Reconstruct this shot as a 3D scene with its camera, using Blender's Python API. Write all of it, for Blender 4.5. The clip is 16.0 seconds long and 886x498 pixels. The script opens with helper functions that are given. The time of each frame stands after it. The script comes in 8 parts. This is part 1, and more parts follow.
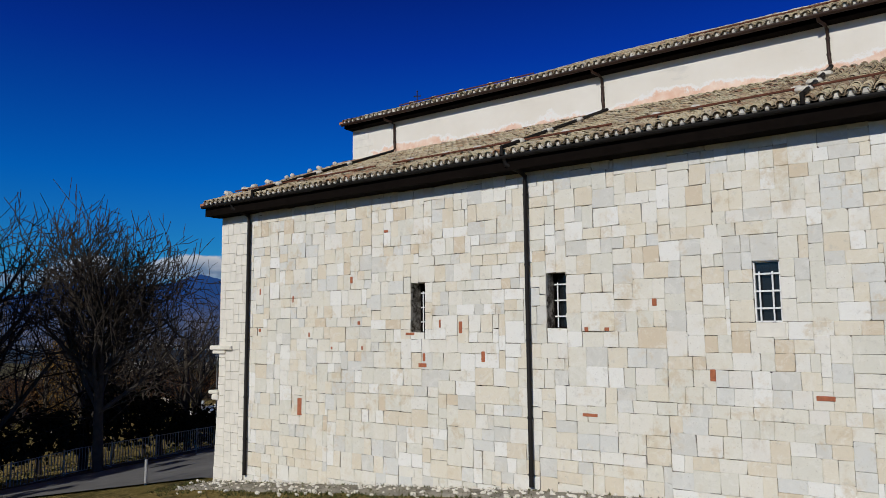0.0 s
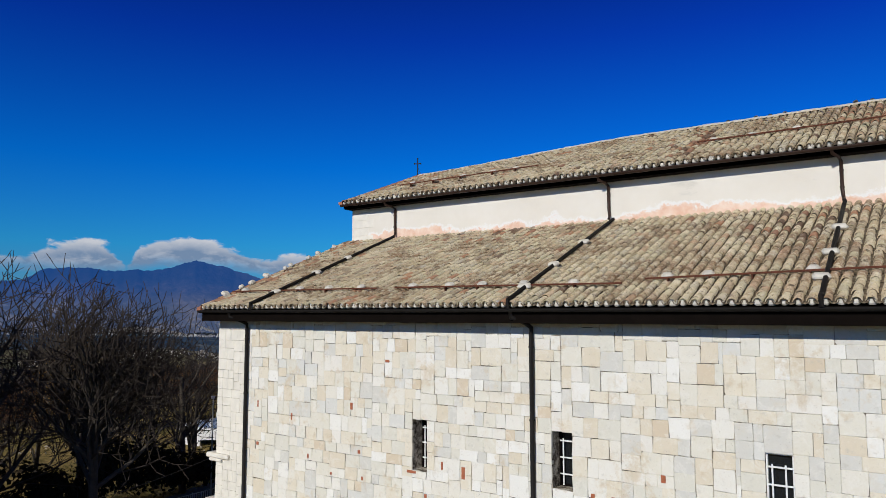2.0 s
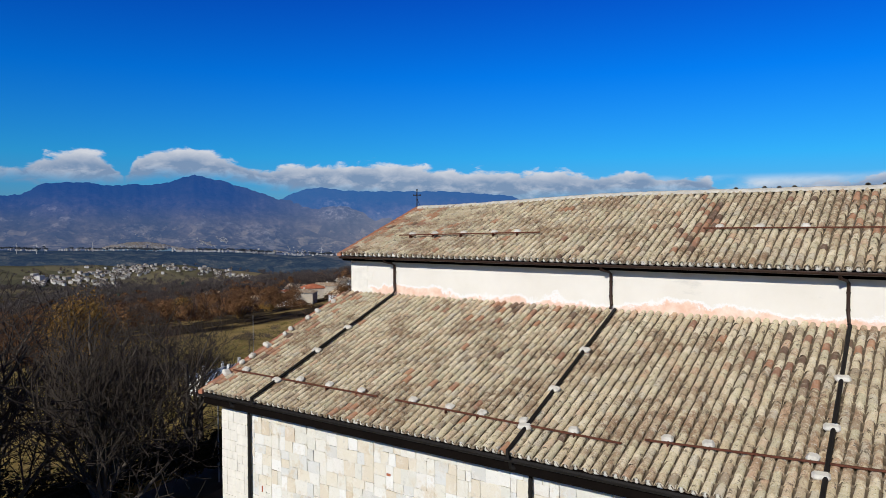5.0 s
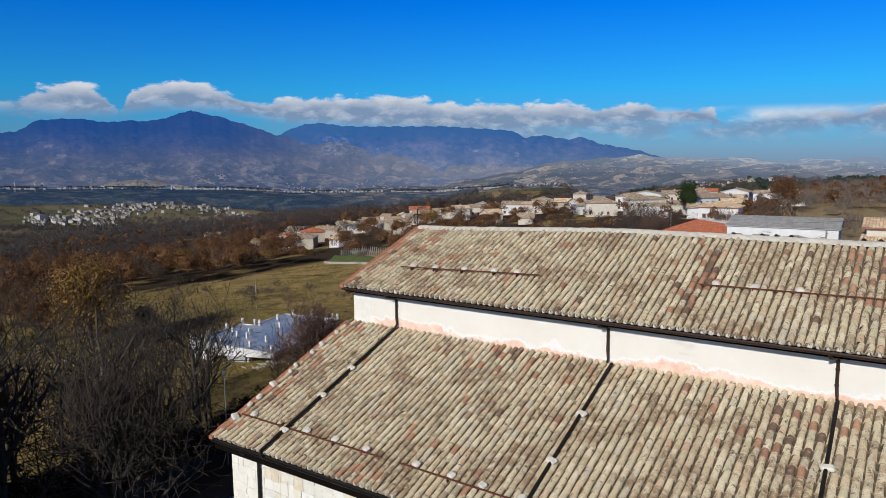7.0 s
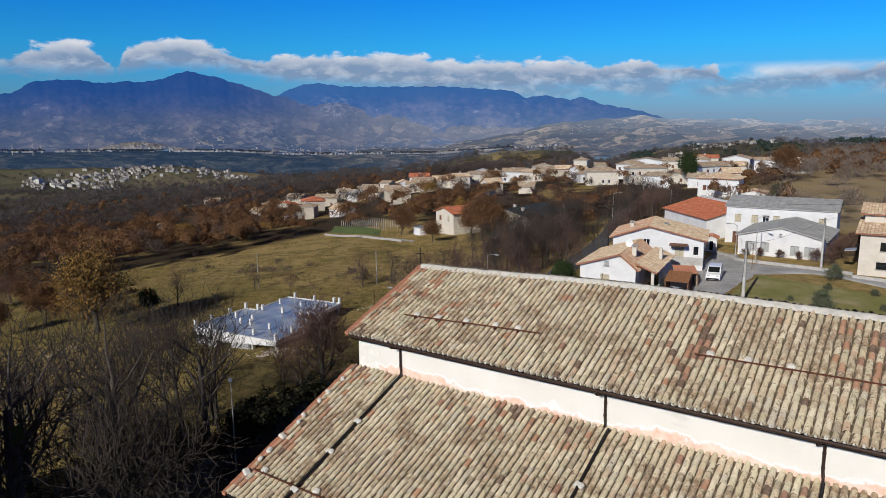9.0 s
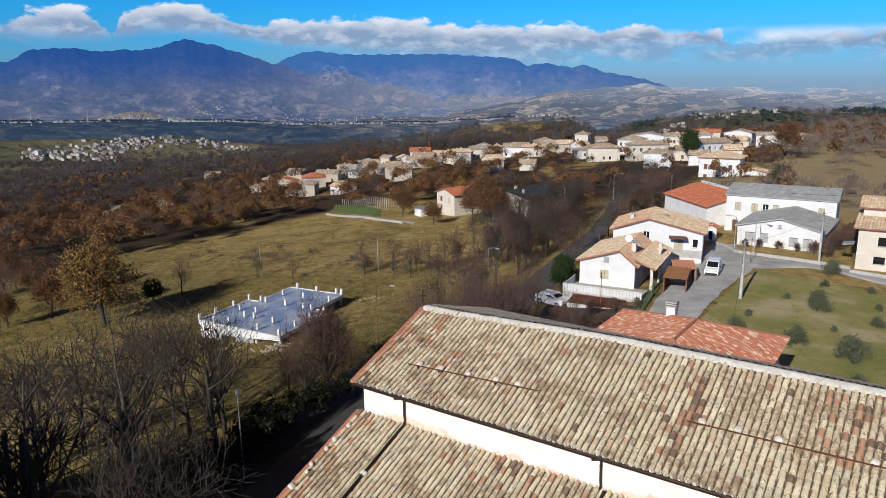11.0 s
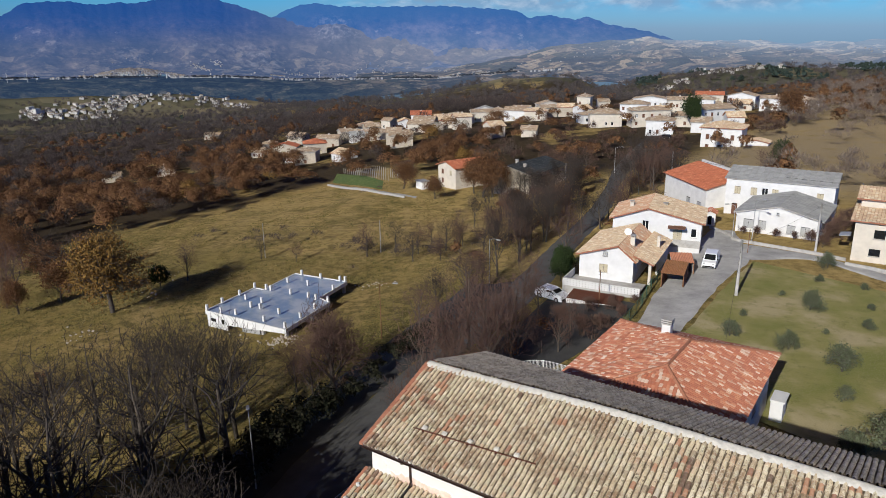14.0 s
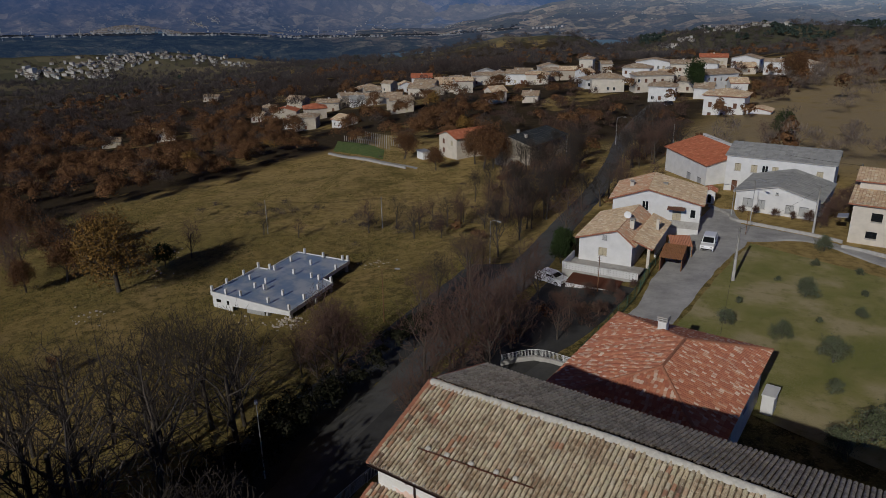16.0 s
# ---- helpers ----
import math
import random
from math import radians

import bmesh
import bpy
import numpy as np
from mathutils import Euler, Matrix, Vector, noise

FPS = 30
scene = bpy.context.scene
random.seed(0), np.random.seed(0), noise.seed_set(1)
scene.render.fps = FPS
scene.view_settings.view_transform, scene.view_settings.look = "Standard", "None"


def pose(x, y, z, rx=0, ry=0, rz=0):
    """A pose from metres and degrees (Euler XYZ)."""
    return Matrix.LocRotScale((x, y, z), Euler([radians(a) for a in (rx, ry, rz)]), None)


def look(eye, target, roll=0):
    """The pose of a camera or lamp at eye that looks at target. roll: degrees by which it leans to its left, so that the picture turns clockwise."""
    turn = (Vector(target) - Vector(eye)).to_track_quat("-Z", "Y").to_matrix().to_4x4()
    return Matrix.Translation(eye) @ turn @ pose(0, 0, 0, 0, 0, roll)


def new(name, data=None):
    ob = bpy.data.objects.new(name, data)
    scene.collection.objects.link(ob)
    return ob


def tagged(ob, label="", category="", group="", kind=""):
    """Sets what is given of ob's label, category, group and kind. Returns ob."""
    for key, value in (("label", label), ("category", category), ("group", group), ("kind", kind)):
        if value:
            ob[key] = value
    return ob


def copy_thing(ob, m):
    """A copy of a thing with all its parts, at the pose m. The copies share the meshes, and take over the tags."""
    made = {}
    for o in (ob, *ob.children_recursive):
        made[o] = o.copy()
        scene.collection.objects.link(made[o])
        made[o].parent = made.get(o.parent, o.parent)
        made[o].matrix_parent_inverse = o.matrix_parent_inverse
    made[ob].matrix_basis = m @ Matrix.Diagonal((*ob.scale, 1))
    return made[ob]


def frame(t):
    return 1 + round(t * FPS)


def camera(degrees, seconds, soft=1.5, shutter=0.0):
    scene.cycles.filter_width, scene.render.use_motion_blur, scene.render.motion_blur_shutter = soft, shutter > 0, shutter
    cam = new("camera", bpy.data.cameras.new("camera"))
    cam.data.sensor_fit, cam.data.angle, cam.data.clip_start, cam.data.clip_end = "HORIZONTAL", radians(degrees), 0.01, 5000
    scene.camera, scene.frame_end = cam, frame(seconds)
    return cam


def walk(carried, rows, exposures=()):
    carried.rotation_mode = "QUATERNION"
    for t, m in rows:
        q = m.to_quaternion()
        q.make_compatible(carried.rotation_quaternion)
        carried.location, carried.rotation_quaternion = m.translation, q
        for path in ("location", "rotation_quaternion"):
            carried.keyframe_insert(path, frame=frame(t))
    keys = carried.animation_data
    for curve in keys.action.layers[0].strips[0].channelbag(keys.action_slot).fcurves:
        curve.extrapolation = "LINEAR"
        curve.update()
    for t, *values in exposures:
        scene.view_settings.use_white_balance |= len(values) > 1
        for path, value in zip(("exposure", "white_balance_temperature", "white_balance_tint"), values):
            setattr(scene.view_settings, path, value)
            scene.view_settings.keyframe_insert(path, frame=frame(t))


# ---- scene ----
cam = camera(63.3, 16.0, 0.6)
METRES, EYE, TILT, LEAN, TURN = 30.0, 3.7, 6.3, 0.5, 35.5
ROWS = [
    (0.0, 0.0, 0.0, 0.0, 0.0, 0.0, 0.0),
    (0.5, -0.0022, 0.0036, 0.032, -0.11, 0.23, -0.2),
    (1.0, -0.0051, 0.0071, 0.0657, -0.26, 0.05, -0.32),
    (1.5, -0.0066, 0.0113, 0.0984, -0.31, -0.43, -0.41),
    (2.0, -0.0072, 0.0163, 0.1317, -0.34, -1.14, -0.49),
    (2.5, -0.0088, 0.0212, 0.1657, -0.39, -2.11, -0.5),
    (3.0, -0.0093, 0.0267, 0.1998, -0.37, -3.06, -0.53),
    (3.5, -0.0097, 0.0315, 0.2324, -0.37, -4.12, -0.5),
    (4.0, -0.0099, 0.0353, 0.2614, -0.37, -5.4, -0.49),
    (4.5, -0.0093, 0.0381, 0.2886, -0.37, -6.79, -0.46),
    (7.0, -0.0107, 0.053, 0.4489, -0.42, -13.54, -0.19),
    (7.5, -0.0122, 0.0555, 0.4796, -0.43, -14.4, -0.17),
    (8.0, -0.013, 0.0588, 0.5103, -0.43, -15.29, -0.15),
    (8.5, -0.0136, 0.0618, 0.5414, -0.44, -16.09, -0.12),
    (9.0, -0.0143, 0.0645, 0.5725, -0.45, -16.77, -0.08),
    (11.5, -0.0168, 0.0791, 0.724, -0.41, -19.98, 0.01),
    (12.0, -0.0178, 0.0824, 0.7541, -0.41, -20.59, 0.03),
    (12.5, -0.0182, 0.0855, 0.7848, -0.41, -21.23, 0.08),
    (13.0, -0.0184, 0.089, 0.815, -0.4, -21.84, 0.11),
    (13.5, -0.0189, 0.0911, 0.8463, -0.39, -22.48, 0.13),
    (14.0, -0.019, 0.0948, 0.8756, -0.38, -23.12, 0.15),
    (14.5, -0.0194, 0.0981, 0.9047, -0.37, -23.77, 0.18),
    (15.0, -0.0206, 0.1005, 0.9347, -0.36, -24.59, 0.2),
    (15.5, -0.0212, 0.1047, 0.9639, -0.34, -25.55, 0.21),
    (16.0, -0.021, 0.1078, 0.9934, -0.34, -26.52, 0.21),
]
walk(cam, [(t, pose(0, 0, EYE, TILT, LEAN, TURN) @ pose(METRES * x, METRES * y, METRES * z, 90 + pitch, roll, yaw)) for t, x, y, z, yaw, pitch, roll in ROWS],
     exposures=[(0, -0.55), (1.5, -0.38), (3.5, -0.12), (7.0, -0.08), (9.0, -0.03), (12.5, 0.33), (13.2, 0.33), (14.2, 0.10), (14.5, 0.0), (15.0, -0.34), (15.5, -0.62), (16.0, -0.92)])

# ---- sky, sun ----
SUN_EL = 26.6
world = bpy.data.worlds.new("sky")
scene.world = world
world.use_nodes = True
wn, wl = world.node_tree.nodes, world.node_tree.links
wn.clear()


def wmath(op, a, b=0.0, c=None):
    n = wn.new("ShaderNodeMath")
    n.operation = op
    for i, s in enumerate((a, b) if c is None else (a, b, c)):
        if isinstance(s, (int, float)):
            n.inputs[i].default_value = s
        else:
            wl.new(s, n.inputs[i])
    return n.outputs[0]


def wstep(x, lo, hi):
    n = wn.new("ShaderNodeMapRange")
    n.interpolation_type = "SMOOTHSTEP"
    wl.new(x, n.inputs[0])
    n.inputs[1].default_value, n.inputs[2].default_value = lo, hi
    return n.outputs[0]


sky = wn.new("ShaderNodeTexSky")
sky.sky_type, sky.sun_disc = "NISHITA", False
sky.sun_elevation, sky.sun_rotation = radians(SUN_EL), radians(180)
sky.altitude, sky.air_density, sky.dust_density, sky.ozone_density = 400, 1.0, 0.25, 3.0
# a low bank of cumulus along the horizon
coord = wn.new("ShaderNodeTexCoord")
sep = wn.new("ShaderNodeSeparateXYZ")
wl.new(coord.outputs["Generated"], sep.inputs[0])
el = wmath("ARCSINE", sep.outputs[2])
depth = wn.new("ShaderNodeValToRGB")
stops = ((0.0, (0.27, 0.47, 0.95)), (0.09, (0.085, 0.70, 1.28)), (0.20, (0.006, 0.55, 1.50)), (0.37, (0.012, 0.22, 1.22)), (0.45, (0.014, 0.15, 0.95)), (0.53, (0.06, 0.09, 0.26)), (0.64, (0.50, 0.21, 0.065)), (1.0, (1.15, 0.46, 0.10)))
while len(depth.color_ramp.elements) < len(stops):
    depth.color_ramp.elements.new(0.5)
for e, (p, c) in zip(depth.color_ramp.elements, stops):
    e.position, e.color = p, (*c, 1)
wl.new(el, depth.inputs[0])
deep = wn.new("ShaderNodeMixRGB")
deep.blend_type = "MULTIPLY"
deep.inputs[0].default_value = 1.0
wl.new(sky.outputs[0], deep.inputs[1])
wl.new(depth.outputs[0], deep.inputs[2])
az = wmath("ARCTAN2", sep.outputs[0], sep.outputs[1])
def by_bearing(*pairs):
    """A value that changes with the bearing: (degrees from the axis, value up to 0.12)."""
    n = wn.new("ShaderNodeValToRGB")
    e = n.color_ramp.elements
    while len(e) < len(pairs):
        e.new(0.5)
    for k, (b, v) in zip(e, pairs):
        k.position, k.color = (b + 40) / 80, (v / 0.12,) * 3 + (1,)
    wl.new(wmath("MULTIPLY_ADD", az, 57.2958 / 80, (35.5 + 40) / 80), n.inputs[0])
    return wmath("MULTIPLY", n.outputs[0], 0.12)


def billow(across, up, detail, rough, seed):
    c = wn.new("ShaderNodeCombineXYZ")
    wl.new(wmath("MULTIPLY", az, across), c.inputs[0])
    wl.new(wmath("MULTIPLY", el, up), c.inputs[1])
    c.inputs[2].default_value = seed
    n = wn.new("ShaderNodeTexNoise")
    n.inputs["Scale"].default_value, n.inputs["Detail"].default_value, n.inputs["Roughness"].default_value = 1.0, detail, rough
    n.inputs["Distortion"].default_value = 0.3
    wl.new(c.outputs[0], n.inputs["Vector"])
    return n.outputs["Fac"]


puff, lump = billow(34.0, 70.0, 9.0, 0.60, 0.0), billow(13.0, 30.0, 5.0, 0.5, 4.0)
top = by_bearing((-40, .070), (-30.6, .066), (-29, .084), (-26.2, .096), (-24.3, .088), (-23.4, .060), (-22.6, .090), (-18, .100), (-15, .086), (-13.2, .074), (-9.5, .086), (-3, .087), (0.5, .076), (3.4, .078), (9, .073), (12, .067), (16, .070), (17.4, .052), (19, .070), (20.6, .064), (21.8, .046), (26, .046), (28, .050), (31, .060), (40, .070))
bottom = by_bearing((-40, .045), (-30, .060), (-27.4, .056), (-24, .058), (-21, .066), (-16, .064), (-12.6, .052), (-9, .047), (-3, .040), (4, .035), (10, .038), (16, .042), (20, .042), (24, .036), (30, .036), (40, .036))
high = wmath("SUBTRACT", wmath("MULTIPLY_ADD", wmath("SUBTRACT", puff, 0.5), 0.034, wmath("MULTIPLY_ADD", wmath("SUBTRACT", lump, 0.5), 0.030, top)), el)
low = wmath("SUBTRACT", el, wmath("MULTIPLY_ADD", wmath("SUBTRACT", puff, 0.5), 0.030, bottom))
mask = wmath("MULTIPLY", wmath("MULTIPLY", wstep(high, -0.001, 0.007), wstep(low, -0.010, 0.010)), 0.95)
# thin grey veils hang under the bank to the north, and the air over the far land is milky
under = wmath("MULTIPLY", wmath("MULTIPLY", wstep(az, -0.86, -0.62), wstep(lump, 0.30, 0.55)), wmath("MULTIPLY", wstep(el, 0.014, 0.034), wmath("SUBTRACT", 1.0, wstep(el, 0.050, 0.066))))
shade = wn.new("ShaderNodeMixRGB")
shade.inputs[1].default_value, shade.inputs[2].default_value = (2.5, 3.6, 5.5, 1), (10.2, 10.1, 10.3, 1)
light = wmath("ADD", wmath("MULTIPLY", wstep(wmath("DIVIDE", low, wmath("ADD", wmath("ADD", low, high), 0.004)), 0.35, 1.05), 0.80), wmath("MULTIPLY_ADD", puff, 1.9, -0.88))
wl.new(wmath("MAXIMUM", wmath("MINIMUM", light, 1.05), 0.0), shade.inputs[0])
mask = wmath("MAXIMUM", mask, wmath("MULTIPLY", under, 0.72))
clouds = wn.new("ShaderNodeMixRGB")
wl.new(mask, clouds.inputs[0])
wl.new(deep.outputs[0], clouds.inputs[1])
wl.new(shade.outputs[0], clouds.inputs[2])
back = wn.new("ShaderNodeBackground")
back.inputs[1].default_value = 0.085
wl.new(clouds.outputs[0], back.inputs[0])
wout = wn.new("ShaderNodeOutputWorld")
wl.new(back.outputs[0], wout.inputs[0])

sun = new("sun", bpy.data.lights.new("sun", "SUN"))
sun.data.energy, sun.data.angle, sun.data.color = 4.2, radians(0.53), (1.0, 0.98, 0.92)
sun.matrix_basis = look((0.09 * 90, -0.995 * 90, math.tan(radians(SUN_EL)) * 90), (0, 0, 0))


# ---- materials ----
class Nodes:
    """A node material in a few calls."""

    def __init__(self, name, rough=0.85, metal=0.0, spec=0.3):
        self.m = bpy.data.materials.new(name)
        self.m.use_nodes = True
        self.t = self.m.node_tree
        self.b = self.t.nodes["Principled BSDF"]
        self.b.inputs["Roughness"].default_value = rough
        self.b.inputs["Metallic"].default_value = metal
        self.b.inputs["Specular IOR Level"].default_value = spec
        self.pos = self.t.nodes.new("ShaderNodeNewGeometry")

    def put(self, socket, v):
        if isinstance(v, (int, float)):
            socket.default_value = v
        elif isinstance(v, tuple):
            socket.default_value = (*v, 1.0) if len(v) == 3 and len(socket.default_value) == 4 else v
        else:
            self.t.links.new(v, socket)

    def noise(self, scale, detail=5, rough=0.6, vec=None, stretch=None, distort=0.0):
        n = self.t.nodes.new("ShaderNodeTexNoise")
        n.inputs["Scale"].default_value, n.inputs["Detail"].default_value = scale, detail
        n.inputs["Roughness"].default_value, n.inputs["Distortion"].default_value = rough, distort
        self.put(n.inputs["Vector"], self.where(vec, stretch))
        return n.outputs["Fac"]

    def where(self, vec=None, stretch=None):
        v = vec or self.pos.outputs["Position"]
        if stretch:
            k = self.t.nodes.new("ShaderNodeVectorMath")
            k.operation = "MULTIPLY"
            self.put(k.inputs[0], v)
            k.inputs[1].default_value = stretch
            v = k.outputs[0]
        return v

    def cells(self, scale, what="Color", stretch=None, feature="F1", jitter=1.0):
        n = self.t.nodes.new("ShaderNodeTexVoronoi")
        n.feature = feature
        n.inputs["Scale"].default_value, n.inputs["Randomness"].default_value = scale, jitter
        self.put(n.inputs["Vector"], self.where(None, stretch))
        return n.outputs[what]

    def math(self, op, a, b=0.0, c=None):
        n = self.t.nodes.new("ShaderNodeMath")
        n.operation = op
        self.put(n.inputs[0], a), self.put(n.inputs[1], b)
        if c is not None:
            self.put(n.inputs[2], c)
        return n.outputs[0]

    def step(self, x, lo, hi, to0=0.0, to1=1.0):
        n = self.t.nodes.new("ShaderNodeMapRange")
        n.interpolation_type = "SMOOTHSTEP"
        self.put(n.inputs[0], x)
        for i, v in enumerate((lo, hi, to0, to1)):
            n.inputs[1 + i].default_value = v
        return n.outputs[0]

    def ramp(self, x, *stops, sharp=False):
        n = self.t.nodes.new("ShaderNodeValToRGB")
        e = n.color_ramp.elements
        n.color_ramp.interpolation = "CONSTANT" if sharp else "LINEAR"
        while len(e) < len(stops):
            e.new(0.5)
        for k, (p, c) in zip(e, stops):
            k.position, k.color = p, (*c, 1)
        self.put(n.inputs[0], x)
        return n.outputs[0]

    def mix(self, f, a, b, mode="MIX"):
        n = self.t.nodes.new("ShaderNodeMixRGB")
        n.blend_type = mode
        for i, v in enumerate((f, a, b)):
            self.put(n.inputs[i], v)
        return n.outputs[0]

    def axis(self, i):
        n = self.t.nodes.new("ShaderNodeSeparateXYZ")
        self.put(n.inputs[0], self.pos.outputs["Position"])
        return n.outputs[i]

    def ahead(self):
        """Metres northward over the plain."""
        n = self.t.nodes.new("ShaderNodeVectorMath")
        n.operation = "DOT_PRODUCT"
        self.put(n.inputs[0], self.pos.outputs["Position"])
        n.inputs[1].default_value = (math.cos(radians(85.5)), math.sin(radians(85.5)), 0)
        return n.outputs["Value"]

    def random(self, island=False):
        if island:
            return self.pos.outputs["Random Per Island"]
        return self.t.nodes.new("ShaderNodeObjectInfo").outputs["Random"]

    def bump(self, height, strength=0.3, distance=0.02):
        n = self.t.nodes.new("ShaderNodeBump")
        n.inputs["Strength"].default_value, n.inputs["Distance"].default_value = strength, distance
        self.put(n.inputs["Height"], height)
        self.put(self.b.inputs["Normal"], n.outputs[0])
        return self

    def base(self, c):
        self.put(self.b.inputs["Base Color"], c)
        return self


def plain(name, c, rough=0.8, metal=0.0, vary=0.18, scale=3.0, bump=0.15, spec=0.3):
    """A painted, rendered or metal surface with stains at two scales."""
    n = Nodes(name, rough, metal, spec)
    big, small = n.noise(scale, 4), n.noise(scale * 14, 3)
    dark = tuple(v * (1 - vary) for v in c)
    light = tuple(min(1, v * (1 + vary * 0.5)) for v in c)
    col = n.mix(n.math("MULTIPLY", small, 0.5), n.ramp(big, (0.3, dark), (0.7, light)), c)
    n.base(col).bump(small, bump, 0.01)
    return n.m


def stone_mat(name, island):
    """Hewn limestone: each block its own white, grey or honey tone, stained and pitted."""
    n = Nodes(name, 0.9, 0, 0.2)
    r = n.random(island)
    col = n.ramp(r, (0.0, (0.72, 0.70, 0.61)), (0.14, (0.82, 0.80, 0.73)), (0.25, (0.77, 0.71, 0.58)), (0.38, (0.76, 0.73, 0.63)),
                 (0.48, (0.66, 0.65, 0.60)), (0.58, (0.79, 0.76, 0.67)), (0.72, (0.73, 0.65, 0.51)), (0.80, (0.70, 0.70, 0.66)), (0.87, (0.86, 0.85, 0.80)), (0.945, (0.68, 0.57, 0.42)), (0.97, (0.80, 0.77, 0.70)), sharp=True)
    grain = n.noise(38, 4)
    col = n.mix(n.step(n.noise(2.2, 6, 0.65), 0.50, 0.70, 0, 0.42), col, (0.68, 0.59, 0.44))
    col = n.mix(n.step(n.noise(5.5, 6, 0.72), 0.55, 0.70, 0, 0.5), col, (0.50, 0.48, 0.43))
    col = n.mix(n.step(n.noise(1.1, 7, 0.75), 0.56, 0.66, 0, 0.5), col, (0.62, 0.50, 0.33))
    col = n.mix(n.step(n.noise(0.8, 6, 0.7, None, (1.6, 1, 0.5)), 0.60, 0.72, 0, 0.45), col, (0.52, 0.41, 0.27))
    col = n.mix(n.step(n.noise(3.0, 8, 0.8, None, None, 1.2), 0.50, 0.62, 0, 0.40), col, (0.86, 0.84, 0.78))
    col = n.mix(n.step(n.noise(13, 7, 0.82), 0.61, 0.70, 0, 0.75), col, (0.30, 0.25, 0.19))
    col = n.mix(n.step(n.noise(34, 4, 0.7), 0.66, 0.72, 0, 0.7), col, (0.20, 0.165, 0.12))
    col = n.mix(n.math("MULTIPLY", grain, 0.30), col, (0.52, 0.47, 0.38))
    n.base(col).bump(n.math("ADD", n.noise(9, 6, 0.7), n.math("MULTIPLY", grain, 0.5)), 0.5, 0.025)
    return n.m


def coppo_mat(name, island, grey=False):
    """Old clay roof tiles, bleached and grown over with lichen."""
    n = Nodes(name, 0.92, 0, 0.15)
    r = n.random(island)
    # north slope: lichen tones lightened and warmed to offset its weak bluish light
    if grey:
        col = n.ramp(r, (0.0, (0.72, 0.61, 0.46)), (0.25, (0.58, 0.49, 0.37)), (0.45, (0.68, 0.58, 0.44)), (0.65, (0.44, 0.37, 0.28)), (0.80, (0.76, 0.67, 0.52)), (0.90, (0.24, 0.19, 0.14)), (0.96, (0.46, 0.33, 0.25)), sharp=True)
    else:
        col = n.ramp(r, (0.0, (0.58, 0.46, 0.29)), (0.14, (0.68, 0.57, 0.39)), (0.28, (0.47, 0.36, 0.23)), (0.40, (0.63, 0.55, 0.36)), (0.50, (0.58, 0.40, 0.26)),
                     (0.60, (0.50, 0.45, 0.30)), (0.69, (0.78, 0.68, 0.49)), (0.78, (0.52, 0.46, 0.36)), (0.86, (0.50, 0.27, 0.16)), (0.895, (0.20, 0.13, 0.085)), (0.945, (0.36, 0.24, 0.15)), (0.975, (0.66, 0.54, 0.37)), sharp=True)
    col = n.mix(0.42, col, (0.62, 0.53, 0.37) if not grey else (0.56, 0.49, 0.39))
    lich, spots, grain, fleck = n.noise(1.3, 6, 0.7), n.noise(17, 5, 0.7), n.noise(60, 3), n.noise(26, 6, 0.8)
    col = n.mix(n.step(n.noise(3.4, 5, 0.7), 0.48, 0.64, 0, 0.5), col, (0.48, 0.42, 0.27) if not grey else (0.48, 0.42, 0.33))
    # whole patches gone brown, where the old crust has weathered away
    crust = n.noise(0.62, 5, 0.66)
    col = n.mix(n.math("MULTIPLY", n.step(crust, 0.475, 0.60, 0, 1.0), n.step(n.noise(4.2, 4, 0.7), 0.40, 0.56, 0.15, 0.85)), col, (0.27, 0.165, 0.095) if not grey else (0.34, 0.28, 0.21))
    col = n.mix(n.step(lich, 0.5, 0.7, 0, 0.35), col, (0.42, 0.38, 0.24))
    col = n.mix(n.step(spots, 0.55, 0.66, 0, 0.7), col, (0.70, 0.66, 0.56))
    col = n.mix(n.step(n.noise(6.0, 6, 0.75), 0.555, 0.64, 0, 0.85), col, (0.105, 0.078, 0.055))
    col = n.mix(n.step(fleck, 0.55, 0.64, 0, 0.85), col, (0.15, 0.11, 0.075))
    n.base(col)
    if not grey:
        n.bump(n.math("ADD", spots, n.math("MULTIPLY", grain, 0.4)), 0.5, 0.014)
        n.b.inputs["Diffuse Roughness"].default_value = 0.3
    return n.m


def clerestory_mat():
    """Cream lime plaster; the lowest strip has flaked down to a pink undercoat."""
    n = Nodes("cream_plaster", 0.9, 0, 0.2)
    big, mid, fine = n.noise(0.55, 5), n.noise(2.6, 6, 0.65), n.noise(30, 4)
    col = n.ramp(big, (0.3, (0.71, 0.66, 0.57)), (0.7, (0.78, 0.74, 0.66)))
    col = n.mix(n.step(n.noise(1.1, 5, 0.6, None, (0.5, 1, 1.4)), 0.63, 0.74, 0, 0.45), col, (0.50, 0.48, 0.43))
    edge = n.math("ADD", n.axis(2), n.math("ADD", n.math("MULTIPLY_ADD", n.noise(1.6, 8, 0.75), -0.9, 0.45), n.step(n.noise(0.33, 3), 0.42, 0.6, 0.20, -0.06)))
    col = n.mix(n.step(edge, 11.05, 10.95), col, (0.80, 0.78, 0.74))
    col = n.mix(n.step(edge, 10.95, 10.86), col, n.ramp(mid, (0.35, (0.74, 0.48, 0.35)), (0.65, (0.83, 0.67, 0.55))))
    n.base(col).bump(n.math("ADD", mid, n.math("MULTIPLY", fine, 0.3)), 0.25, 0.02)
    return n.m


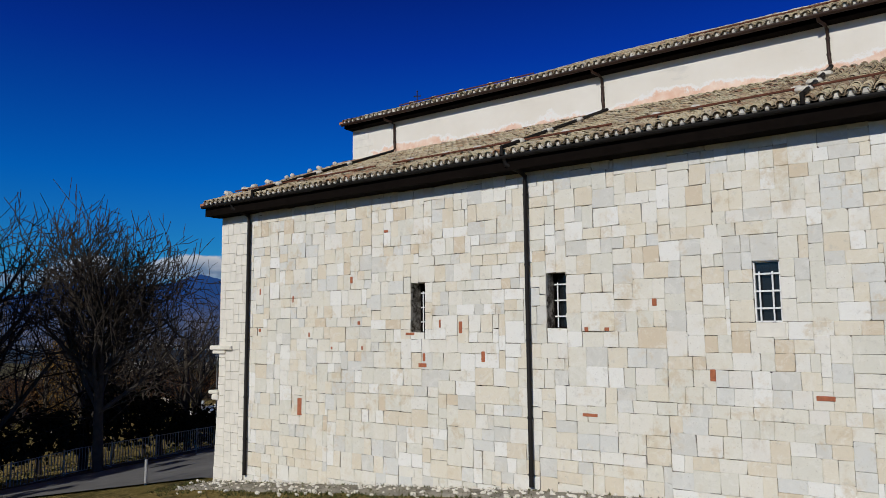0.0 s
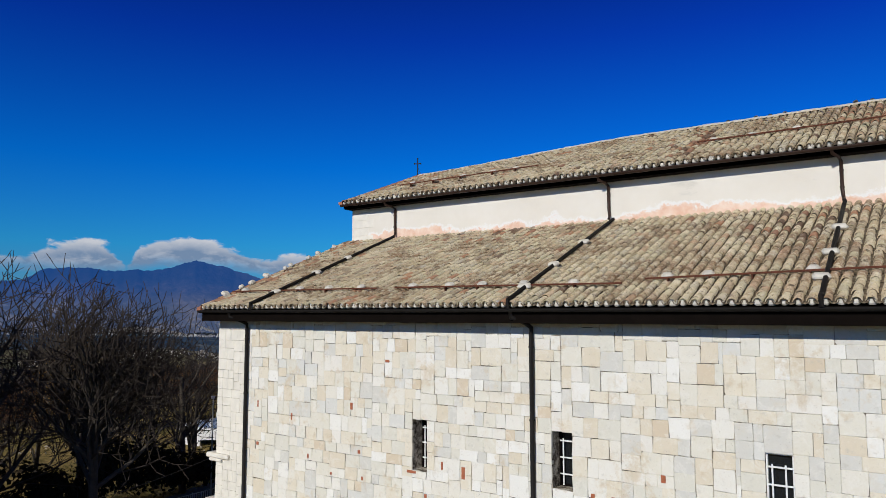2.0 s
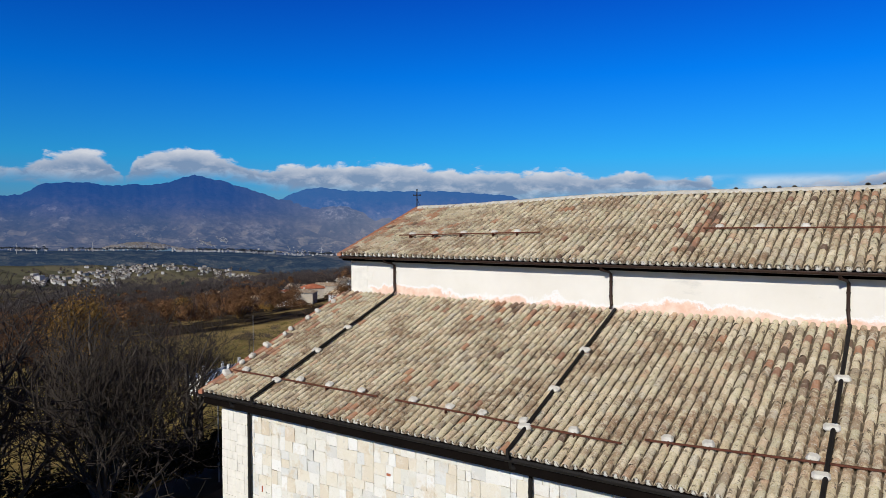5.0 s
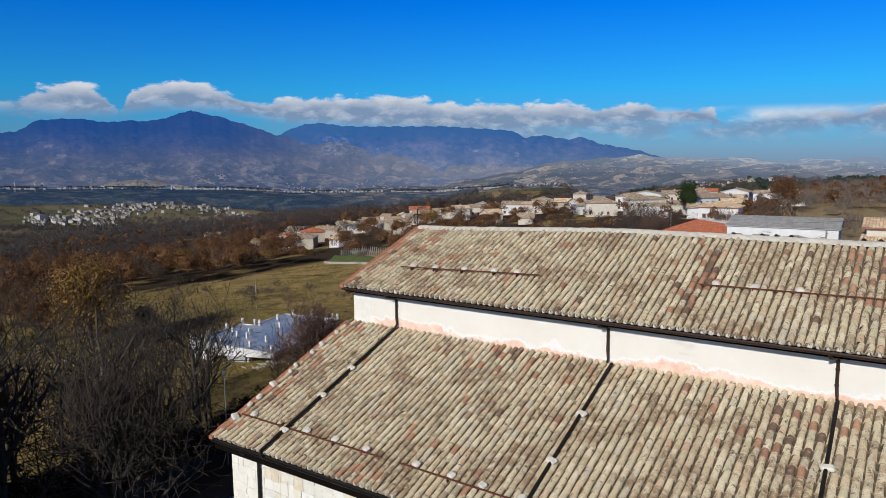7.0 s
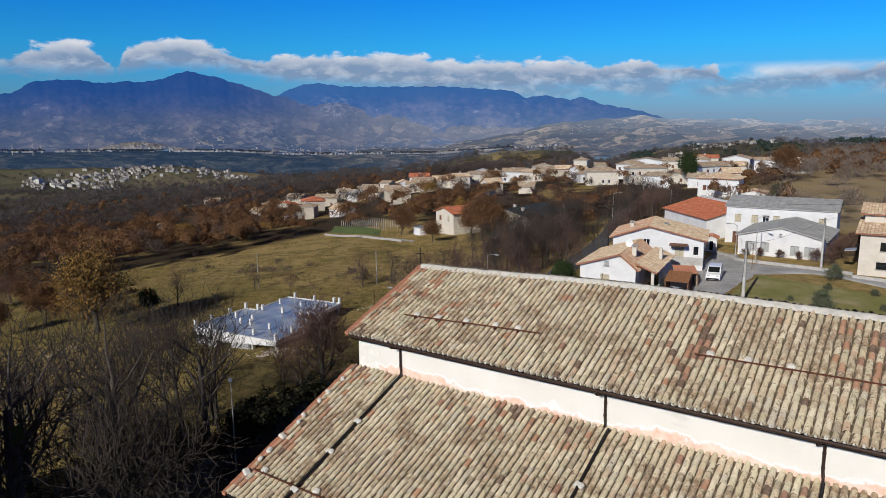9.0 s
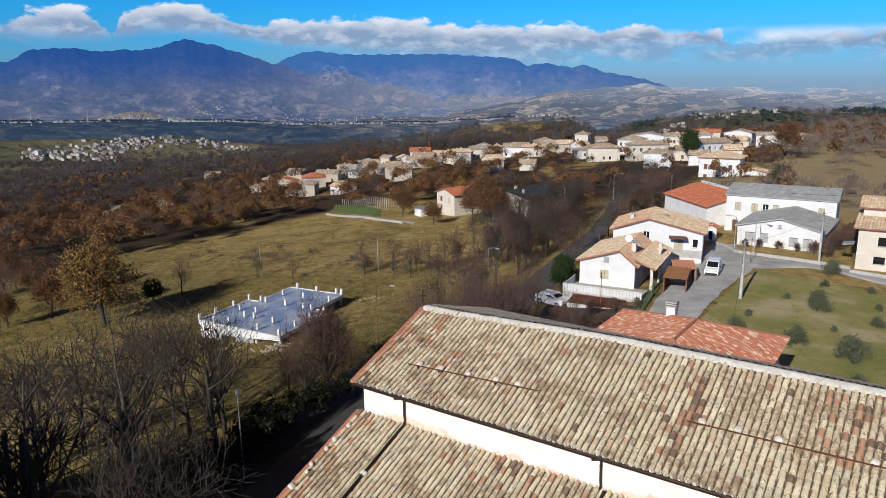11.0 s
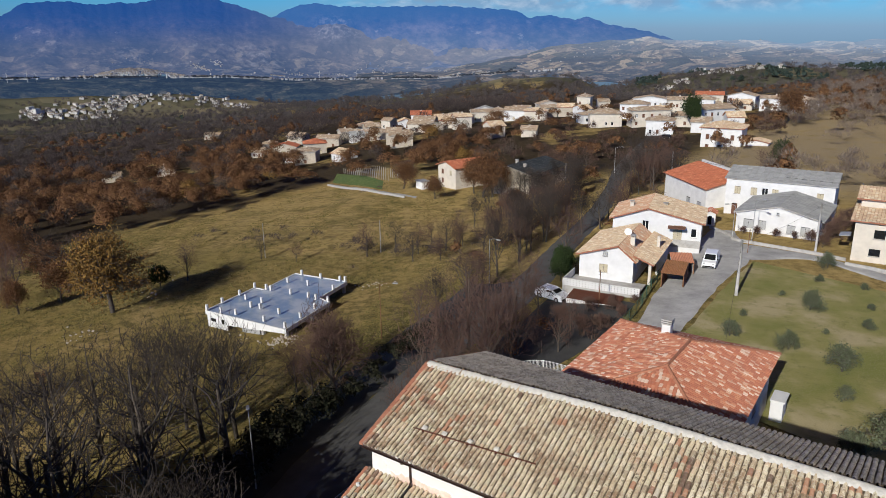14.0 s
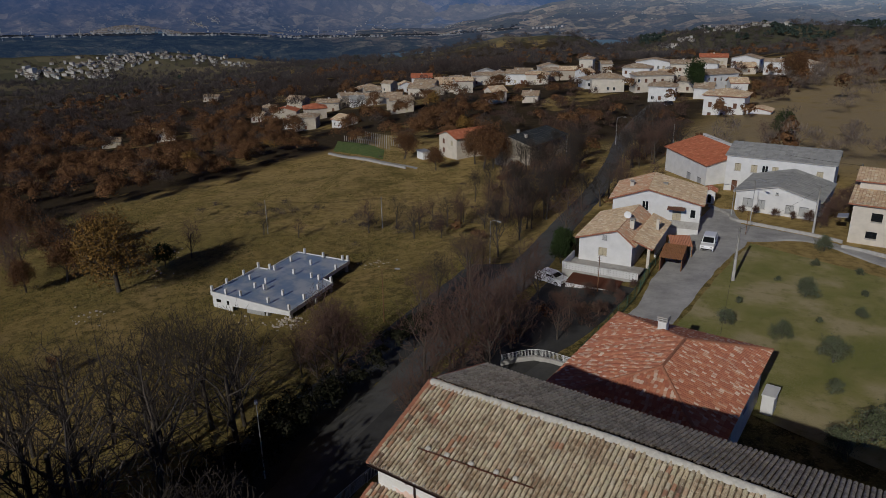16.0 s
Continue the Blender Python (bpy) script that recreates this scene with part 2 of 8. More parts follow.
def ground_mat():
    """Winter pasture: olive grass, straw tufts, bare brown earth."""
    n = Nodes("winter_grass", 1.0, 0, 0.05)
    huge, big, mid, fine = n.noise(0.012, 4), n.noise(0.07, 5, 0.6), n.noise(0.6, 6, 0.7), n.noise(5.0, 5, 0.75)
    col = n.ramp(big, (0.30, (0.115, 0.108, 0.028)), (0.5, (0.200, 0.158, 0.050)), (0.68, (0.360, 0.250, 0.105)))
    col = n.mix(n.step(mid, 0.44, 0.60, 0, 0.9), col, (0.045, 0.045, 0.014))
    col = n.mix(n.step(fine, 0.48, 0.66, 0, 0.7), col, (0.40, 0.30, 0.13))
    col = n.mix(n.step(n.noise(1.9, 6, 0.75, None, (1, 0.55, 1)), 0.54, 0.66, 0, 0.75), col, (0.070, 0.056, 0.026))
    col = n.mix(n.math("MULTIPLY", n.step(n.axis(1), 60, 115), n.step(n.noise(0.10, 5, 0.65), 0.32, 0.55, 0.25, 0.9)), col, n.ramp(mid, (0.35, (0.52, 0.37, 0.15)), (0.65, (0.30, 0.21, 0.08))))
    col = n.mix(n.step(huge, 0.45, 0.65, 0, 0.4), col, (0.40, 0.28, 0.10))
    east = n.math("MULTIPLY", n.step(n.axis(1), 140, 165), n.step(n.axis(0), -62, -48))
    col = n.mix(n.math("MULTIPLY", east, n.step(n.noise(0.13, 5, 0.65), 0.34, 0.5, 0.45, 0.95)), col, n.ramp(fine, (0.35, (0.44, 0.34, 0.20)), (0.65, (0.26, 0.195, 0.11))))
    long = n.t.nodes.new("ShaderNodeVectorMath")
    long.operation = "LENGTH"
    n.put(long.inputs[0], n.pos.outputs["Position"])
    # woodland litter, darkened for shade between crowns; grey stubble on the spur beyond them
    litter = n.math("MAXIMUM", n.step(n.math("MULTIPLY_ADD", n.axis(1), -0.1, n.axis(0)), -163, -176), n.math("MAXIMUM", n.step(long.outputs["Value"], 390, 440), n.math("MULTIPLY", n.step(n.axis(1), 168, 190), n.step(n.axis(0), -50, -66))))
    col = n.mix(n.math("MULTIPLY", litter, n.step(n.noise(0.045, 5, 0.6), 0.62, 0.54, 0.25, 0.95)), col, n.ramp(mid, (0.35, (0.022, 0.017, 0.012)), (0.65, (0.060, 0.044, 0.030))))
    tilth = n.ramp(n.cells(0.022, "Color"), (0.25, (0.085, 0.085, 0.055)), (0.5, (0.15, 0.135, 0.085)), (0.75, (0.24, 0.20, 0.12)))
    col = n.mix(n.step(long.outputs["Value"], 655, 690, 0, 0.92), col, tilth)
    n.base(col).bump(n.math("ADD", mid, fine), 0.7, 0.25)
    return n.m


def lawn_mat():
    n = Nodes("mown_lawn", 1.0, 0, 0.05)
    big, mid, fine = n.noise(0.12, 5, 0.6), n.noise(0.9, 6, 0.7), n.noise(7.0, 5, 0.75)
    col = n.ramp(big, (0.36, (0.19, 0.20, 0.055)), (0.50, (0.27, 0.25, 0.09)), (0.62, (0.42, 0.35, 0.20)))
    col = n.mix(n.step(mid, 0.5, 0.70, 0, 0.6), col, (0.14, 0.15, 0.045))
    col = n.mix(n.step(fine, 0.46, 0.66, 0, 0.7), col, (0.33, 0.28, 0.15))
    n.base(col).bump(n.math("ADD", mid, fine), 0.5, 0.12)
    return n.m


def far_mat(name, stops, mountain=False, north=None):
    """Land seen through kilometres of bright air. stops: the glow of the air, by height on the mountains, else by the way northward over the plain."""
    n = Nodes(name, 1.0, 0, 0.0)
    patch = n.cells(0.052, "Color", (1, 1, 0.6))
    bright = n.t.nodes.new("ShaderNodeRGBToBW")
    n.put(bright.inputs[0], patch)
    f = n.math("ADD", n.math("MULTIPLY", n.noise(0.011, 6, 0.65), 0.9), n.math("MULTIPLY_ADD", n.noise(0.09, 6, 0.7), 0.5, -0.2))
    if mountain:
        col = n.ramp(f, (0.36, (0.012, 0.013, 0.014)), (0.5, (0.040, 0.033, 0.030)), (0.66, (0.105, 0.080, 0.064)))
        # cloud shadow painted on the upper slopes as a dark base colour
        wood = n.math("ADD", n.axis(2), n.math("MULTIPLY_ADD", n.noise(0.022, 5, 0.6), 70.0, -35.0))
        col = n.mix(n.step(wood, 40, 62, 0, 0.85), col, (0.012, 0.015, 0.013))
        col = n.mix(n.math("MULTIPLY", n.step(n.noise(0.030, 7, 0.72), 0.59, 0.68, 0, 0.6), n.step(n.axis(2), 55, 30)), col, (0.24, 0.21, 0.18))
        tilled = n.math("MULTIPLY", n.step(n.axis(2), 24, -4), n.step(n.math("MULTIPLY_ADD", n.noise(0.08, 6, 0.75), 1.1, n.math("MULTIPLY", bright.outputs[0], 0.42)), 0.76, 0.94, 0, 0.5))
        col = n.mix(tilled, col, n.ramp(n.noise(0.05, 4), (0.4, (0.17, 0.13, 0.085)), (0.6, (0.30, 0.24, 0.16))))
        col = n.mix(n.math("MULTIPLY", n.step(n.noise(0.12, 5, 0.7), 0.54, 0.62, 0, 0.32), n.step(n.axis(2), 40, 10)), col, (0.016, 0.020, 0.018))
        # bare limestone on the crag and the bluffs
        for cx, cy, wide in ((-818, 865, 46), (-842, 724, 48), (-950, 594, 20)):
            off = n.math("SQRT", n.math("ADD", n.math("POWER", n.math("ADD", n.axis(0), -cx), 2.0), n.math("POWER", n.math("ADD", n.axis(1), -cy), 2.0)))
            rock = n.math("MULTIPLY", n.step(off, wide, wide * 0.35), n.step(n.noise(0.09, 7, 0.75), 0.46, 0.62, 0, 0.6))
            col = n.mix(rock, col, n.ramp(n.noise(0.25, 5, 0.7), (0.40, (0.09, 0.085, 0.08)), (0.60, (0.24, 0.22, 0.20))))
        n.base(col).bump(n.noise(0.08, 6, 0.65), 0.6, 5)
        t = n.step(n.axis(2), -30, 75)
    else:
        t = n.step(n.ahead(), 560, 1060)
        col = n.ramp(bright.outputs[0], (0.2, (0.035, 0.045, 0.028)), (0.42, (0.10, 0.090, 0.050)), (0.58, (0.19, 0.142, 0.085)), (0.76, (0.36, 0.28, 0.17)))
        col = n.mix(n.step(f, 0.40, 0.52, 0.9, 0.08), col, (0.030, 0.036, 0.028))
        col = n.mix(n.step(n.noise(0.14, 6, 0.72), 0.50, 0.60, 0, 0.75), col, (0.026, 0.030, 0.026))
        # olive groves and dark scrub fill the plain to the west
        grove = n.ramp(n.math("MULTIPLY_ADD", n.noise(0.06, 7, 0.75), 0.8, n.math("MULTIPLY", bright.outputs[0], 0.2)), (0.42, (0.006, 0.009, 0.008)), (0.52, (0.026, 0.032, 0.024)), (0.60, (0.070, 0.066, 0.044)), (0.68, (0.17, 0.145, 0.10)))
        col = n.mix(n.step(n.ahead(), 700, 560), col, grove)
        n.base(col).bump(n.noise(0.12, 6, 0.7), 0.9, 6)
    # air haze painted as a glow of the land itself
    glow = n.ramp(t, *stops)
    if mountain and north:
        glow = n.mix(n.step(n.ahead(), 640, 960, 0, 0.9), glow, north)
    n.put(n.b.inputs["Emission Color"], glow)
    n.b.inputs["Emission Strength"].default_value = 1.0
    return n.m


def asphalt_mat(name, c=0.085):
    n = Nodes(name, 0.9, 0, 0.25)
    big, mid, fine = n.noise(0.35, 5, 0.65), n.noise(2.5, 6, 0.7), n.noise(45, 3)
    col = n.ramp(big, (0.3, (c * 0.7, c * 0.68, c * 0.66)), (0.7, (c * 1.5, c * 1.46, c * 1.4)))
    col = n.mix(n.step(mid, 0.52, 0.7, 0, 0.5), col, (c * 0.6, c * 0.6, c * 0.6))
    col = n.mix(n.math("MULTIPLY", fine, 0.4), col, (c * 1.7, c * 1.65, c * 1.6))
    n.base(col).bump(fine, 0.3, 0.01)
    return n.m


def tile_roof_mat(name, a, b, c):
    """Far roofs, by island: every tile course has its own tint."""
    n = Nodes(name, 0.9, 0, 0.15)
    r = n.random(True)
    col = n.ramp(r, (0.0, a), (0.35, b), (0.62, tuple((p + q) / 2 for p, q in zip(a, b))), (0.85, c), sharp=True)
    col = n.mix(n.step(n.noise(0.9, 6, 0.7), 0.45, 0.7, 0, 0.55), col, tuple(v * 0.6 for v in b))
    col = n.mix(n.step(n.noise(6, 5, 0.7), 0.55, 0.7, 0, 0.5), col, c)
    n.base(col).bump(n.noise(12, 4), 0.4, 0.03)
    return n.m


def leaf_mat(name, *cols):
    n = Nodes(name, 0.9, 0, 0.1)
    r = n.random(True)
    k = len(cols)
    col = n.ramp(r, *[(i / k, c) for i, c in enumerate(cols)], sharp=True)
    col = n.mix(n.step(n.noise(0.35, 3), 0.4, 0.65, 0, 0.45), col, cols[0])
    n.base(col)
    return n.m


def mottled_red_mat():
    """Concrete tiles in mixed reds, pinks and pale buff."""
    n = Nodes("red_concrete_tiles", 0.9, 0, 0.15)
    r = n.random(True)
    col = n.ramp(r, (0.0, (0.52, 0.20, 0.115)), (0.25, (0.46, 0.165, 0.10)), (0.48, (0.56, 0.25, 0.15)), (0.68, (0.60, 0.37, 0.26)), (0.80, (0.70, 0.54, 0.43)), (0.88, (0.43, 0.16, 0.10)), sharp=True)
    col = n.mix(n.step(n.noise(0.5, 6, 0.7), 0.45, 0.7, 0, 0.5), col, (0.36, 0.16, 0.11))
    col = n.mix(n.step(n.noise(5, 5, 0.7), 0.58, 0.7, 0, 0.5), col, (0.34, 0.28, 0.22))
    n.base(col).bump(n.noise(14, 4), 0.4, 0.03)
    return n.m


STONE, STONE_FAR = stone_mat("limestone_block", False), stone_mat("limestone_ashlar", True)
COPPO, COPPO_FAR, COPPO_GREY = coppo_mat("clay_tile", False), coppo_mat("clay_tiles", True), coppo_mat("lichen_tiles_lifted_for_shade", True, True)
PLASTER = clerestory_mat()
rn = Nodes("mended_clay_tiles", 0.92, 0, 0.15)
rn.base(rn.mix(rn.step(rn.noise(9, 5, 0.7), 0.5, 0.7, 0, 0.6), rn.ramp(rn.random(True), (0.0, (0.46, 0.25, 0.15)), (0.4, (0.36, 0.20, 0.13)), (0.6, (0.20, 0.13, 0.09)), (0.8, (0.52, 0.30, 0.18)), sharp=True), (0.50, 0.44, 0.34))).bump(rn.noise(17, 5), 0.4, 0.012)
COPPO_RED = rn.m
LITTER_SHADE = asphalt_mat("dark_litter_and_shade", 0.045)
TUSSOCK = leaf_mat("withered_grass_tussocks", (0.12, 0.105, 0.032), (0.20, 0.155, 0.058), (0.15, 0.13, 0.042), (0.25, 0.19, 0.080), (0.09, 0.085, 0.026))
jn = Nodes("lime_mortar", 0.95, 0, 0.1)
jn.base(jn.ramp(jn.noise(3.2, 7, 0.8), (0.40, (0.030, 0.024, 0.018)), (0.49, (0.20, 0.17, 0.13)), (0.58, (0.58, 0.53, 0.44)))).bump(jn.noise(20, 4), 0.6, 0.02)
MORTAR = jn.m
RIDGE_MORTAR = plain("pale_ridge_mortar", (0.66, 0.62, 0.54), 0.95, 0, 0.3, 5, 0.6)
# channels coloured darker than the covers, for the shade in the gaps
CHANNEL = plain("shade_dark_channel_clay", (0.19, 0.145, 0.098), 0.95, 0, 0.45, 6, 0.4)
BRICK = plain("red_brick", (0.42, 0.14, 0.07), 0.9, 0, 0.35, 12, 0.4)
IRON = plain("dark_painted_steel", (0.016, 0.014, 0.013), 0.6, 0.0, 0.4, 4, 0.1, 0.15)
COPPER = plain("brown_painted_pipe", (0.050, 0.028, 0.020), 0.5, 0.3, 0.4, 4, 0.1)
RUST = plain("rusty_bar", (0.13, 0.045, 0.025), 0.85, 0.2, 0.5, 9, 0.3)
GALV = plain("galvanised_steel", (0.42, 0.42, 0.41), 0.5, 0.3, 0.2, 8, 0.1)
# near-black: the deep shade under the eaves is put into this colour
TIMBER_DARK = plain("eaves_timber_shade_black", (0.007, 0.005, 0.004), 0.95, 0, 0.4, 5, 0.3, 0.05)
TERRACOTTA = plain("terracotta_verge", (0.40, 0.17, 0.10), 0.9, 0, 0.35, 6, 0.4)
WHITE_STONE = plain("white_dressed_stone", (0.78, 0.74, 0.65), 0.9, 0, 0.16, 2.5, 0.3)
WHITE_PAINT = plain("white_frame_paint", (0.78, 0.78, 0.76), 0.5, 0, 0.1, 4, 0.1)
GRASS, LAWN = ground_mat(), lawn_mat()
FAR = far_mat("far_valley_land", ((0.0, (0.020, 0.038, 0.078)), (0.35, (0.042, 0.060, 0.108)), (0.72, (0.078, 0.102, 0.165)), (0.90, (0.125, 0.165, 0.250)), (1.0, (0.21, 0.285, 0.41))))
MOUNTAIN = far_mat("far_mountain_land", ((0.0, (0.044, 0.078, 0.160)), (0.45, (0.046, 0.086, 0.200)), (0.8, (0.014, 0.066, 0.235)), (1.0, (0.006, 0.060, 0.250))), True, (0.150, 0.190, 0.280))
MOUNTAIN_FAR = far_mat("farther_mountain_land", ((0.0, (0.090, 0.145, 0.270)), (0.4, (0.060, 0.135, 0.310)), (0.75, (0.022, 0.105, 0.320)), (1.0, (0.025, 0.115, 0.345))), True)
ROAD, LANE = asphalt_mat("old_asphalt", 0.07), asphalt_mat("pale_worn_asphalt", 0.32)
CONCRETE = plain("weathered_concrete", (0.42, 0.40, 0.37), 0.92, 0, 0.28, 1.6, 0.4)
WHITEWASH = plain("whitewashed_render", (0.66, 0.65, 0.63), 0.9, 0, 0.14, 0.8, 0.25)
CREAM = plain("cream_render", (0.60, 0.54, 0.45), 0.9, 0, 0.18, 0.8, 0.25)
OCHRE = plain("faded_stone_render", (0.46, 0.40, 0.32), 0.9, 0, 0.25, 0.9, 0.35)
ROOF_TAN = tile_roof_mat("sun_bleached_tiles", (0.68, 0.52, 0.34), (0.60, 0.42, 0.28), (0.76, 0.64, 0.46))
ROOF_RED = mottled_red_mat()
ROOF_MIXED = tile_roof_mat("mixed_red_and_tan_tiles", (0.60, 0.33, 0.20), (0.62, 0.42, 0.28), (0.70, 0.56, 0.40))
RUST_SHEET = tile_roof_mat("orange_rusted_sheets", (0.42, 0.19, 0.085), (0.36, 0.17, 0.08), (0.50, 0.30, 0.17))
ROOF_ORANGE = tile_roof_mat("orange_new_tiles", (0.52, 0.17, 0.09), (0.46, 0.15, 0.08), (0.58, 0.22, 0.12))
ROOF_GREY = tile_roof_mat("grey_fibre_cement_sheets", (0.37, 0.37, 0.36), (0.34, 0.34, 0.33), (0.40, 0.40, 0.385))
ROOF_SLATE = tile_roof_mat("dark_slate_sheet", (0.050, 0.056, 0.058), (0.042, 0.048, 0.05), (0.06, 0.066, 0.068))
DARK_GLASS = plain("dark_window_glass", (0.012, 0.014, 0.016), 0.12, 0, 0.2, 3, 0.0, 0.5)
SHUTTER = plain("pale_timber_shutter", (0.48, 0.42, 0.30), 0.7, 0, 0.2, 4, 0.2)
SHUTTER_BROWN = plain("brown_timber_shutter", (0.16, 0.075, 0.045), 0.7, 0, 0.2, 4, 0.2)
BARK = plain("grey_brown_bark", (0.085, 0.070, 0.056), 0.95, 0, 0.4, 4, 0.7)
WOODPOLE = plain("rusty_brown_pole", (0.20, 0.10, 0.05), 0.85, 0, 0.3, 3, 0.2)
TWIG = plain("bare_winter_twigs", (0.044, 0.034, 0.027), 0.95, 0, 0.3, 2, 0.3)
TWIG_RED = plain("reddish_winter_twigs", (0.110, 0.064, 0.048), 0.95, 0, 0.3, 2, 0.3)
LEAF_BROWN = leaf_mat("withered_oak_leaves", (0.095, 0.046, 0.022), (0.155, 0.078, 0.035), (0.210, 0.112, 0.052), (0.120, 0.063, 0.031))
LEAF_GOLD = leaf_mat("golden_oak_leaves", (0.150, 0.085, 0.024), (0.215, 0.122, 0.034), (0.255, 0.150, 0.044), (0.16, 0.10, 0.030))
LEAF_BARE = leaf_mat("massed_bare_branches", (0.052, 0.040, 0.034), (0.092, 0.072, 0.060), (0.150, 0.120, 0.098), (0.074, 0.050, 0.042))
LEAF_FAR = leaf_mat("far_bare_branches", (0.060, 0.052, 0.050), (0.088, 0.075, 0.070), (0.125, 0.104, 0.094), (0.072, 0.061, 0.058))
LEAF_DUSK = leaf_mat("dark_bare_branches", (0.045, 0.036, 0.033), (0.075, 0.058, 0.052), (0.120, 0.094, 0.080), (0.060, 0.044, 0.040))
LEAF_EAST = leaf_mat("pale_bare_branches", (0.120, 0.094, 0.076), (0.180, 0.142, 0.114), (0.250, 0.200, 0.160), (0.140, 0.100, 0.080))
LEAF_RED = leaf_mat("massed_reddish_twigs", (0.060, 0.038, 0.028), (0.100, 0.063, 0.046), (0.150, 0.102, 0.076), (0.085, 0.048, 0.036))
# haze mixed into the leaf colours of the far conifers and trees
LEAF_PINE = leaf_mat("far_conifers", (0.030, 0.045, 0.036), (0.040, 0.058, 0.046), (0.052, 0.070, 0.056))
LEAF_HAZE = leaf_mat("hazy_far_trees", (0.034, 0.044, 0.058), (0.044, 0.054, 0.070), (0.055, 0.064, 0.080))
LEAF_GREEN = leaf_mat("dark_evergreen_leaves", (0.020, 0.034, 0.012), (0.032, 0.050, 0.016), (0.045, 0.065, 0.022))
# hedge leaves darkened in colour for the shade they stand in
LEAF_HEDGE = leaf_mat("shade_dark_hedge_leaves", (0.016, 0.018, 0.010), (0.026, 0.026, 0.015), (0.036, 0.033, 0.020))
LEAF_OLIVE = leaf_mat("grey_green_olive_leaves", (0.075, 0.088, 0.045), (0.110, 0.125, 0.070), (0.155, 0.170, 0.110))


# ---- building helpers ----
class Geo:
    """Collects vertices and faces of one mesh."""

    def __init__(self):
        self.v, self.f = [], []

    def add(self, verts, faces, m=None):
        k = len(self.v)
        self.v.extend(tuple(m @ Vector(p)) if m else tuple(p) for p in verts)
        self.f.extend(tuple(i + k for i in q) for q in faces)
        return self

    def box(self, x0, x1, y0, y1, z0, z1, m=None, chamfer=0.0):
        c = min(chamfer, (x1 - x0) * 0.4, (y1 - y0) * 0.4, (z1 - z0) * 0.4)
        if c <= 0:
            v = [(x, y, z) for z in (z0, z1) for y in (y0, y1) for x in (x0, x1)]
            f = [(0, 2, 3, 1), (4, 5, 7, 6), (0, 1, 5, 4), (2, 6, 7, 3), (0, 4, 6, 2), (1, 3, 7, 5)]
            return self.add(v, f, m)
        v, idx = [], {}
        for ix, (x, sx) in enumerate(((x0, 1), (x1, -1))):
            for iy, (y, sy) in enumerate(((y0, 1), (y1, -1))):
                for iz, (z, sz) in enumerate(((z0, 1), (z1, -1))):
                    for a, p in enumerate(((x, y + sy * c, z + sz * c), (x + sx * c, y, z + sz * c), (x + sx * c, y + sy * c, z))):
                        idx[ix, iy, iz, a] = len(v)
                        v.append(p)
        g = lambda i, j, k, a: idx[i, j, k, a]
        f = []
        for i in (0, 1):
            q = [g(i, 0, 0, 0), g(i, 0, 1, 0), g(i, 1, 1, 0), g(i, 1, 0, 0)]
            f.append(q if i == 0 else q[::-1])
            q = [g(0, i, 0, 1), g(1, i, 0, 1), g(1, i, 1, 1), g(0, i, 1, 1)]
            f.append(q if i == 0 else q[::-1])
            q = [g(0, 0, i, 2), g(0, 1, i, 2), g(1, 1, i, 2), g(1, 0, i, 2)]
            f.append(q if i == 0 else q[::-1])
        for i in (0, 1):
            for j in (0, 1):
                for ends, a, b in (((lambda k: (i, j, k)), 0, 1), ((lambda k: (i, k, j)), 0, 2), ((lambda k: (k, i, j)), 1, 2)):
                    p, q = ends(0), ends(1)
                    f.append([g(*p, a), g(*q, a), g(*q, b), g(*p, b)])
        for i in (0, 1):
            for j in (0, 1):
                for k in (0, 1):
                    f.append([g(i, j, k, 0), g(i, j, k, 1), g(i, j, k, 2)])
        return self.add(v, f, m)

    def tube(self, pts, r, sides=8, closed=True):
        """A round bar along pts; r: one radius or one for each point."""
        pts = [Vector(p) for p in pts]
        rs = r if isinstance(r, (list, tuple)) else [r] * len(pts)
        v, f = [], []
        for i, p in enumerate(pts):
            d = (pts[min(i + 1, len(pts) - 1)] - pts[max(i - 1, 0)]).normalized()
            a = d.cross(Vector((0, 0, 1)) if abs(d.z) < 0.9 else Vector((1, 0, 0))).normalized()
            b = d.cross(a)
            for k in range(sides):
                w = 2 * math.pi * k / sides
                v.append(p + (a * math.cos(w) + b * math.sin(w)) * rs[i])
        for i in range(len(pts) - 1):
            for k in range(sides):
                k2 = (k + 1) % sides
                f.append((i * sides + k, i * sides + k2, (i + 1) * sides + k2, (i + 1) * sides + k))
        if closed:
            f += [tuple(range(sides)), tuple(range((len(pts) - 1) * sides, len(pts) * sides))[::-1]]
        return self.add(v, f)

    def prism(self, outline, y0, y1, m=None):
        """An outline of (x, z) pushed from y0 to y1."""
        n = len(outline)
        v = [(x, y0, z) for x, z in outline] + [(x, y1, z) for x, z in outline]
        f = [tuple(range(n)), tuple(range(n, 2 * n))[::-1]] + [(i, i + n, (i + 1) % n + n, (i + 1) % n) for i in range(n)]
        return self.add(v, f, m)

    def panel(self, w, h, t, holes, m=None):
        """A wall in x, z with thickness t along y and openings (x0, x1, z0, z1) right through."""
        xs = sorted({0.0, w, *[a for q in holes for a in q[:2]]})
        zs = sorted({0.0, h, *[a for q in holes for a in q[2:]]})
        solid = lambda i, j: 0 <= i < len(xs) - 1 and 0 <= j < len(zs) - 1 and not any(
            a <= (xs[i] + xs[i + 1]) / 2 <= b and c <= (zs[j] + zs[j + 1]) / 2 <= d for a, b, c, d in holes)
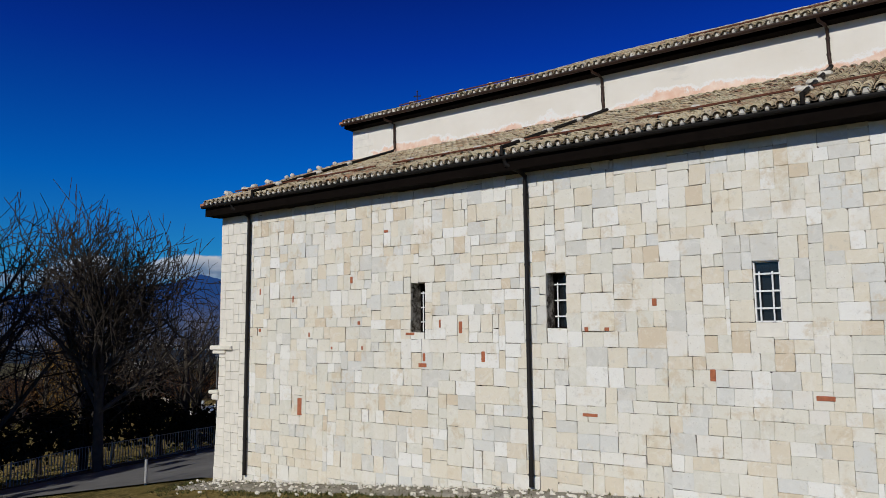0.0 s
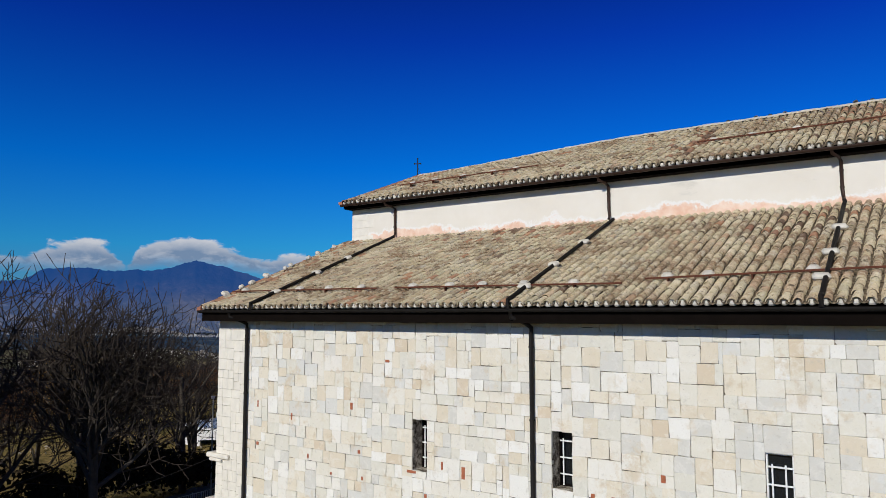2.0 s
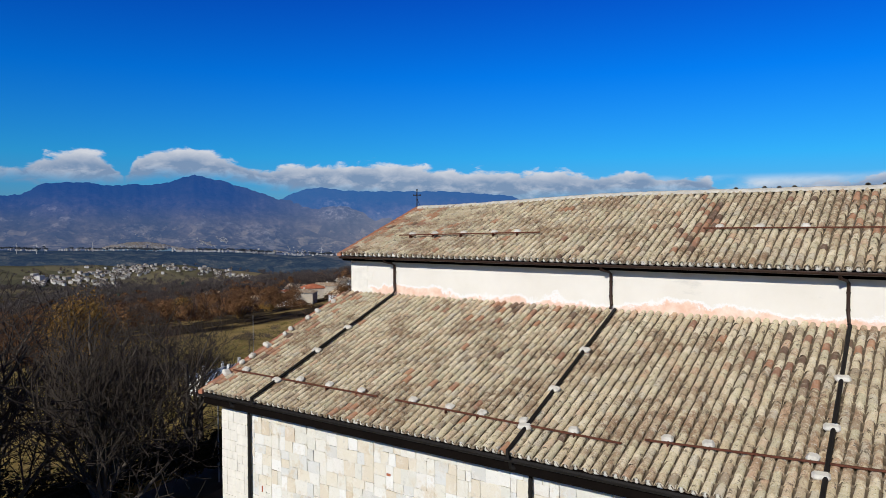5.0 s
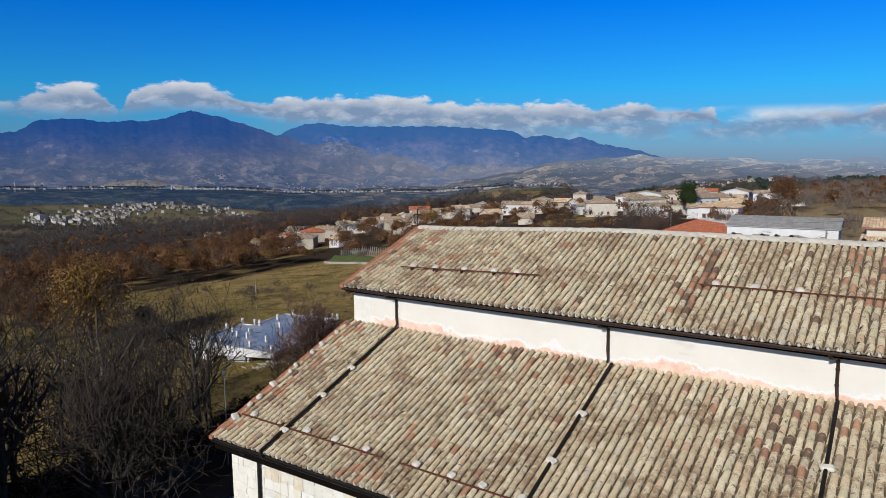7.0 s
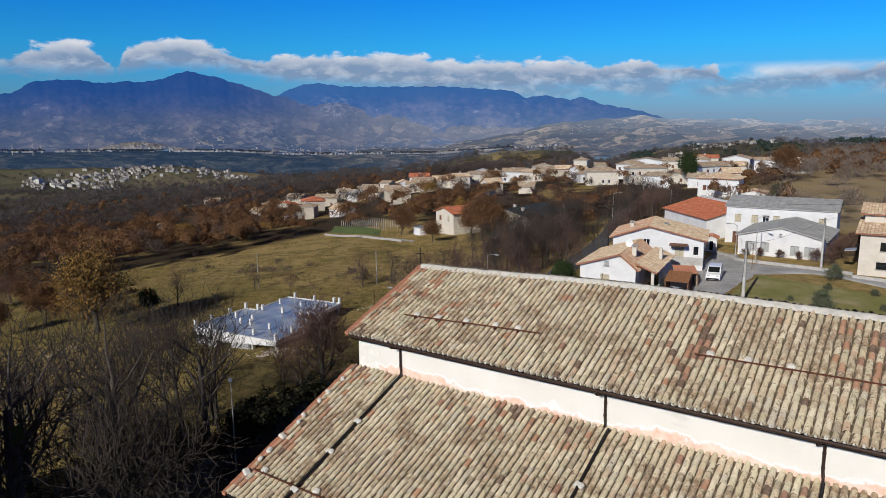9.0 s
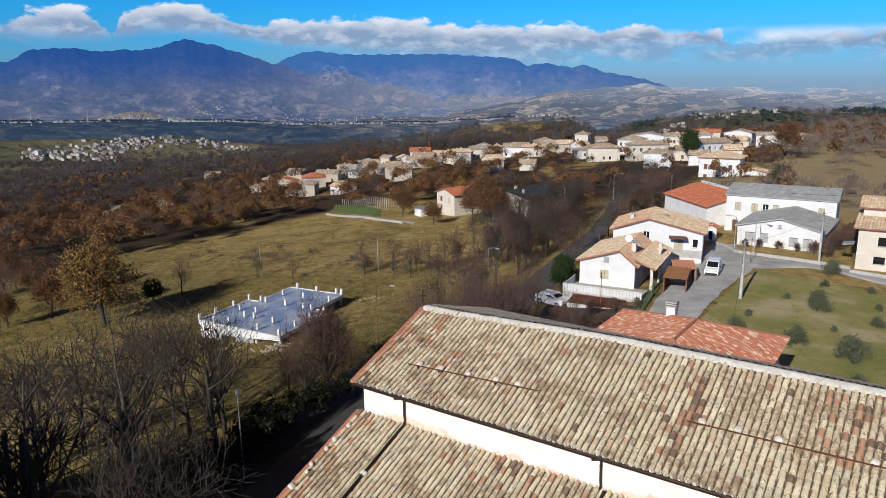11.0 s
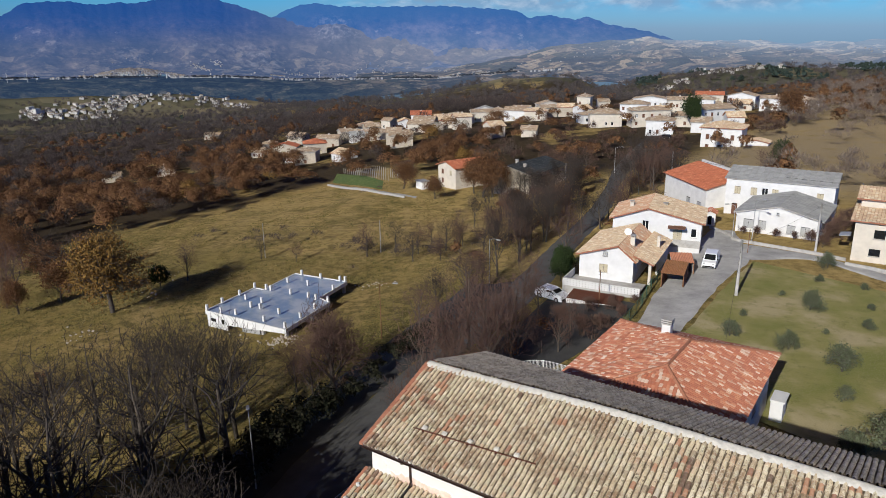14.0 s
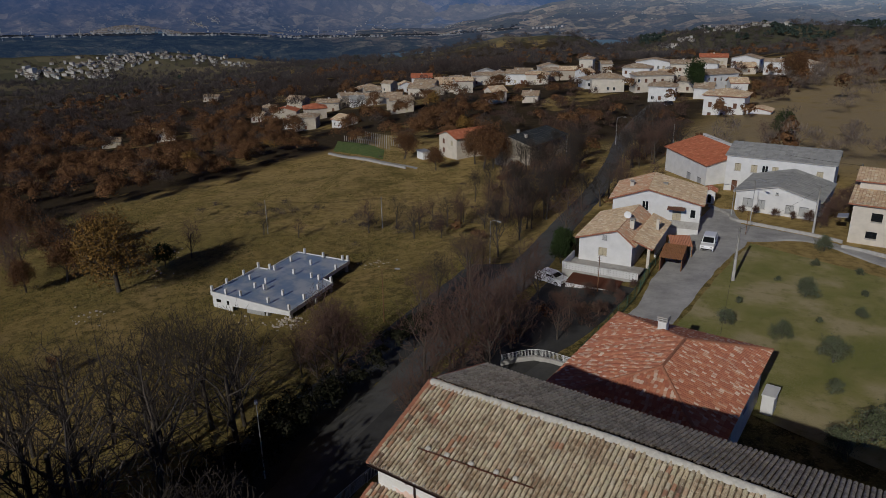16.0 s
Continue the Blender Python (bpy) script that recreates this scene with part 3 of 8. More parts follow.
        for i in range(len(xs) - 1):
            for j in range(len(zs) - 1):
                if not solid(i, j):
                    continue
                a, b, c, d = xs[i], xs[i + 1], zs[j], zs[j + 1]
                self.add([(a, 0, c), (b, 0, c), (b, 0, d), (a, 0, d), (a, t, c), (b, t, c), (b, t, d), (a, t, d)],
                         [(0, 1, 2, 3), (7, 6, 5, 4)] + ([] if solid(i - 1, j) else [(0, 3, 7, 4)]) + ([] if solid(i + 1, j) else [(1, 5, 6, 2)])
                         + ([] if solid(i, j - 1) else [(0, 4, 5, 1)]) + ([] if solid(i, j + 1) else [(3, 2, 6, 7)]), m)
        return self

    def weld(self):
        """Joins corners that coincide, so that the pieces of one wall hang together."""
        seen, to, v = {}, [], []
        for p in self.v:
            k = tuple(round(c, 4) for c in p)
            if k not in seen:
                seen[k] = len(v)
                v.append(p)
            to.append(seen[k])
        self.v, self.f = v, [tuple(to[i] for i in q) for q in self.f]
        return self

    def mesh(self, name, mat, smooth=False):
        me = bpy.data.meshes.new(name)
        me.from_pydata(self.v, [], self.f)
        for k in (mat if isinstance(mat, (list, tuple)) else [mat]):
            me.materials.append(k)
        if smooth:
            me.polygons.foreach_set("use_smooth", [True] * len(me.polygons))
        return me

    def make(self, name, mat, parent=None, label="", smooth=False):
        ob = new(name, self.mesh(name, mat, smooth))
        ob.parent = parent
        return tagged(ob, label)


def soup(name, V, F, mat, parent=None, smooth=False):
    """One mesh from big arrays: V (n, 3), F (m, 3 or 4)."""
    V, F = np.asarray(V, np.float32), np.asarray(F, np.int32)
    me = bpy.data.meshes.new(name)
    me.vertices.add(len(V))
    me.vertices.foreach_set("co", V.ravel())
    k = F.shape[1]
    me.loops.add(F.size)
    me.loops.foreach_set("vertex_index", F.ravel())
    me.polygons.add(len(F))
    me.polygons.foreach_set("loop_start", np.arange(0, F.size, k, dtype=np.int32))
    me.polygons.foreach_set("use_smooth", np.full(len(F), bool(smooth)))
    me.materials.append(mat)
    me.update(calc_edges=True)
    me.validate()
    ob = new(name, me)
    ob.parent = parent
    return ob


def thing(name, m, label, category, group="", kind=""):
    ob = new(name)
    ob.empty_display_size = 0.2
    ob.matrix_basis = m
    return tagged(ob, label, category, group, kind)


# ---- the lie of the land ----
def smooth(x, a, b):
    t = np.clip((x - a) / (b - a), 0, 1)
    return t * t * (3 - 2 * t)


AXIS = 35.5
BEAR = [-60, -31, -25, -19, -15, -11, -6, 0, 5, 10.6, 13.5, 18, 24, 28.6, 34, 60]
REACH = [0, 300, 400, 520, 640, 690, 770, 825, 870]
LEVEL = 28.3
# heights near the church, then slopes as seen from LEVEL metres up
LAND = np.array([np.interp(BEAR, [-60, -32, -20, -10, 0, 10, 20, 32, 60], row) for row in
                 ([-8, -8, -8, -8, -6, -4, -2, 0, 0], [-27, -27, -25, -17, -10, -6, -4, -2, 2], [-38, -37, -33, -23, -14, -10, -7, -3, 2])]
                + [LEVEL + REACH[3 + i] * np.array(row) for i, row in enumerate((
                    [-.140, -.140, -.132, -.122, -.115, -.112, -.108, -.100, -.095, -.092, -.090, -.082, -.075, -.063, -.054, -.050],
                    [-.118, -.118, -.113, -.108, -.106, -.102, -.098, -.088, -.080, -.074, -.087, -.086, -.086, -.080, -.070, -.060],
                    [-.105, -.105, -.108, -.105, -.101, -.092, -.089, -.076, -.0585, -.060, -.080, -.082, -.088, -.080, -.070, -.060],
                    [-.096, -.094, -.0935, -.089, -.093, -.097, -.097, -.092, -.088, -.083, -.075, -.062, -.053, -.053, -.050, -.050],
                    [-.067, -.0670, -.0690, -.0735, -.081, -.090, -.092, -.088, -.083, -.082, -.072, -.0535, -.042, -.045, -.047, -.047],
                    [-.115, -.115, -.115, -.115, -.115, -.115, -.115, -.11, -.11, -.11, -.11, -.10, -.09, -.09, -.09, -.09]))], float)


def wobble(x, y, size, seed=0.0):
    s = 1.0 / size
    return (np.sin(x * s * 1.7 + seed) * np.cos(y * s * 1.3 - seed * 2) + 0.5 * np.sin(x * s * 3.1 + y * s * 2.3 + seed * 3) + 0.25 * np.sin(x * s * 5.3 - y * s * 6.1 + seed)) / 1.75


def ground(x, y):
    """Height of the ground, in metres."""
    x, y = np.asarray(x, float), np.asarray(y, float)
    u = x + 0.2 * (y - 15)
    near = np.interp(u, [-400, -200, -130, -90, -62, -42, -36, -31.5, -20, -8, -4, 60], [-30, -20, -13, -9, -8.2, -5.2, -4.0, -2.5, -1.16, -0.05, 0.2, 0.4]) - 0.02 * np.maximum(0, y - 100)
    near = near + 0.25 * wobble(x, y, 9, 1.0) * smooth(-u, 40, 60)
    r = np.hypot(x, y)
    s = (90 + AXIS - np.degrees(np.arctan2(y, x)) + 180) % 360 - 180
    i = np.clip(np.searchsorted(REACH, r) - 1, 0, len(REACH) - 2)
    lo, hi = np.array(REACH)[i], np.array(REACH)[i + 1]
    k = np.clip((r - lo) / (hi - lo), 0, 1)
    rows = np.array([np.interp(s, BEAR, row) for row in LAND])
    a, b = np.take_along_axis(rows, i[None], 0)[0] if x.ndim else rows[i], np.take_along_axis(rows, i[None] + 1, 0)[0] if x.ndim else rows[i + 1]
    far = a + (b - a) * k
    far = far + (wobble(x, y, 60, 2.0) * 1.8 + wobble(x, y, 23, 5.0) * 0.9) * smooth(r, 300, 600)
    w = smooth(r, 170, 300)
    return near * (1 - w) + far * w


# ---- ground, far land ----
def sheet(name, radii, bearings, mat, height):
    R, B = np.meshgrid(radii, np.radians(bearings), indexing="ij")
    X, Y = R * np.cos(B), R * np.sin(B)
    Z = height(X, Y)
    n, m = R.shape
    i, j = np.meshgrid(np.arange(n - 1), np.arange(m - 1), indexing="ij")
    q = (i * m + j).ravel()
    return soup(name, np.stack((X, Y, Z), -1).reshape(-1, 3), np.stack((q, q + m, q + m + 1, q + 1), 1), mat, None, True)


view = np.concatenate((np.arange(85, 167, 0.4), np.arange(167, 444.0, 3.0), [445.0]))
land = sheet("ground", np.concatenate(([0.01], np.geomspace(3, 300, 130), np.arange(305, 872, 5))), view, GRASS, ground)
tagged(land, "winter pasture rolling down to the valley", "ground", "", "structure")


def turned(x, y):
    return (90 + AXIS - np.degrees(np.arctan2(y, x)) + 180) % 360 - 180


V_BEAR = [-60, -31, -25, -16, -11, 0, 10, 16, 20, 25, 31, 60]
V_REACH = [850, 900, 960, 1030, 1090, 1110]
V_LAND = np.array([[-.085, -.085, -.085, -.090, -.090, -.075, -.066, -.066, -.064, -.060, -.060, -.060],
                   [-.062, -.060, -.060, -.064, -.066, -.064, -.058, -.055, -.050, -.047, -.046, -.046],
                   [-.050, -.050, -.0505, -.055, -.059, -.058, -.045, -.037, -.034, -.033, -.032, -.032],
                   [-.0435, -.0435, -.047, -.050, -.056, -.052, -.030, -.022, -.021, -.021, -.020, -.020],
                   [-.043, -.043, -.046, -.050, -.050, -.048, -.016, -.008, -.0134, -.0149, -.0145, -.0145],
                   [-.06, -.06, -.06, -.06, -.06, -.06, -.03, -.02, -.024, -.025, -.025, -.025]])


def valley(x, y):
    """The plain to the west, rolling farmland to the north."""
    r, b = np.hypot(x, y), turned(x, y)
    rows = np.array([np.interp(b, V_BEAR, row) for row in V_LAND])
    i = np.clip(np.searchsorted(V_REACH, r) - 1, 0, len(V_REACH) - 2)
    lo, hi = np.array(V_REACH)[i], np.array(V_REACH)[i + 1]
    k = np.clip((r - lo) / (hi - lo), 0, 1)
    slope = np.take_along_axis(rows, i[None], 0)[0] * (1 - k) + np.take_along_axis(rows, i[None] + 1, 0)[0] * k
    hills = wobble(x, y, 40, 3.0) * 3.2 + wobble(x, y, 17, 8.0) * 1.4
    return LEVEL + r * slope + hills * np.interp(b, [-40, -15, 0, 12], [0.25, 0.35, 0.8, 1.0])


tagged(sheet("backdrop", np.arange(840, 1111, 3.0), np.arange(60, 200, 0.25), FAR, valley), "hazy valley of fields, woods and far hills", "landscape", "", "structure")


def range_top(b):
    """The skyline of the near range, by bearing, as a slope from LEVEL."""
    z = np.interp(b, [-60, -40, -30.8, -30, -28.8, -28.3, -26.2, -24.2, -22.9, -22.3, -21, -20, -19.4, -18.6, -18, -16.5, -15.7, -14.4, -12.4, -9.4, -5.5, -1, 4, 12],
                  [.020, .022, .0235, .0244, .0372, .0394, .0414, .0372, .0403, .0390, .0407, .0459, .0496, .0541, .0506, .0459, .0409, .0345, .0220, .0175, .0110, .004, -.002, -.020])
    return z + 0.0005 * np.sin(b * 4.1) + 0.0004 * np.sin(b * 9.7 + 1) + 0.0003 * np.sin(b * 23 + 2)


def slopes(x, y):
    r, b = np.hypot(x, y), turned(x, y)
    foot = np.interp(b, [-60, -31, -25, -16, -11, 0, 12, 18], [-.0445, -.0445, -.0475, -.051, -.057, -.058, -.045, -.06])
    top = range_top(b)
    t = np.clip((r - 1000) / 230, 0, 1)
    rise = 0.55 * t + 0.45 * smooth(t, 0.25, 1.0) - 0.10 * np.sin(math.pi * t)
    spur = np.abs(np.sin(b * 0.62 + wobble(x, y, 90, 1.0) * 1.3)) - 0.5
    bulk = np.sin(math.pi * np.clip(t, 0, 1)) * np.clip((top - foot) / 0.09, 0, 1)
    z = LEVEL + r * (foot + (top - foot) * rise) + ((spur * 8.0 + wobble(x, y, 52, 4.0) * 3.5) * t + wobble(x, y, 21, 6.0) * 1.5 + wobble(x, y, 9, 9.0) * 0.7 + wobble(x, y, 4, 3.0) * 0.35) * bulk
    # a bare limestone crag on the shoulder
    crag = np.exp(-((b + 7.6) / 1.3) ** 2 - ((r - 1185) / 26) ** 2) * 13
    knoll = 10 * np.exp(-((b + 22.3) / 2.6) ** 2 - ((r - 1004) / 20) ** 2)
    return z + knoll + crag * (1 + 0.25 * np.sin(b * 9 + r * 0.05) * np.sin(b * 23))


tagged(sheet("backdrop", np.concatenate((np.arange(990, 1231, 2.5), [1238, 1246])), np.arange(113, 190, 0.14), MOUNTAIN, slopes), "blue mountain range with bare spurs, tops coloured for cloud shadow", "mountains", "", "structure")


def behind(b):
    return np.interp(b, [-16, -12.4, -11.1, -10, -8.9, -7.6, -5.9, -3, 0.5, 5.8, 6.9, 8.2, 10.2, 11.3, 12.5, 15.5, 19], [.0, .022, .0326, .0379, .0387, .035, .034, .034, .034, .0275, .0174, .021, .0146, .018, .0090, -.0007, -.02]) + 0.0006 * np.sin(b * 5.3) + 0.0004 * np.sin(b * 12.1)


def second(x, y):
    r, b = np.hypot(x, y), turned(x, y)
    return LEVEL + r * (-.045 + (behind(b) + .045) * (0.5 * np.clip((r - 1095) / 160, 0, 1) + 0.5 * smooth(r, 1130, 1255))) + (wobble(x, y, 30, 2.0) * 3 + wobble(x, y, 12, 5.0) * 1.2) * (1 - smooth(r, 1200, 1255))


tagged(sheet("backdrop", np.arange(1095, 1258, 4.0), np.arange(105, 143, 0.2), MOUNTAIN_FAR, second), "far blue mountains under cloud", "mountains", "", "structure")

# ---- the church ----
rnd = random.Random(7)
WEST, EAST = -19.95, 7.0
WALL_Y, NAVE_Y, RIDGE_Y, NORTH_Y = 15.25, 21.65, 26.4, 31.4
church = thing("church", pose(0, 0, 0), "long Romanesque church of pale limestone blocks under old clay tiles", "church")


def aisle_z(y):
    return 7.86 + (y - 14.7) * (10.55 - 7.86) / (21.65 - 14.7)


def ridge_z(x):
    return 14.06 + 0.36 * float(smooth(x, -20.5, -9.0))


# south aisle wall with its three windows
OPENINGS = [(-11.94, -11.46, 3.60, 4.92), (-7.88, -7.37, 3.68, 4.98), (-3.28, -2.77, 3.76, 4.98)]
core = Geo().panel(EAST - WEST, 9.3, 0.78, [(a - WEST, b - WEST, c + 1.8, d + 1.8) for a, b, c, d in OPENINGS], pose(WEST, WALL_Y + 0.03, -1.8)).weld()
aisle_wall = core.make("aisle_wall", MORTAR, church, "wall of squared limestone blocks in uneven courses")


UNIT = 0.088


def bond(x0, x1, z0, z1, wide, high, level):
    """Stones (x0, x1, z0, z1) of an irregular bond: each takes the lowest free place; small gaps get small stones."""
    nx, nz = round((x1 - x0) / UNIT), round((z1 - z0) / UNIT)
    ux, uz = (x1 - x0) / nx, (z1 - z0) / nz
    used = np.zeros((nz + 8, nx), bool)
    for a, b, c, d in OPENINGS:
        i = (x0 + (np.arange(nx) + 0.5) * ux > a) & (x0 + (np.arange(nx) + 0.5) * ux < b)
        j = (z0 + (np.arange(nz + 8) + 0.5) * uz > c) & (z0 + (np.arange(nz + 8) + 0.5) * uz < d)
        used |= j[:, None] & i[None]
    stones = []
    for j in range(nz):
        i = 0
        while i < nx:
            if used[j, i]:
                i += 1
                continue
            w = 1
            want = rnd.randint(*wide)
            while w < want and i + w < nx and not used[j, i + w]:
                w += 1
            left = 0
            while i + w + left < nx and left < 2 and not used[j, i + w + left]:
                left += 1
            if left == 1 and rnd.random() < 0.7:
                w += 1
            h = rnd.randint(*high)
            if i and used[j, i - 1] and rnd.random() < level:
                h = 1
                while h < high[1] and used[j + h, i - 1]:
                    h += 1
                if h < high[0]:
                    h += rnd.randint(*high) - 1
            h = max(1, min(h, 2 if w == 1 and rnd.random() < 0.5 else h))
            while h > 1 and used[j:j + h, i:i + w].any():
                h -= 1
            if h == 1:
                w = min(w, rnd.randint(1, 3))
            used[j:j + h, i:i + w] = True
            a, b, c, d = x0 + i * ux, x0 + (i + w) * ux, z0 + j * uz, z0 + (j + h) * uz
            for p, q, r, t in OPENINGS:
                if d > r + 0.02 and c < t - 0.02:
                    b = p if abs(b - p) < ux else b
                    a = q if abs(a - q) < ux else a
                if b > p + 0.02 and a < q - 0.02:
                    d = r if abs(d - r) < uz else d
                    c = t if abs(c - t) < uz else c
            if b - a > 0.03 and d - c > 0.03:
                stones.append((a, b, c, d))
            i += w
    return stones


STONES = bond(-18.62, EAST, -1.75, 7.45, (3, 6), (3, 5), 0.72)
QUOINS = bond(WEST, -18.66, -1.75, 7.45, (3, 5), (3, 4), 0.9)


def hewn(g, a, b, y0, y1, c, d, slack, edge, sink):
    """A rough-squared block: chipped corners, wavering arrises, a face that leans a little."""
    ex, ez = edge * (b - a), edge * (d - c)
    ring = []
    for (x, z), (sx, sz) in (((a, c), (1, 1)), ((b, c), (-1, 1)), ((b, d), (-1, -1)), ((a, d), (1, -1))):
        k = rnd.choice((0.5, 0.8, 1.0, 1.6, 3.4))
        p, q = (x + sx * ex * k, z), (x, z + sz * ez * k)
        ring += [q, p] if sx * sz > 0 else [p, q]
        ring[-1], ring[-2] = [(u + rnd.uniform(-slack, slack) * (b - a if b - a < 0.99 else 1) * 0.6, v + rnd.uniform(-slack, slack) * (d - c if d - c < 0.99 else 1) * 0.6) for u, v in (ring[-1], ring[-2])]
    n = len(ring)
    mx, mz = (a + b) / 2, (c + d) / 2
    lean = rnd.uniform(-0.05, 0.05) * (y1 - y0)
    outer = [(x, y0 + sink * (y1 - y0), z) for x, z in ring]
    inner = [(mx + (x - mx) * (1 - 2.2 * edge), y0 + (lean if z > mz else -lean), mz + (z - mz) * (1 - 2.2 * edge)) for x, z in ring]
    back = [(x, y1, z) for x, z in ring]
    g.add(inner + outer + back, [tuple(range(n))[::-1]] + [(i, n + i, n + (i + 1) % n, (i + 1) % n)[::-1] for i in range(n)] + [(n + i, 2 * n + i, 2 * n + (i + 1) % n, n + (i + 1) % n)[::-1] for i in range(n)])
    return g


def unit_stone():
    return hewn(Geo(), -0.5, 0.5, 0.0, 1.0, -0.5, 0.5, 0.034, 0.026, 0.09).mesh("stone", STONE)


kinds = [unit_stone() for _ in range(24)]
near_stones = sorted([s for s in STONES if -6.6 < s[0] and s[1] < 0.6], key=lambda s: -s[0])[:300]
chosen = set(near_stones)
for a, b, c, d in near_stones:
    ob = new("stone", rnd.choice(kinds))
    ob.parent = aisle_wall
    ob.matrix_basis = Matrix.LocRotScale(((a + b) / 2, WALL_Y + rnd.uniform(-0.008, 0.006), (c + d) / 2), Euler((0, radians(rnd.uniform(-0.5, 0.5)), 0)), (b - a - rnd.uniform(0.0, 0.007), 0.09, d - c - rnd.uniform(0.0, 0.007)))
rest = Geo()
for a, b, c, d in [s for s in STONES if s not in chosen]:
    j = [rnd.uniform(0.0, 0.004) for _ in range(4)]
    hewn(rest, a + j[0], b - j[1], WALL_Y + rnd.uniform(-0.008, 0.006), WALL_Y + 0.09, c + j[2], d - j[3], 0.062, 0.022, 0.09)
tagged(rest.make("ashlar", STONE_FAR, aisle_wall), kind="stuff")
pil = Geo()
for a, b, c, d in QUOINS:
    lean = 0.05 * max(0, 2.0 - c)
    pil.box(a + 0.003 - (lean if a < WEST + 0.01 else 0), b - 0.003, WALL_Y - 0.035 + rnd.uniform(-0.004, 0.004), WALL_Y + 0.09, c + 0.003, d - 0.003, None, 0.008)
tagged(pil.make("corner_ashlar", WHITE_STONE, aisle_wall, "smooth whitish corner blocks"), kind="stuff")
# odd bits of red brick packed into the joints
for x, z, w, h in [(-14.09, 5.1, .09, .19), (-13.8, 3.87, .09, .1), (-14.85, 3.16, .07, .08), (-13.67, 3.17, .07, .1), (-15.78, 3.54, .06, .14), (-17.99, 3.69, .1, .1), (-16.49, 4.62, .05, .2),
                   (-11.55, 2.74, .26, .1), (-11.5, 2.95, .08, .2), (-10.33, 3.72, .1, .3), (-9.66, 2.99, .1, .26), (-11.96, 3.56, .3, .07), (-5.29, 4.22, .1, .16), (-6.88, 3.65, .09, .1), (-6.39, 3.65, .11, .08),
                   (-4.14, 2.7, .11, .24), (-2.11, 2.33, .32, .09), (-6.85, 1.74, .36, .07), (-10.98, 3.82, .05, .2), (-16.15, 1.42, .18, .5), (-12.8, 6.4, .14, .07), (-18.0, 4.9, .06, .2)]:
    Geo().box(x - w / 2, x + w / 2, WALL_Y - 0.014, WALL_Y + 0.06, z - h / 2, z + h / 2, None, 0.008).make("brick", BRICK, aisle_wall)

# windows
def church_window(a, b, c, d, depth, bars, label):
    win = Geo().box(a, b, WALL_Y + depth + 0.10, WALL_Y + depth + 0.11, c, d).make("window", DARK_GLASS, church, label)
    y = WALL_Y + depth
    fr = Geo()
    for p, q, r, s in ((a, a + 0.035, c, d), (b - 0.035, b, c, d), (a + 0.035, b - 0.035, c, c + 0.035), (a + 0.035, b - 0.035, d - 0.03, d)):
        fr.box(p, q, y + 0.02, y + 0.095, r, s, None, 0.004)
    fr.make("window_frame", WHITE_PAINT if depth < 0.1 else TIMBER_DARK, win)
    top = d - 0.26
    for k in range(bars[0]):
        x = a + (b - a) * (k + 0.35) / bars[0] * 0.95 + 0.03
        Geo().box(x - 0.016, x + 0.016, y - 0.005, y + 0.018, c + 0.02, top + 0.05, None, 0.003).make("bar", WHITE_PAINT, win)
    for k in range(bars[1]):
        z = c + 0.28 + (top - c - 0.28) * k / (bars[1] - 1)
        Geo().box(a + 0.04, b - 0.01, y - 0.02, y - 0.006, z - 0.018, z + 0.018, None, 0.003).make("bar", WHITE_PAINT, win)
    return win


church_window(*OPENINGS[0], 0.42, (2, 3), "narrow deep window with a pale iron grille")
church_window(*OPENINGS[1], 0.38, (2, 3), "narrow deep window with a pale iron grille")
w3 = church_window(*OPENINGS[2], 0.05, (2, 3), "white-framed window with a pale grille")
Geo().box(-3.26, -2.72, WALL_Y - 0.02, WALL_Y + 0.2, 3.47, 3.755, None, 0.01).make("window_sill", WHITE_STONE, w3, "white stone block sill")

# west front: end wall with two projecting mouldings at the corner
Geo().prism([(16.0 - 1e-3, -3.0), (NORTH_Y + 6.4, -3.0), (NORTH_Y + 6.4, 7.3), (NORTH_Y, 9.9), (NORTH_Y, 11.9), (RIDGE_Y, 13.75), (NAVE_Y + 0.3, 11.9), (NAVE_Y + 0.3, 10.1), (16.0 - 1e-3, 7.6)], 0, 0.7,
            Matrix(((0, 1, 0, WEST), (1, 0, 0, 0), (0, 0, 1, 0), (0, 0, 0, 1)))).make("west_front", WHITE_STONE, church)
Geo().box(-20.32, -19.25, 15.10, 15.85, 3.05, 3.20, None, 0.03).box(-20.22, -19.6, 15.14, 15.85, 2.93, 3.05, None, 0.03).make("cornice", WHITE_STONE, church, "worn stone moulding")
Geo().box(-20.36, -19.88, 15.12, 15.8, 1.62, 1.74, None, 0.03).box(-20.22, -19.9, 15.14, 15.8, 1.42, 1.62, None, 0.04).make("cornice", WHITE_STONE, church, "worn stone moulding")

# clerestory
nave_wall = Geo().box(WEST, EAST, NAVE_Y, NAVE_Y + 0.3, 9.6, 12.02).make("nave_wall", PLASTER, church, "cream plastered clerestory wall flaking pink at its foot")
for k in range(6):
    Geo().box(WEST - 0.01, WEST + 0.85 + (0.25 if k % 2 else 0.0), NAVE_Y - 0.012, NAVE_Y + 0.1, 10.2 + 0.31 * k, 10.2 + 0.31 * k + 0.306, None, 0.006).make("corner_block", WHITE_STONE, nave_wall)
Geo().box(WEST, EAST, NORTH_Y - 0.3, NORTH_Y, 6.0, 12.0).make("nave_wall", WHITEWASH, church)
Geo().box(WEST + 0.7, EAST, NORTH_Y + 5.6, NORTH_Y + 6.4, -2.0, 7.2).make("aisle_wall", WHITEWASH, church)
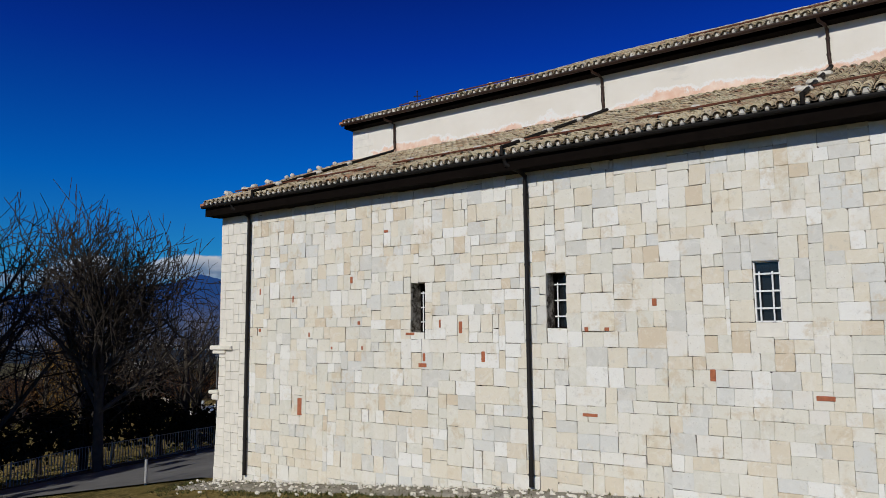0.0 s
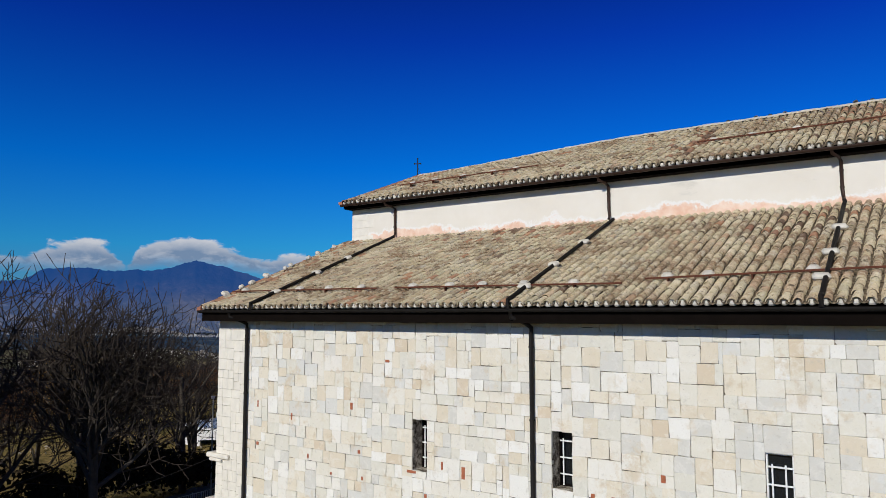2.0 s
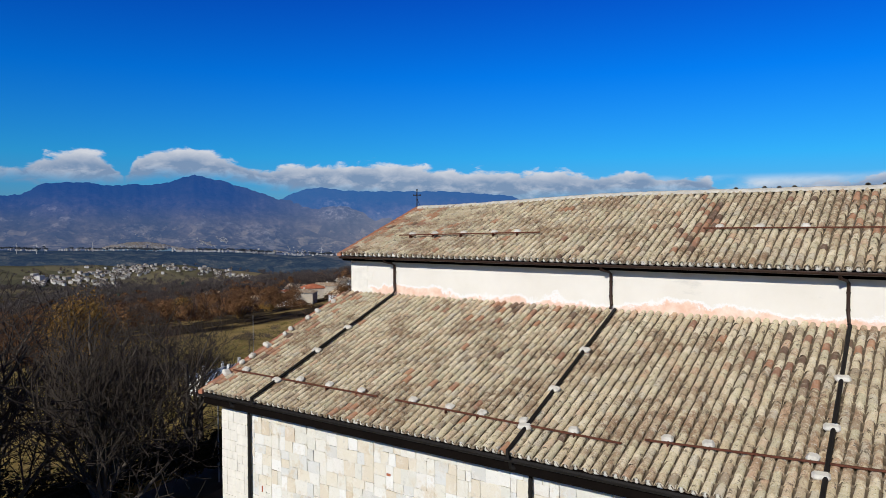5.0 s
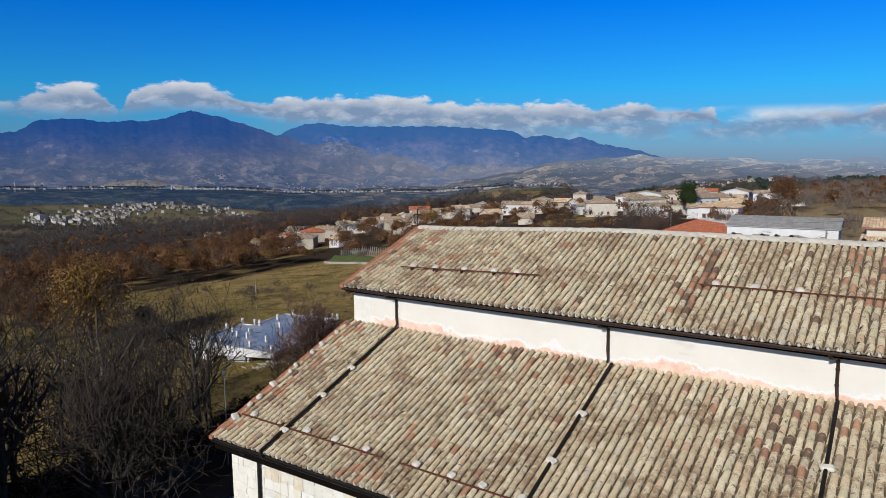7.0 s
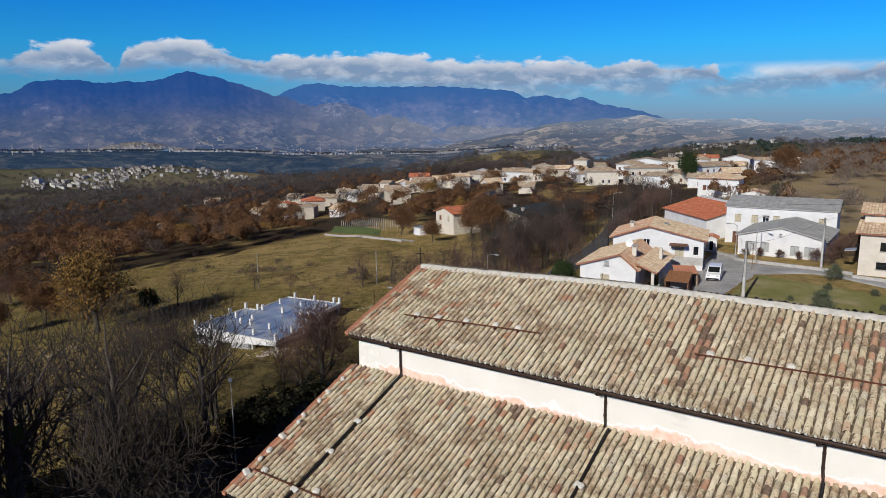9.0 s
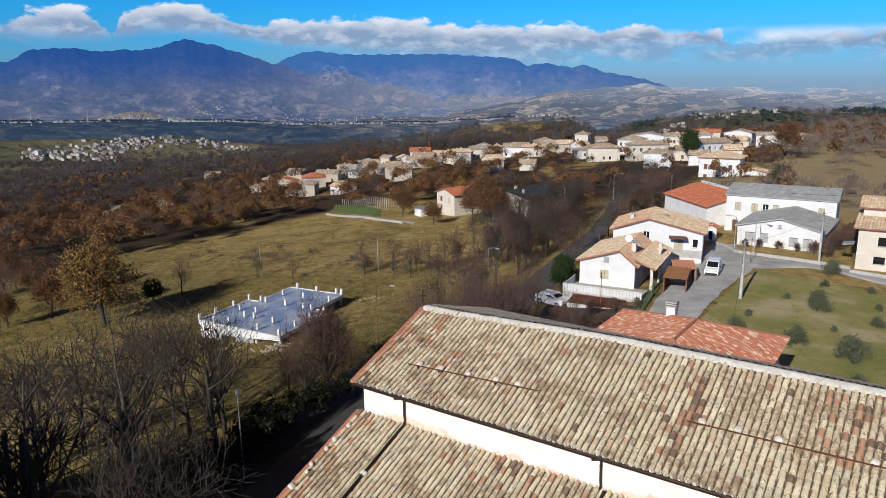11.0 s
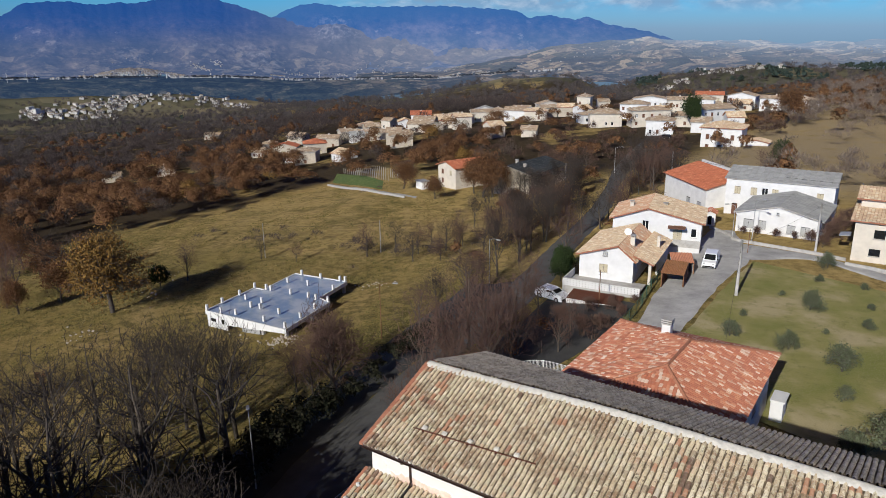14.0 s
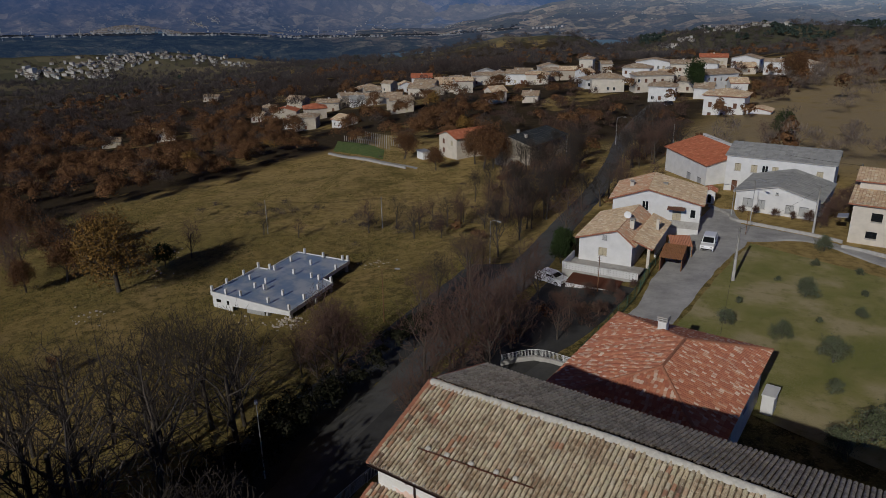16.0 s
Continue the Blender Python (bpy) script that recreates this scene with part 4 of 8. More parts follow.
Geo().prism([(15.25, -2.0), (NORTH_Y + 6.4, -2.0), (NORTH_Y + 6.4, 7.2), (NORTH_Y, 9.9), (NORTH_Y, 11.9), (RIDGE_Y, 13.9), (NAVE_Y, 11.9), (NAVE_Y, 10.0), (15.25, 7.4)], 0, 0.7,
            Matrix(((0, 1, 0, EAST), (1, 0, 0, 0), (0, 0, 1, 0), (0, 0, 0, 1)))).make("east_wall", WHITE_STONE, church)

# roof decks with timber eaves, their shade put into a near-black colour
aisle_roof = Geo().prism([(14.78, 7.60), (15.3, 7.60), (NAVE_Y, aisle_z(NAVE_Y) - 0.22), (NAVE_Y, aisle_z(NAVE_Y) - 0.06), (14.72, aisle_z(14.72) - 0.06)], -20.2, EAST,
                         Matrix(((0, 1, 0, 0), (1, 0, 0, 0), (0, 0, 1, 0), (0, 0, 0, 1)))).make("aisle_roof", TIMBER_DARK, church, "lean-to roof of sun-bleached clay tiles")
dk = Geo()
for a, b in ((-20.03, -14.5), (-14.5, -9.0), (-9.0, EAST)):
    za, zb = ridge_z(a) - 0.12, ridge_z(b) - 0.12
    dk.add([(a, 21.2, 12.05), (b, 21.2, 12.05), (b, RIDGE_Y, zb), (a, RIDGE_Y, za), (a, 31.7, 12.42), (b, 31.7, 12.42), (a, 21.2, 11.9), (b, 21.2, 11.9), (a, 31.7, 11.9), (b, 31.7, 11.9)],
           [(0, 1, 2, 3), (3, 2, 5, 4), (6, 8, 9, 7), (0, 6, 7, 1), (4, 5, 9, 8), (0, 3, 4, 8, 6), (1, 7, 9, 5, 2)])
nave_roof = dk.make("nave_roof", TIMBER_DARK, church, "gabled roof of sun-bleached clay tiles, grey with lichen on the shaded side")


def half_tile(r0, r1, length, thick, segs, up):
    """One clay tile: across, up the slope, out of the roof. up: 1 for a cover, -1 for a channel."""
    v, f = [], []
    arc = [math.pi * k / segs for k in range(segs + 1)]
    for b, r in ((0, r0), (length, r1)):
        v += [(r * math.cos(w), b, up * r * 0.92 * math.sin(w)) for w in arc]
    v += [((r0 - thick) * math.cos(w), 0.0, up * (r0 - thick) * 0.92 * math.sin(w)) for w in arc]
    v += [((r0 - thick) * math.cos(w), 0.10, up * (r0 - thick) * 0.92 * math.sin(w)) for w in arc]
    n = segs + 1
    for k in range(segs):
        q = [(k, k + 1, n + k + 1, n + k), (k + 1, k, 2 * n + k, 2 * n + k + 1), (2 * n + k + 1, 2 * n + k, 3 * n + k, 3 * n + k + 1)]
        f += [t[::-1] for t in q]
    return np.array(v), np.array(f)


PITCH, SHOW = 0.235, 0.355


def lay(x0, x1, y0, zlow, y1, zhigh, seed, singles, mat, parent, sag=0.0, patches=()):
    """Covers and channels on a slope from (y0, zlow(x)) up to (y1, zhigh(x)); singles: columns range that stand as tiles of their own."""
    g = np.random.RandomState(seed)
    cover, cf = half_tile(0.098, 0.078, 0.44, 0.016, 6, 1)
    chan, hf = half_tile(0.092, 0.092, 0.44, 0.012, 4, -1)
    CV, CF, HV, HF, single, RV, RF = [], [], [], [], [], [], []
    cols = int((x1 - x0) / PITCH)
    for i in range(cols):
        x = x0 + PITCH * (i + 0.5)
        za, zb = zlow(x), zhigh(x)
        L = math.hypot(y1 - y0, zb - za)
        S, N = np.array((0, (y1 - y0) / L, (zb - za) / L)), np.array((0, -(zb - za) / L, (y1 - y0) / L))
        if y1 < y0:
            N = -N
        shift = g.uniform(-0.06, 0.06)
        for j in range(int(L / SHOW) + 1):
            b = j * SHOW + (shift if j else 0)
            if b > L - (0.20 if y1 > y0 else 0.40):
                break
            dip = -sag * math.sin(math.pi * min(1, b / L)) * (0.6 + 0.4 * math.sin(x * 0.9))
            o = np.array((x + g.normal(0, 0.006), y0, za)) + S * (b + g.normal(0, 0.012)) + N * (0.035 + dip + g.normal(0, 0.005))
            rough = 1.0 if y1 > y0 else 1.3
            w, tip, size = g.normal(0, 0.030) * rough, (0.060 if y1 > y0 else 0.022) + g.normal(0, 0.012), g.normal(1.0, 0.035)
            A, B, C = np.array((1.0, 0, 0)), S - N * tip * 0.6, N
            A2 = A * math.cos(w) + B * math.sin(w)
            B2 = B * math.cos(w) - A * math.sin(w)
            flip = 1 if y1 > y0 else -1
            fr = np.stack((A2 * flip, B2, C), 1) * size
            base = o + N * 0.028
            if singles and singles[0] <= x <= singles[1] and singles[2] <= b <= singles[3]:
                single.append((base, fr))
            elif any(g.uniform() < q * math.exp(-((x - px) / pw) ** 2) for px, pw, b0, b1, q in patches if b0 <= b <= b1):
                RF.append(cf + len(cover) * len(RV))
                RV.append(cover @ fr.T + base)
            else:
                CF.append(cf + len(cover) * len(CV))
                CV.append(cover @ fr.T + base)
            HF.append(hf + len(chan) * len(HV))
            HV.append(chan @ np.stack((A * flip, S - N * 0.03, N), 1).T + o + np.array((PITCH / 2, 0, 0)) + N * 0.055)
    tagged(soup("roof_tiles", np.concatenate(CV), np.concatenate(CF), mat, parent, False), kind="stuff")
    tagged(soup("channel_tiles", np.concatenate(HV), np.concatenate(HF), CHANNEL, parent, True), kind="stuff")
    if RV:
        tagged(soup("mended_tiles", np.concatenate(RV), np.concatenate(RF), COPPO_RED, parent, False), kind="stuff")
    if single:
        me = bpy.data.meshes.new("roof_tile")
        me.from_pydata(cover.tolist(), [], cf.tolist())
        me.materials.append(COPPO)
        for base, fr in single[:300]:
            ob = new("roof_tile", me)
            ob.parent = parent
            m = Matrix(fr.tolist()).to_4x4()
            m.translation = base
            ob.matrix_basis = m


lay(-20.22, 2.5, 14.66, lambda x: aisle_z(14.66), NAVE_Y - 0.05, lambda x: aisle_z(NAVE_Y - 0.05), 3, (-5.6, 0.2, -0.1, 4.2), COPPO_FAR, aisle_roof, 0.03, ((-19.9, 0.5, 0, 9, 0.45), (-2.6, 0.8, 4.2, 9, 0.4), (-12, 3.0, 6.0, 9, 0.15), (-14, 1.0, 0, 1.2, 0.25), (-7, 8, 0, 9, 0.02)))
lay(-20.08, 2.5, 21.12, lambda x: 12.10, RIDGE_Y - 0.05, lambda x: ridge_z(x) - 0.05, 4, None, COPPO_FAR, nave_roof, 0.03, ((-6.7, 0.45, 0.5, 4.6, 0.65), (-19.9, 0.4, 0, 9, 0.45), (-18.6, 0.3, 3.0, 9, 0.7), (-16.8, 0.35, 1.4, 3, 0.6), (-1.5, 0.8, 2, 6, 0.35), (-11, 9, 0, 9, 0.015)))
lay(-20.08, 3.5, 31.78, lambda x: 12.52, RIDGE_Y + 0.05, lambda x: ridge_z(x) + 0.06, 5, None, COPPO_GREY, nave_roof, 0.03)

# ridge: a bed of pale mortar with capping tiles on it
rv, rf = [], []
xs = np.arange(-20.1, 3.6, 0.22)
for i, x in enumerate(xs):
    z = ridge_z(x) + rnd.uniform(-0.012, 0.012)
    wa, wb = 0.30 + rnd.uniform(-0.05, 0.05), 0.20 + rnd.uniform(-0.03, 0.03)
    rv += [(x, RIDGE_Y - wa, z - 0.03), (x, RIDGE_Y - 0.13, z + 0.075), (x, RIDGE_Y, z + 0.115), (x, RIDGE_Y + 0.10, z + 0.10), (x, RIDGE_Y + wb, z + 0.02)]
    if i:
        rf += [(5 * i - 5 + k, 5 * i + k, 5 * i + k + 1, 5 * i - 4 + k) for k in range(4)]
rd = Geo().add(rv, rf)
rd.make("ridge_capping", RIDGE_MORTAR, nave_roof, "pale mortar ridge capping", True)

# mortar beds under the eaves tiles
for y, z, parent, xa in ((14.70, aisle_z(14.7) + 0.025, aisle_roof, -20.15), (21.16, 12.135, nave_roof, -20.0)):
    bed = Geo()
    x = xa
    while x < 2.4:
        w = rnd.uniform(0.08, 0.15)
        bed.box(x - 0.02, x + w, y - rnd.uniform(0.015, 0.05), y + 0.16, z - 0.05, z + rnd.uniform(0.06, 0.115), None, 0.03)
        x += PITCH
    tagged(bed.make("eaves_mortar", RIDGE_MORTAR, parent), kind="stuff")

# terracotta verges along the west gable
for pts in (((-20.27, 14.62, aisle_z(14.62) - 0.02), (-20.27, NAVE_Y - 0.02, aisle_z(NAVE_Y) - 0.02)), ((-20.13, 21.1, 12.10), (-20.13, RIDGE_Y, ridge_z(-20.13) + 0.02)), ((-20.13, 31.8, 12.50), (-20.13, RIDGE_Y, ridge_z(-20.13) + 0.02))):
    a, b = Vector(pts[0]), Vector(pts[1])
    L = (b - a).length
    d = (b - a).normalized()
    n = int(L / 0.4)
    for k in range(n):
        p, q = a + d * (L * k / n), a + d * (L * (k + 1) / n - 0.012)
        w = rnd.uniform(0.09, 0.115)
        vg = Geo().add([(p.x - w, p.y, p.z - 0.03), (p.x + w, p.y, p.z - 0.03), (p.x + w, p.y, p.z + 0.085), (p.x - w, p.y, p.z + 0.085), (q.x - w, q.y, q.z - 0.03), (q.x + w, q.y, q.z - 0.03), (q.x + w, q.y, q.z + 0.07), (q.x - w, q.y, q.z + 0.07)],
               [(0, 1, 2, 3), (7, 6, 5, 4), (0, 4, 5, 1), (3, 2, 6, 7), (0, 3, 7, 4), (1, 5, 6, 2)])
        vg.make("verge_tile", TERRACOTTA, church)

# gutters
def gutter(y, z, mat, x0, x1, r=0.085):
    v, f = [], []
    for x in (x0, x1):
        for rr in (r, r - 0.012):
            v += [(x, y + rr * math.cos(w), z + rr * math.sin(w)) for w in [math.pi + math.pi * k / 8 for k in range(9)]]
    for k in range(8):
        f += [(k, k + 1, 18 + k + 1, 18 + k), (9 + k + 1, 9 + k, 27 + k, 27 + k + 1), (k + 1, k, 9 + k, 9 + k + 1), (18 + k, 18 + k + 1, 27 + k + 1, 27 + k)]
    f += [(0, 18, 27, 9), (8, 17, 35, 26)]
    g = Geo().add(v, f)
    k = x0 + 0.3
    while k < x1:
        g.box(k - 0.015, k + 0.015, y + r - 0.01, y + r + 0.12, z - 0.02, z + 0.0)
        k += 0.9
    return g.make("gutter", mat, church, "dark half-round gutter")


gutter(14.64, 7.80, IRON, -20.25, EAST)
gutter(21.10, 12.06, COPPER, -20.08, EAST)
gutter(31.85, 12.44, COPPER, -20.08, EAST)
# the aisle board hangs lower, near-black, as part of the eaves shade
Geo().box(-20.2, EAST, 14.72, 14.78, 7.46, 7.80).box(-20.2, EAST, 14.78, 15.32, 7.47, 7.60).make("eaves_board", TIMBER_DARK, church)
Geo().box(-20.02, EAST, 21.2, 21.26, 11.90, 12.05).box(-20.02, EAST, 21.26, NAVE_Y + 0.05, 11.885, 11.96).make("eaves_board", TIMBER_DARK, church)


def downpipe(pts, mat, r, clips=()):
    p = Geo().tube(pts, r, 10).make("downpipe", mat, church, "dark round downpipe", True)
    for x, y, z in clips:
        Geo().tube([(x, y, z - 0.025), (x, y, z + 0.025)], r + 0.012, 10).box(x - 0.012, x + 0.012, y, y + 0.12, z - 0.012, z + 0.012).make("pipe_clip", mat, p)
    return p


for x, foot in ((-18.50, -0.80), (-8.33, 0.02)):
    y = WALL_Y - 0.09
    downpipe([(x - 0.28, 14.66, 7.74), (x - 0.26, 14.67, 7.60), (x - 0.05, 14.98, 7.46), (x, y, 7.36), (x, y, 7.2), (x, y, 4.0), (x, y, foot)], IRON, 0.055, [(x, y, z) for z in (6.9, 5.2, 3.4, 1.6, 0.3)])
for x in (-17.68, -8.92, -2.36):
    y = NAVE_Y - 0.07
    downpipe([(x - 0.16, 21.12, 12.0), (x - 0.15, 21.14, 11.9), (x - 0.03, 21.4, 11.84), (x, y, 11.76), (x, y, 11.0), (x + 0.02, y, 10.78), (x + 0.04, y - 0.12, aisle_z(y - 0.12) + 0.20)], COPPER, 0.048, [(x, y, 11.5), (x, y, 11.05)])
for x, e in ((-17.62, -0.05), (-8.72, 0.1), (-2.3, 0.22)):
    tail = 14.7
    run = [(x + e * (1 - k / 6), 21.44 + (tail - 21.44) * (1 - k / 6), aisle_z(21.44 + (tail - 21.44) * (1 - k / 6)) + 0.19) for k in range(7)]
    run = [(run[0][0], 14.56, 7.80), (run[0][0], 14.58, 8.02)] + run
    dp = downpipe(run, IRON, 0.052)
    for k in (0.12, 0.36, 0.62):
        yy = 14.8 + (21.4 - 14.8) * k + rnd.uniform(-0.2, 0.2)
        lump = Geo().box(-0.17, 0.17, -0.11, 0.11, -0.07, 0.06, Matrix.Translation((x + e * 0.5, yy, aisle_z(yy) + 0.20)) @ pose(0, 0, 0, 21, 0, rnd.uniform(-20, 20)), 0.05)
        lump.make("mortar_lump", RIDGE_MORTAR, dp)

# rusty snow guards on both slopes
def snow_guard(x0, x1, y0, y1, zf):
    a, b = Vector((x0, y0, zf(y0) + 0.20)), Vector((x1, y1, zf(y1) + 0.20))
    bar = Geo().box(0, (b - a).length, -0.02, 0.02, -0.022, 0.022, Matrix.Translation(a) @ (b - a).to_track_quat("X", "Z").to_matrix().to_4x4(), 0.004)
    ob = bar.make("snow_guard", RUST, church, "rusty iron snow guard bar")
    k = 0.5
    while k < (b - a).length:
        p = a.lerp(b, k / (b - a).length)
        Geo().box(-0.015, 0.015, -0.02, 0.30, -0.12, 0.02, Matrix.Translation(p), 0.003).make("bracket", RUST, ob)
        if rnd.random() < 0.75:
            Geo().box(-0.13, 0.13, 0.06, 0.30, -0.10, 0.05, Matrix.Translation(p) @ pose(0, 0, 0, 20, 0, rnd.uniform(-25, 25)), 0.06).make("mortar_lump", RIDGE_MORTAR, ob)
        k += rnd.uniform(0.8, 1.6)


for a in ((-19.9, -13.5, 15.68, 15.62), (-12.85, -6.2, 15.62, 15.5), (-5.75, 1.5, 15.75, 16.2)):
    snow_guard(*a, aisle_z)
for a in ((-18.2, -12.1, 22.55, 22.9), (-6.55, 1.5, 23.25, 23.4)):
    snow_guard(*a, lambda y: 12.1 + (y - 21.12) * (14.3 - 12.1) / (RIDGE_Y - 21.12))
# stones laid along the west edge against the wind
for k in range(9):
    yy = 15.5 + k * 0.62 + rnd.uniform(-0.15, 0.15)
    w = rnd.uniform(0.08, 0.15)
    Geo().box(-w, w, -w * 1.2, w * 1.2, -0.06, 0.09, Matrix.Translation((-20.05 + rnd.uniform(-0.05, 0.1), yy, aisle_z(yy) + 0.16)) @ pose(0, 0, 0, 20, 0, rnd.uniform(0, 90)), 0.05).make("weight_stone", RIDGE_MORTAR, church, "grey stone weighting the tiles")
# iron cross on the west gable
cz = ridge_z(-20.2)
cr = Geo().box(-0.022, 0.022, -0.015, 0.015, 0.0, 0.78, None, 0.004).box(-0.15, -0.022, -0.015, 0.015, 0.52, 0.56, None, 0.004).box(0.022, 0.15, -0.015, 0.015, 0.52, 0.56, None, 0.004)
for s in (-1, 1):
    cr.box(s * 0.15 - 0.02, s * 0.15 + 0.02, -0.018, 0.018, 0.505, 0.575, None, 0.004)
cr.box(-0.035, 0.035, -0.018, 0.018, 0.76, 0.81, None, 0.004).tube([(0.02, 0, 0.35), (0.16, 0.0, 0.0)], 0.008, 5)
tagged(cr.make("iron_cross", IRON, None), "small black iron cross on the gable ridge", "cross").matrix_basis = pose(-20.15, 26.3, cz + 0.06, 0, 0, 25)


# ---- roads and paved ground ----
def along(pts, step=1.0):
    """Points every step metres along a rounded line."""
    P = np.array(pts, float)
    n = len(P)
    out = []
    for i in range(n - 1):
        p0, p1, p2, p3 = P[max(i - 1, 0)], P[i], P[i + 1], P[min(i + 2, n - 1)]
        k = max(2, int(np.linalg.norm(p2 - p1) / step))
        for t in np.arange(k) / k:
            out.append(0.5 * ((2 * p1) + (p2 - p0) * t + (2 * p0 - 5 * p1 + 4 * p2 - p3) * t * t + (3 * p1 - p0 - 3 * p2 + p3) * t ** 3))
    return np.array(out + [P[-1]])


def ribbon(name, left, right, mat, lift, label, across=8):
    """A paved band between two edge lines, following the ground."""
    A, B = along(left), along(right)
    n = max(len(A), len(B))
    A = np.stack([np.interp(np.linspace(0, 1, n), np.linspace(0, 1, len(A)), A[:, k]) for k in (0, 1)], 1)
    B = np.stack([np.interp(np.linspace(0, 1, n), np.linspace(0, 1, len(B)), B[:, k]) for k in (0, 1)], 1)
    t = np.linspace(0, 1, across + 1)[None, :, None]
    P = A[:, None] * (1 - t) + B[:, None] * t
    edge = np.ones(across + 1)
    edge[[0, -1]] = 0
    P[:, 0] += np.array([wobble(P[:, 0, 0], P[:, 0, 1], 1.5, 2.0), wobble(P[:, 0, 0], P[:, 0, 1], 1.3, 4.0)]).T * 0.25
    P[:, -1] += np.array([wobble(P[:, -1, 0], P[:, -1, 1], 1.5, 3.0), wobble(P[:, -1, 0], P[:, -1, 1], 1.3, 1.0)]).T * 0.25
    Z = ground(P[..., 0], P[..., 1]) + lift * edge[None] - 0.05 * (1 - edge[None])
    m = across + 1
    i, j = np.meshgrid(np.arange(n - 1), np.arange(across), indexing="ij")
    q = (i * m + j).ravel()
    ob = soup(name, np.concatenate((P, Z[..., None]), -1).reshape(-1, 3), np.stack((q, q + m, q + m + 1, q + 1), 1)[:, ::-1], mat, None, True)
    return tagged(ob, label, "road", "", "structure")


ROAD_L = [(-34.5, 0), (-36.5, 15), (-39, 29), (-41.5, 37), (-43.5, 53), (-45.5, 69), (-47, 82), (-50.7, 102), (-56.5, 129), (-66, 160), (-74, 184), (-81, 213), (-86, 245)]
ROAD_R = [(-29.5, -2), (-31.8, 14), (-34.2, 29), (-36.5, 37), (-38.0, 50), (-39.2, 67), (-40.2, 80), (-44.9, 99), (-50.5, 125), (-60, 154), (-67.5, 180), (-74.5, 209), (-79, 243)]
ribbon("road", ROAD_L, ROAD_R, ROAD, 0.10, "old grey asphalt road in the shade of bare trees")
# the two road verges are near-black to paint in the trees' shade
ribbon("verge", [(-31.5, -4), (-31.0, 14), (-31.1, 25), (-31.2, 38), (-31.5, 47)][::1], [(p[0] - 0.9, p[1]) for p in ROAD_R[:5]], LITTER_SHADE, 0.05, "verge between road and railing, shade put into its dark colour", 6)
ribbon("verge", [(p[0] + 0.9, p[1]) for p in ROAD_L[:7]], [(p[0] - 7.5, p[1]) for p in ROAD_L[:7]], LITTER_SHADE, 0.05, "ground under the hedge, shade put into its dark colour", 8)
LANE_L = [(-25.3, 62), (-25.6, 73), (-26.9, 81), (-28.0, 94), (-28.9, 103), (-29.3, 114)]
LANE_R = [(-20.0, 62), (-20.0, 75), (-20.2, 83.5), (-20.0, 92), (-19.6, 99), (-25.3, 114)]
ribbon("verge", [(-37.2, 42), (-37.4, 52), (-38.2, 67), (-39.4, 79)], [(-31.0, 42), (-27.6, 57), (-26.2, 66), (-26.6, 77)], LITTER_SHADE, 0.04, "dark brambles and leaf litter below the terrace", 8)
ribbon("road", LANE_L, LANE_R, LANE, 0.09, "pale worn asphalt lane")
ribbon("road", [(-25.2, 110), (-23.9, 107.4), (-13.2, 106.0), (-4.2, 101.7), (12, 95)], [(-26, 100), (-20.2, 98.6), (-12.7, 103.0), (-4.0, 98.2), (12, 91)], LANE, 0.12, "pale worn asphalt lane")
ribbon("pavement", [(-31.2, 9), (-31.0, 22), (-31.2, 38)], [(-20.4, 15.9), (-20.2, 22), (-20.2, 38)], asphalt_mat("grey_forecourt", 0.15), 0.07, "grey paved forecourt beside the church", 16)
ribbon("pavement", [(-30.5, 40), (-29, 56)], [(-20.5, 38.5), (-22.5, 56)], asphalt_mat("dark_forecourt", 0.06), 0.08, "dark paved yard behind the church", 12)
ribbon("lawn", [(-20.3, 58), (-20.2, 75), (-20.3, 84), (-20.1, 92), (-19.6, 98.4)], [(22, 48), (22, 60), (20, 72), (20, 80), (12, 90)], LAWN, 0.06, "mown lawn with olive trees", 40)
# ragged grass and stony gravel at the foot of the church wall
ribbon("gravel", [(-19.8, 15.2), (-10, 15.2), (3, 15.2)], [(-20.2, 13.7), (-10, 14.2), (3, 14.3)], plain("stony_gravel", (0.34, 0.31, 0.26), 0.95, 0, 0.5, 2.0, 0.8), 0.05, "stony gravel strip", 6)


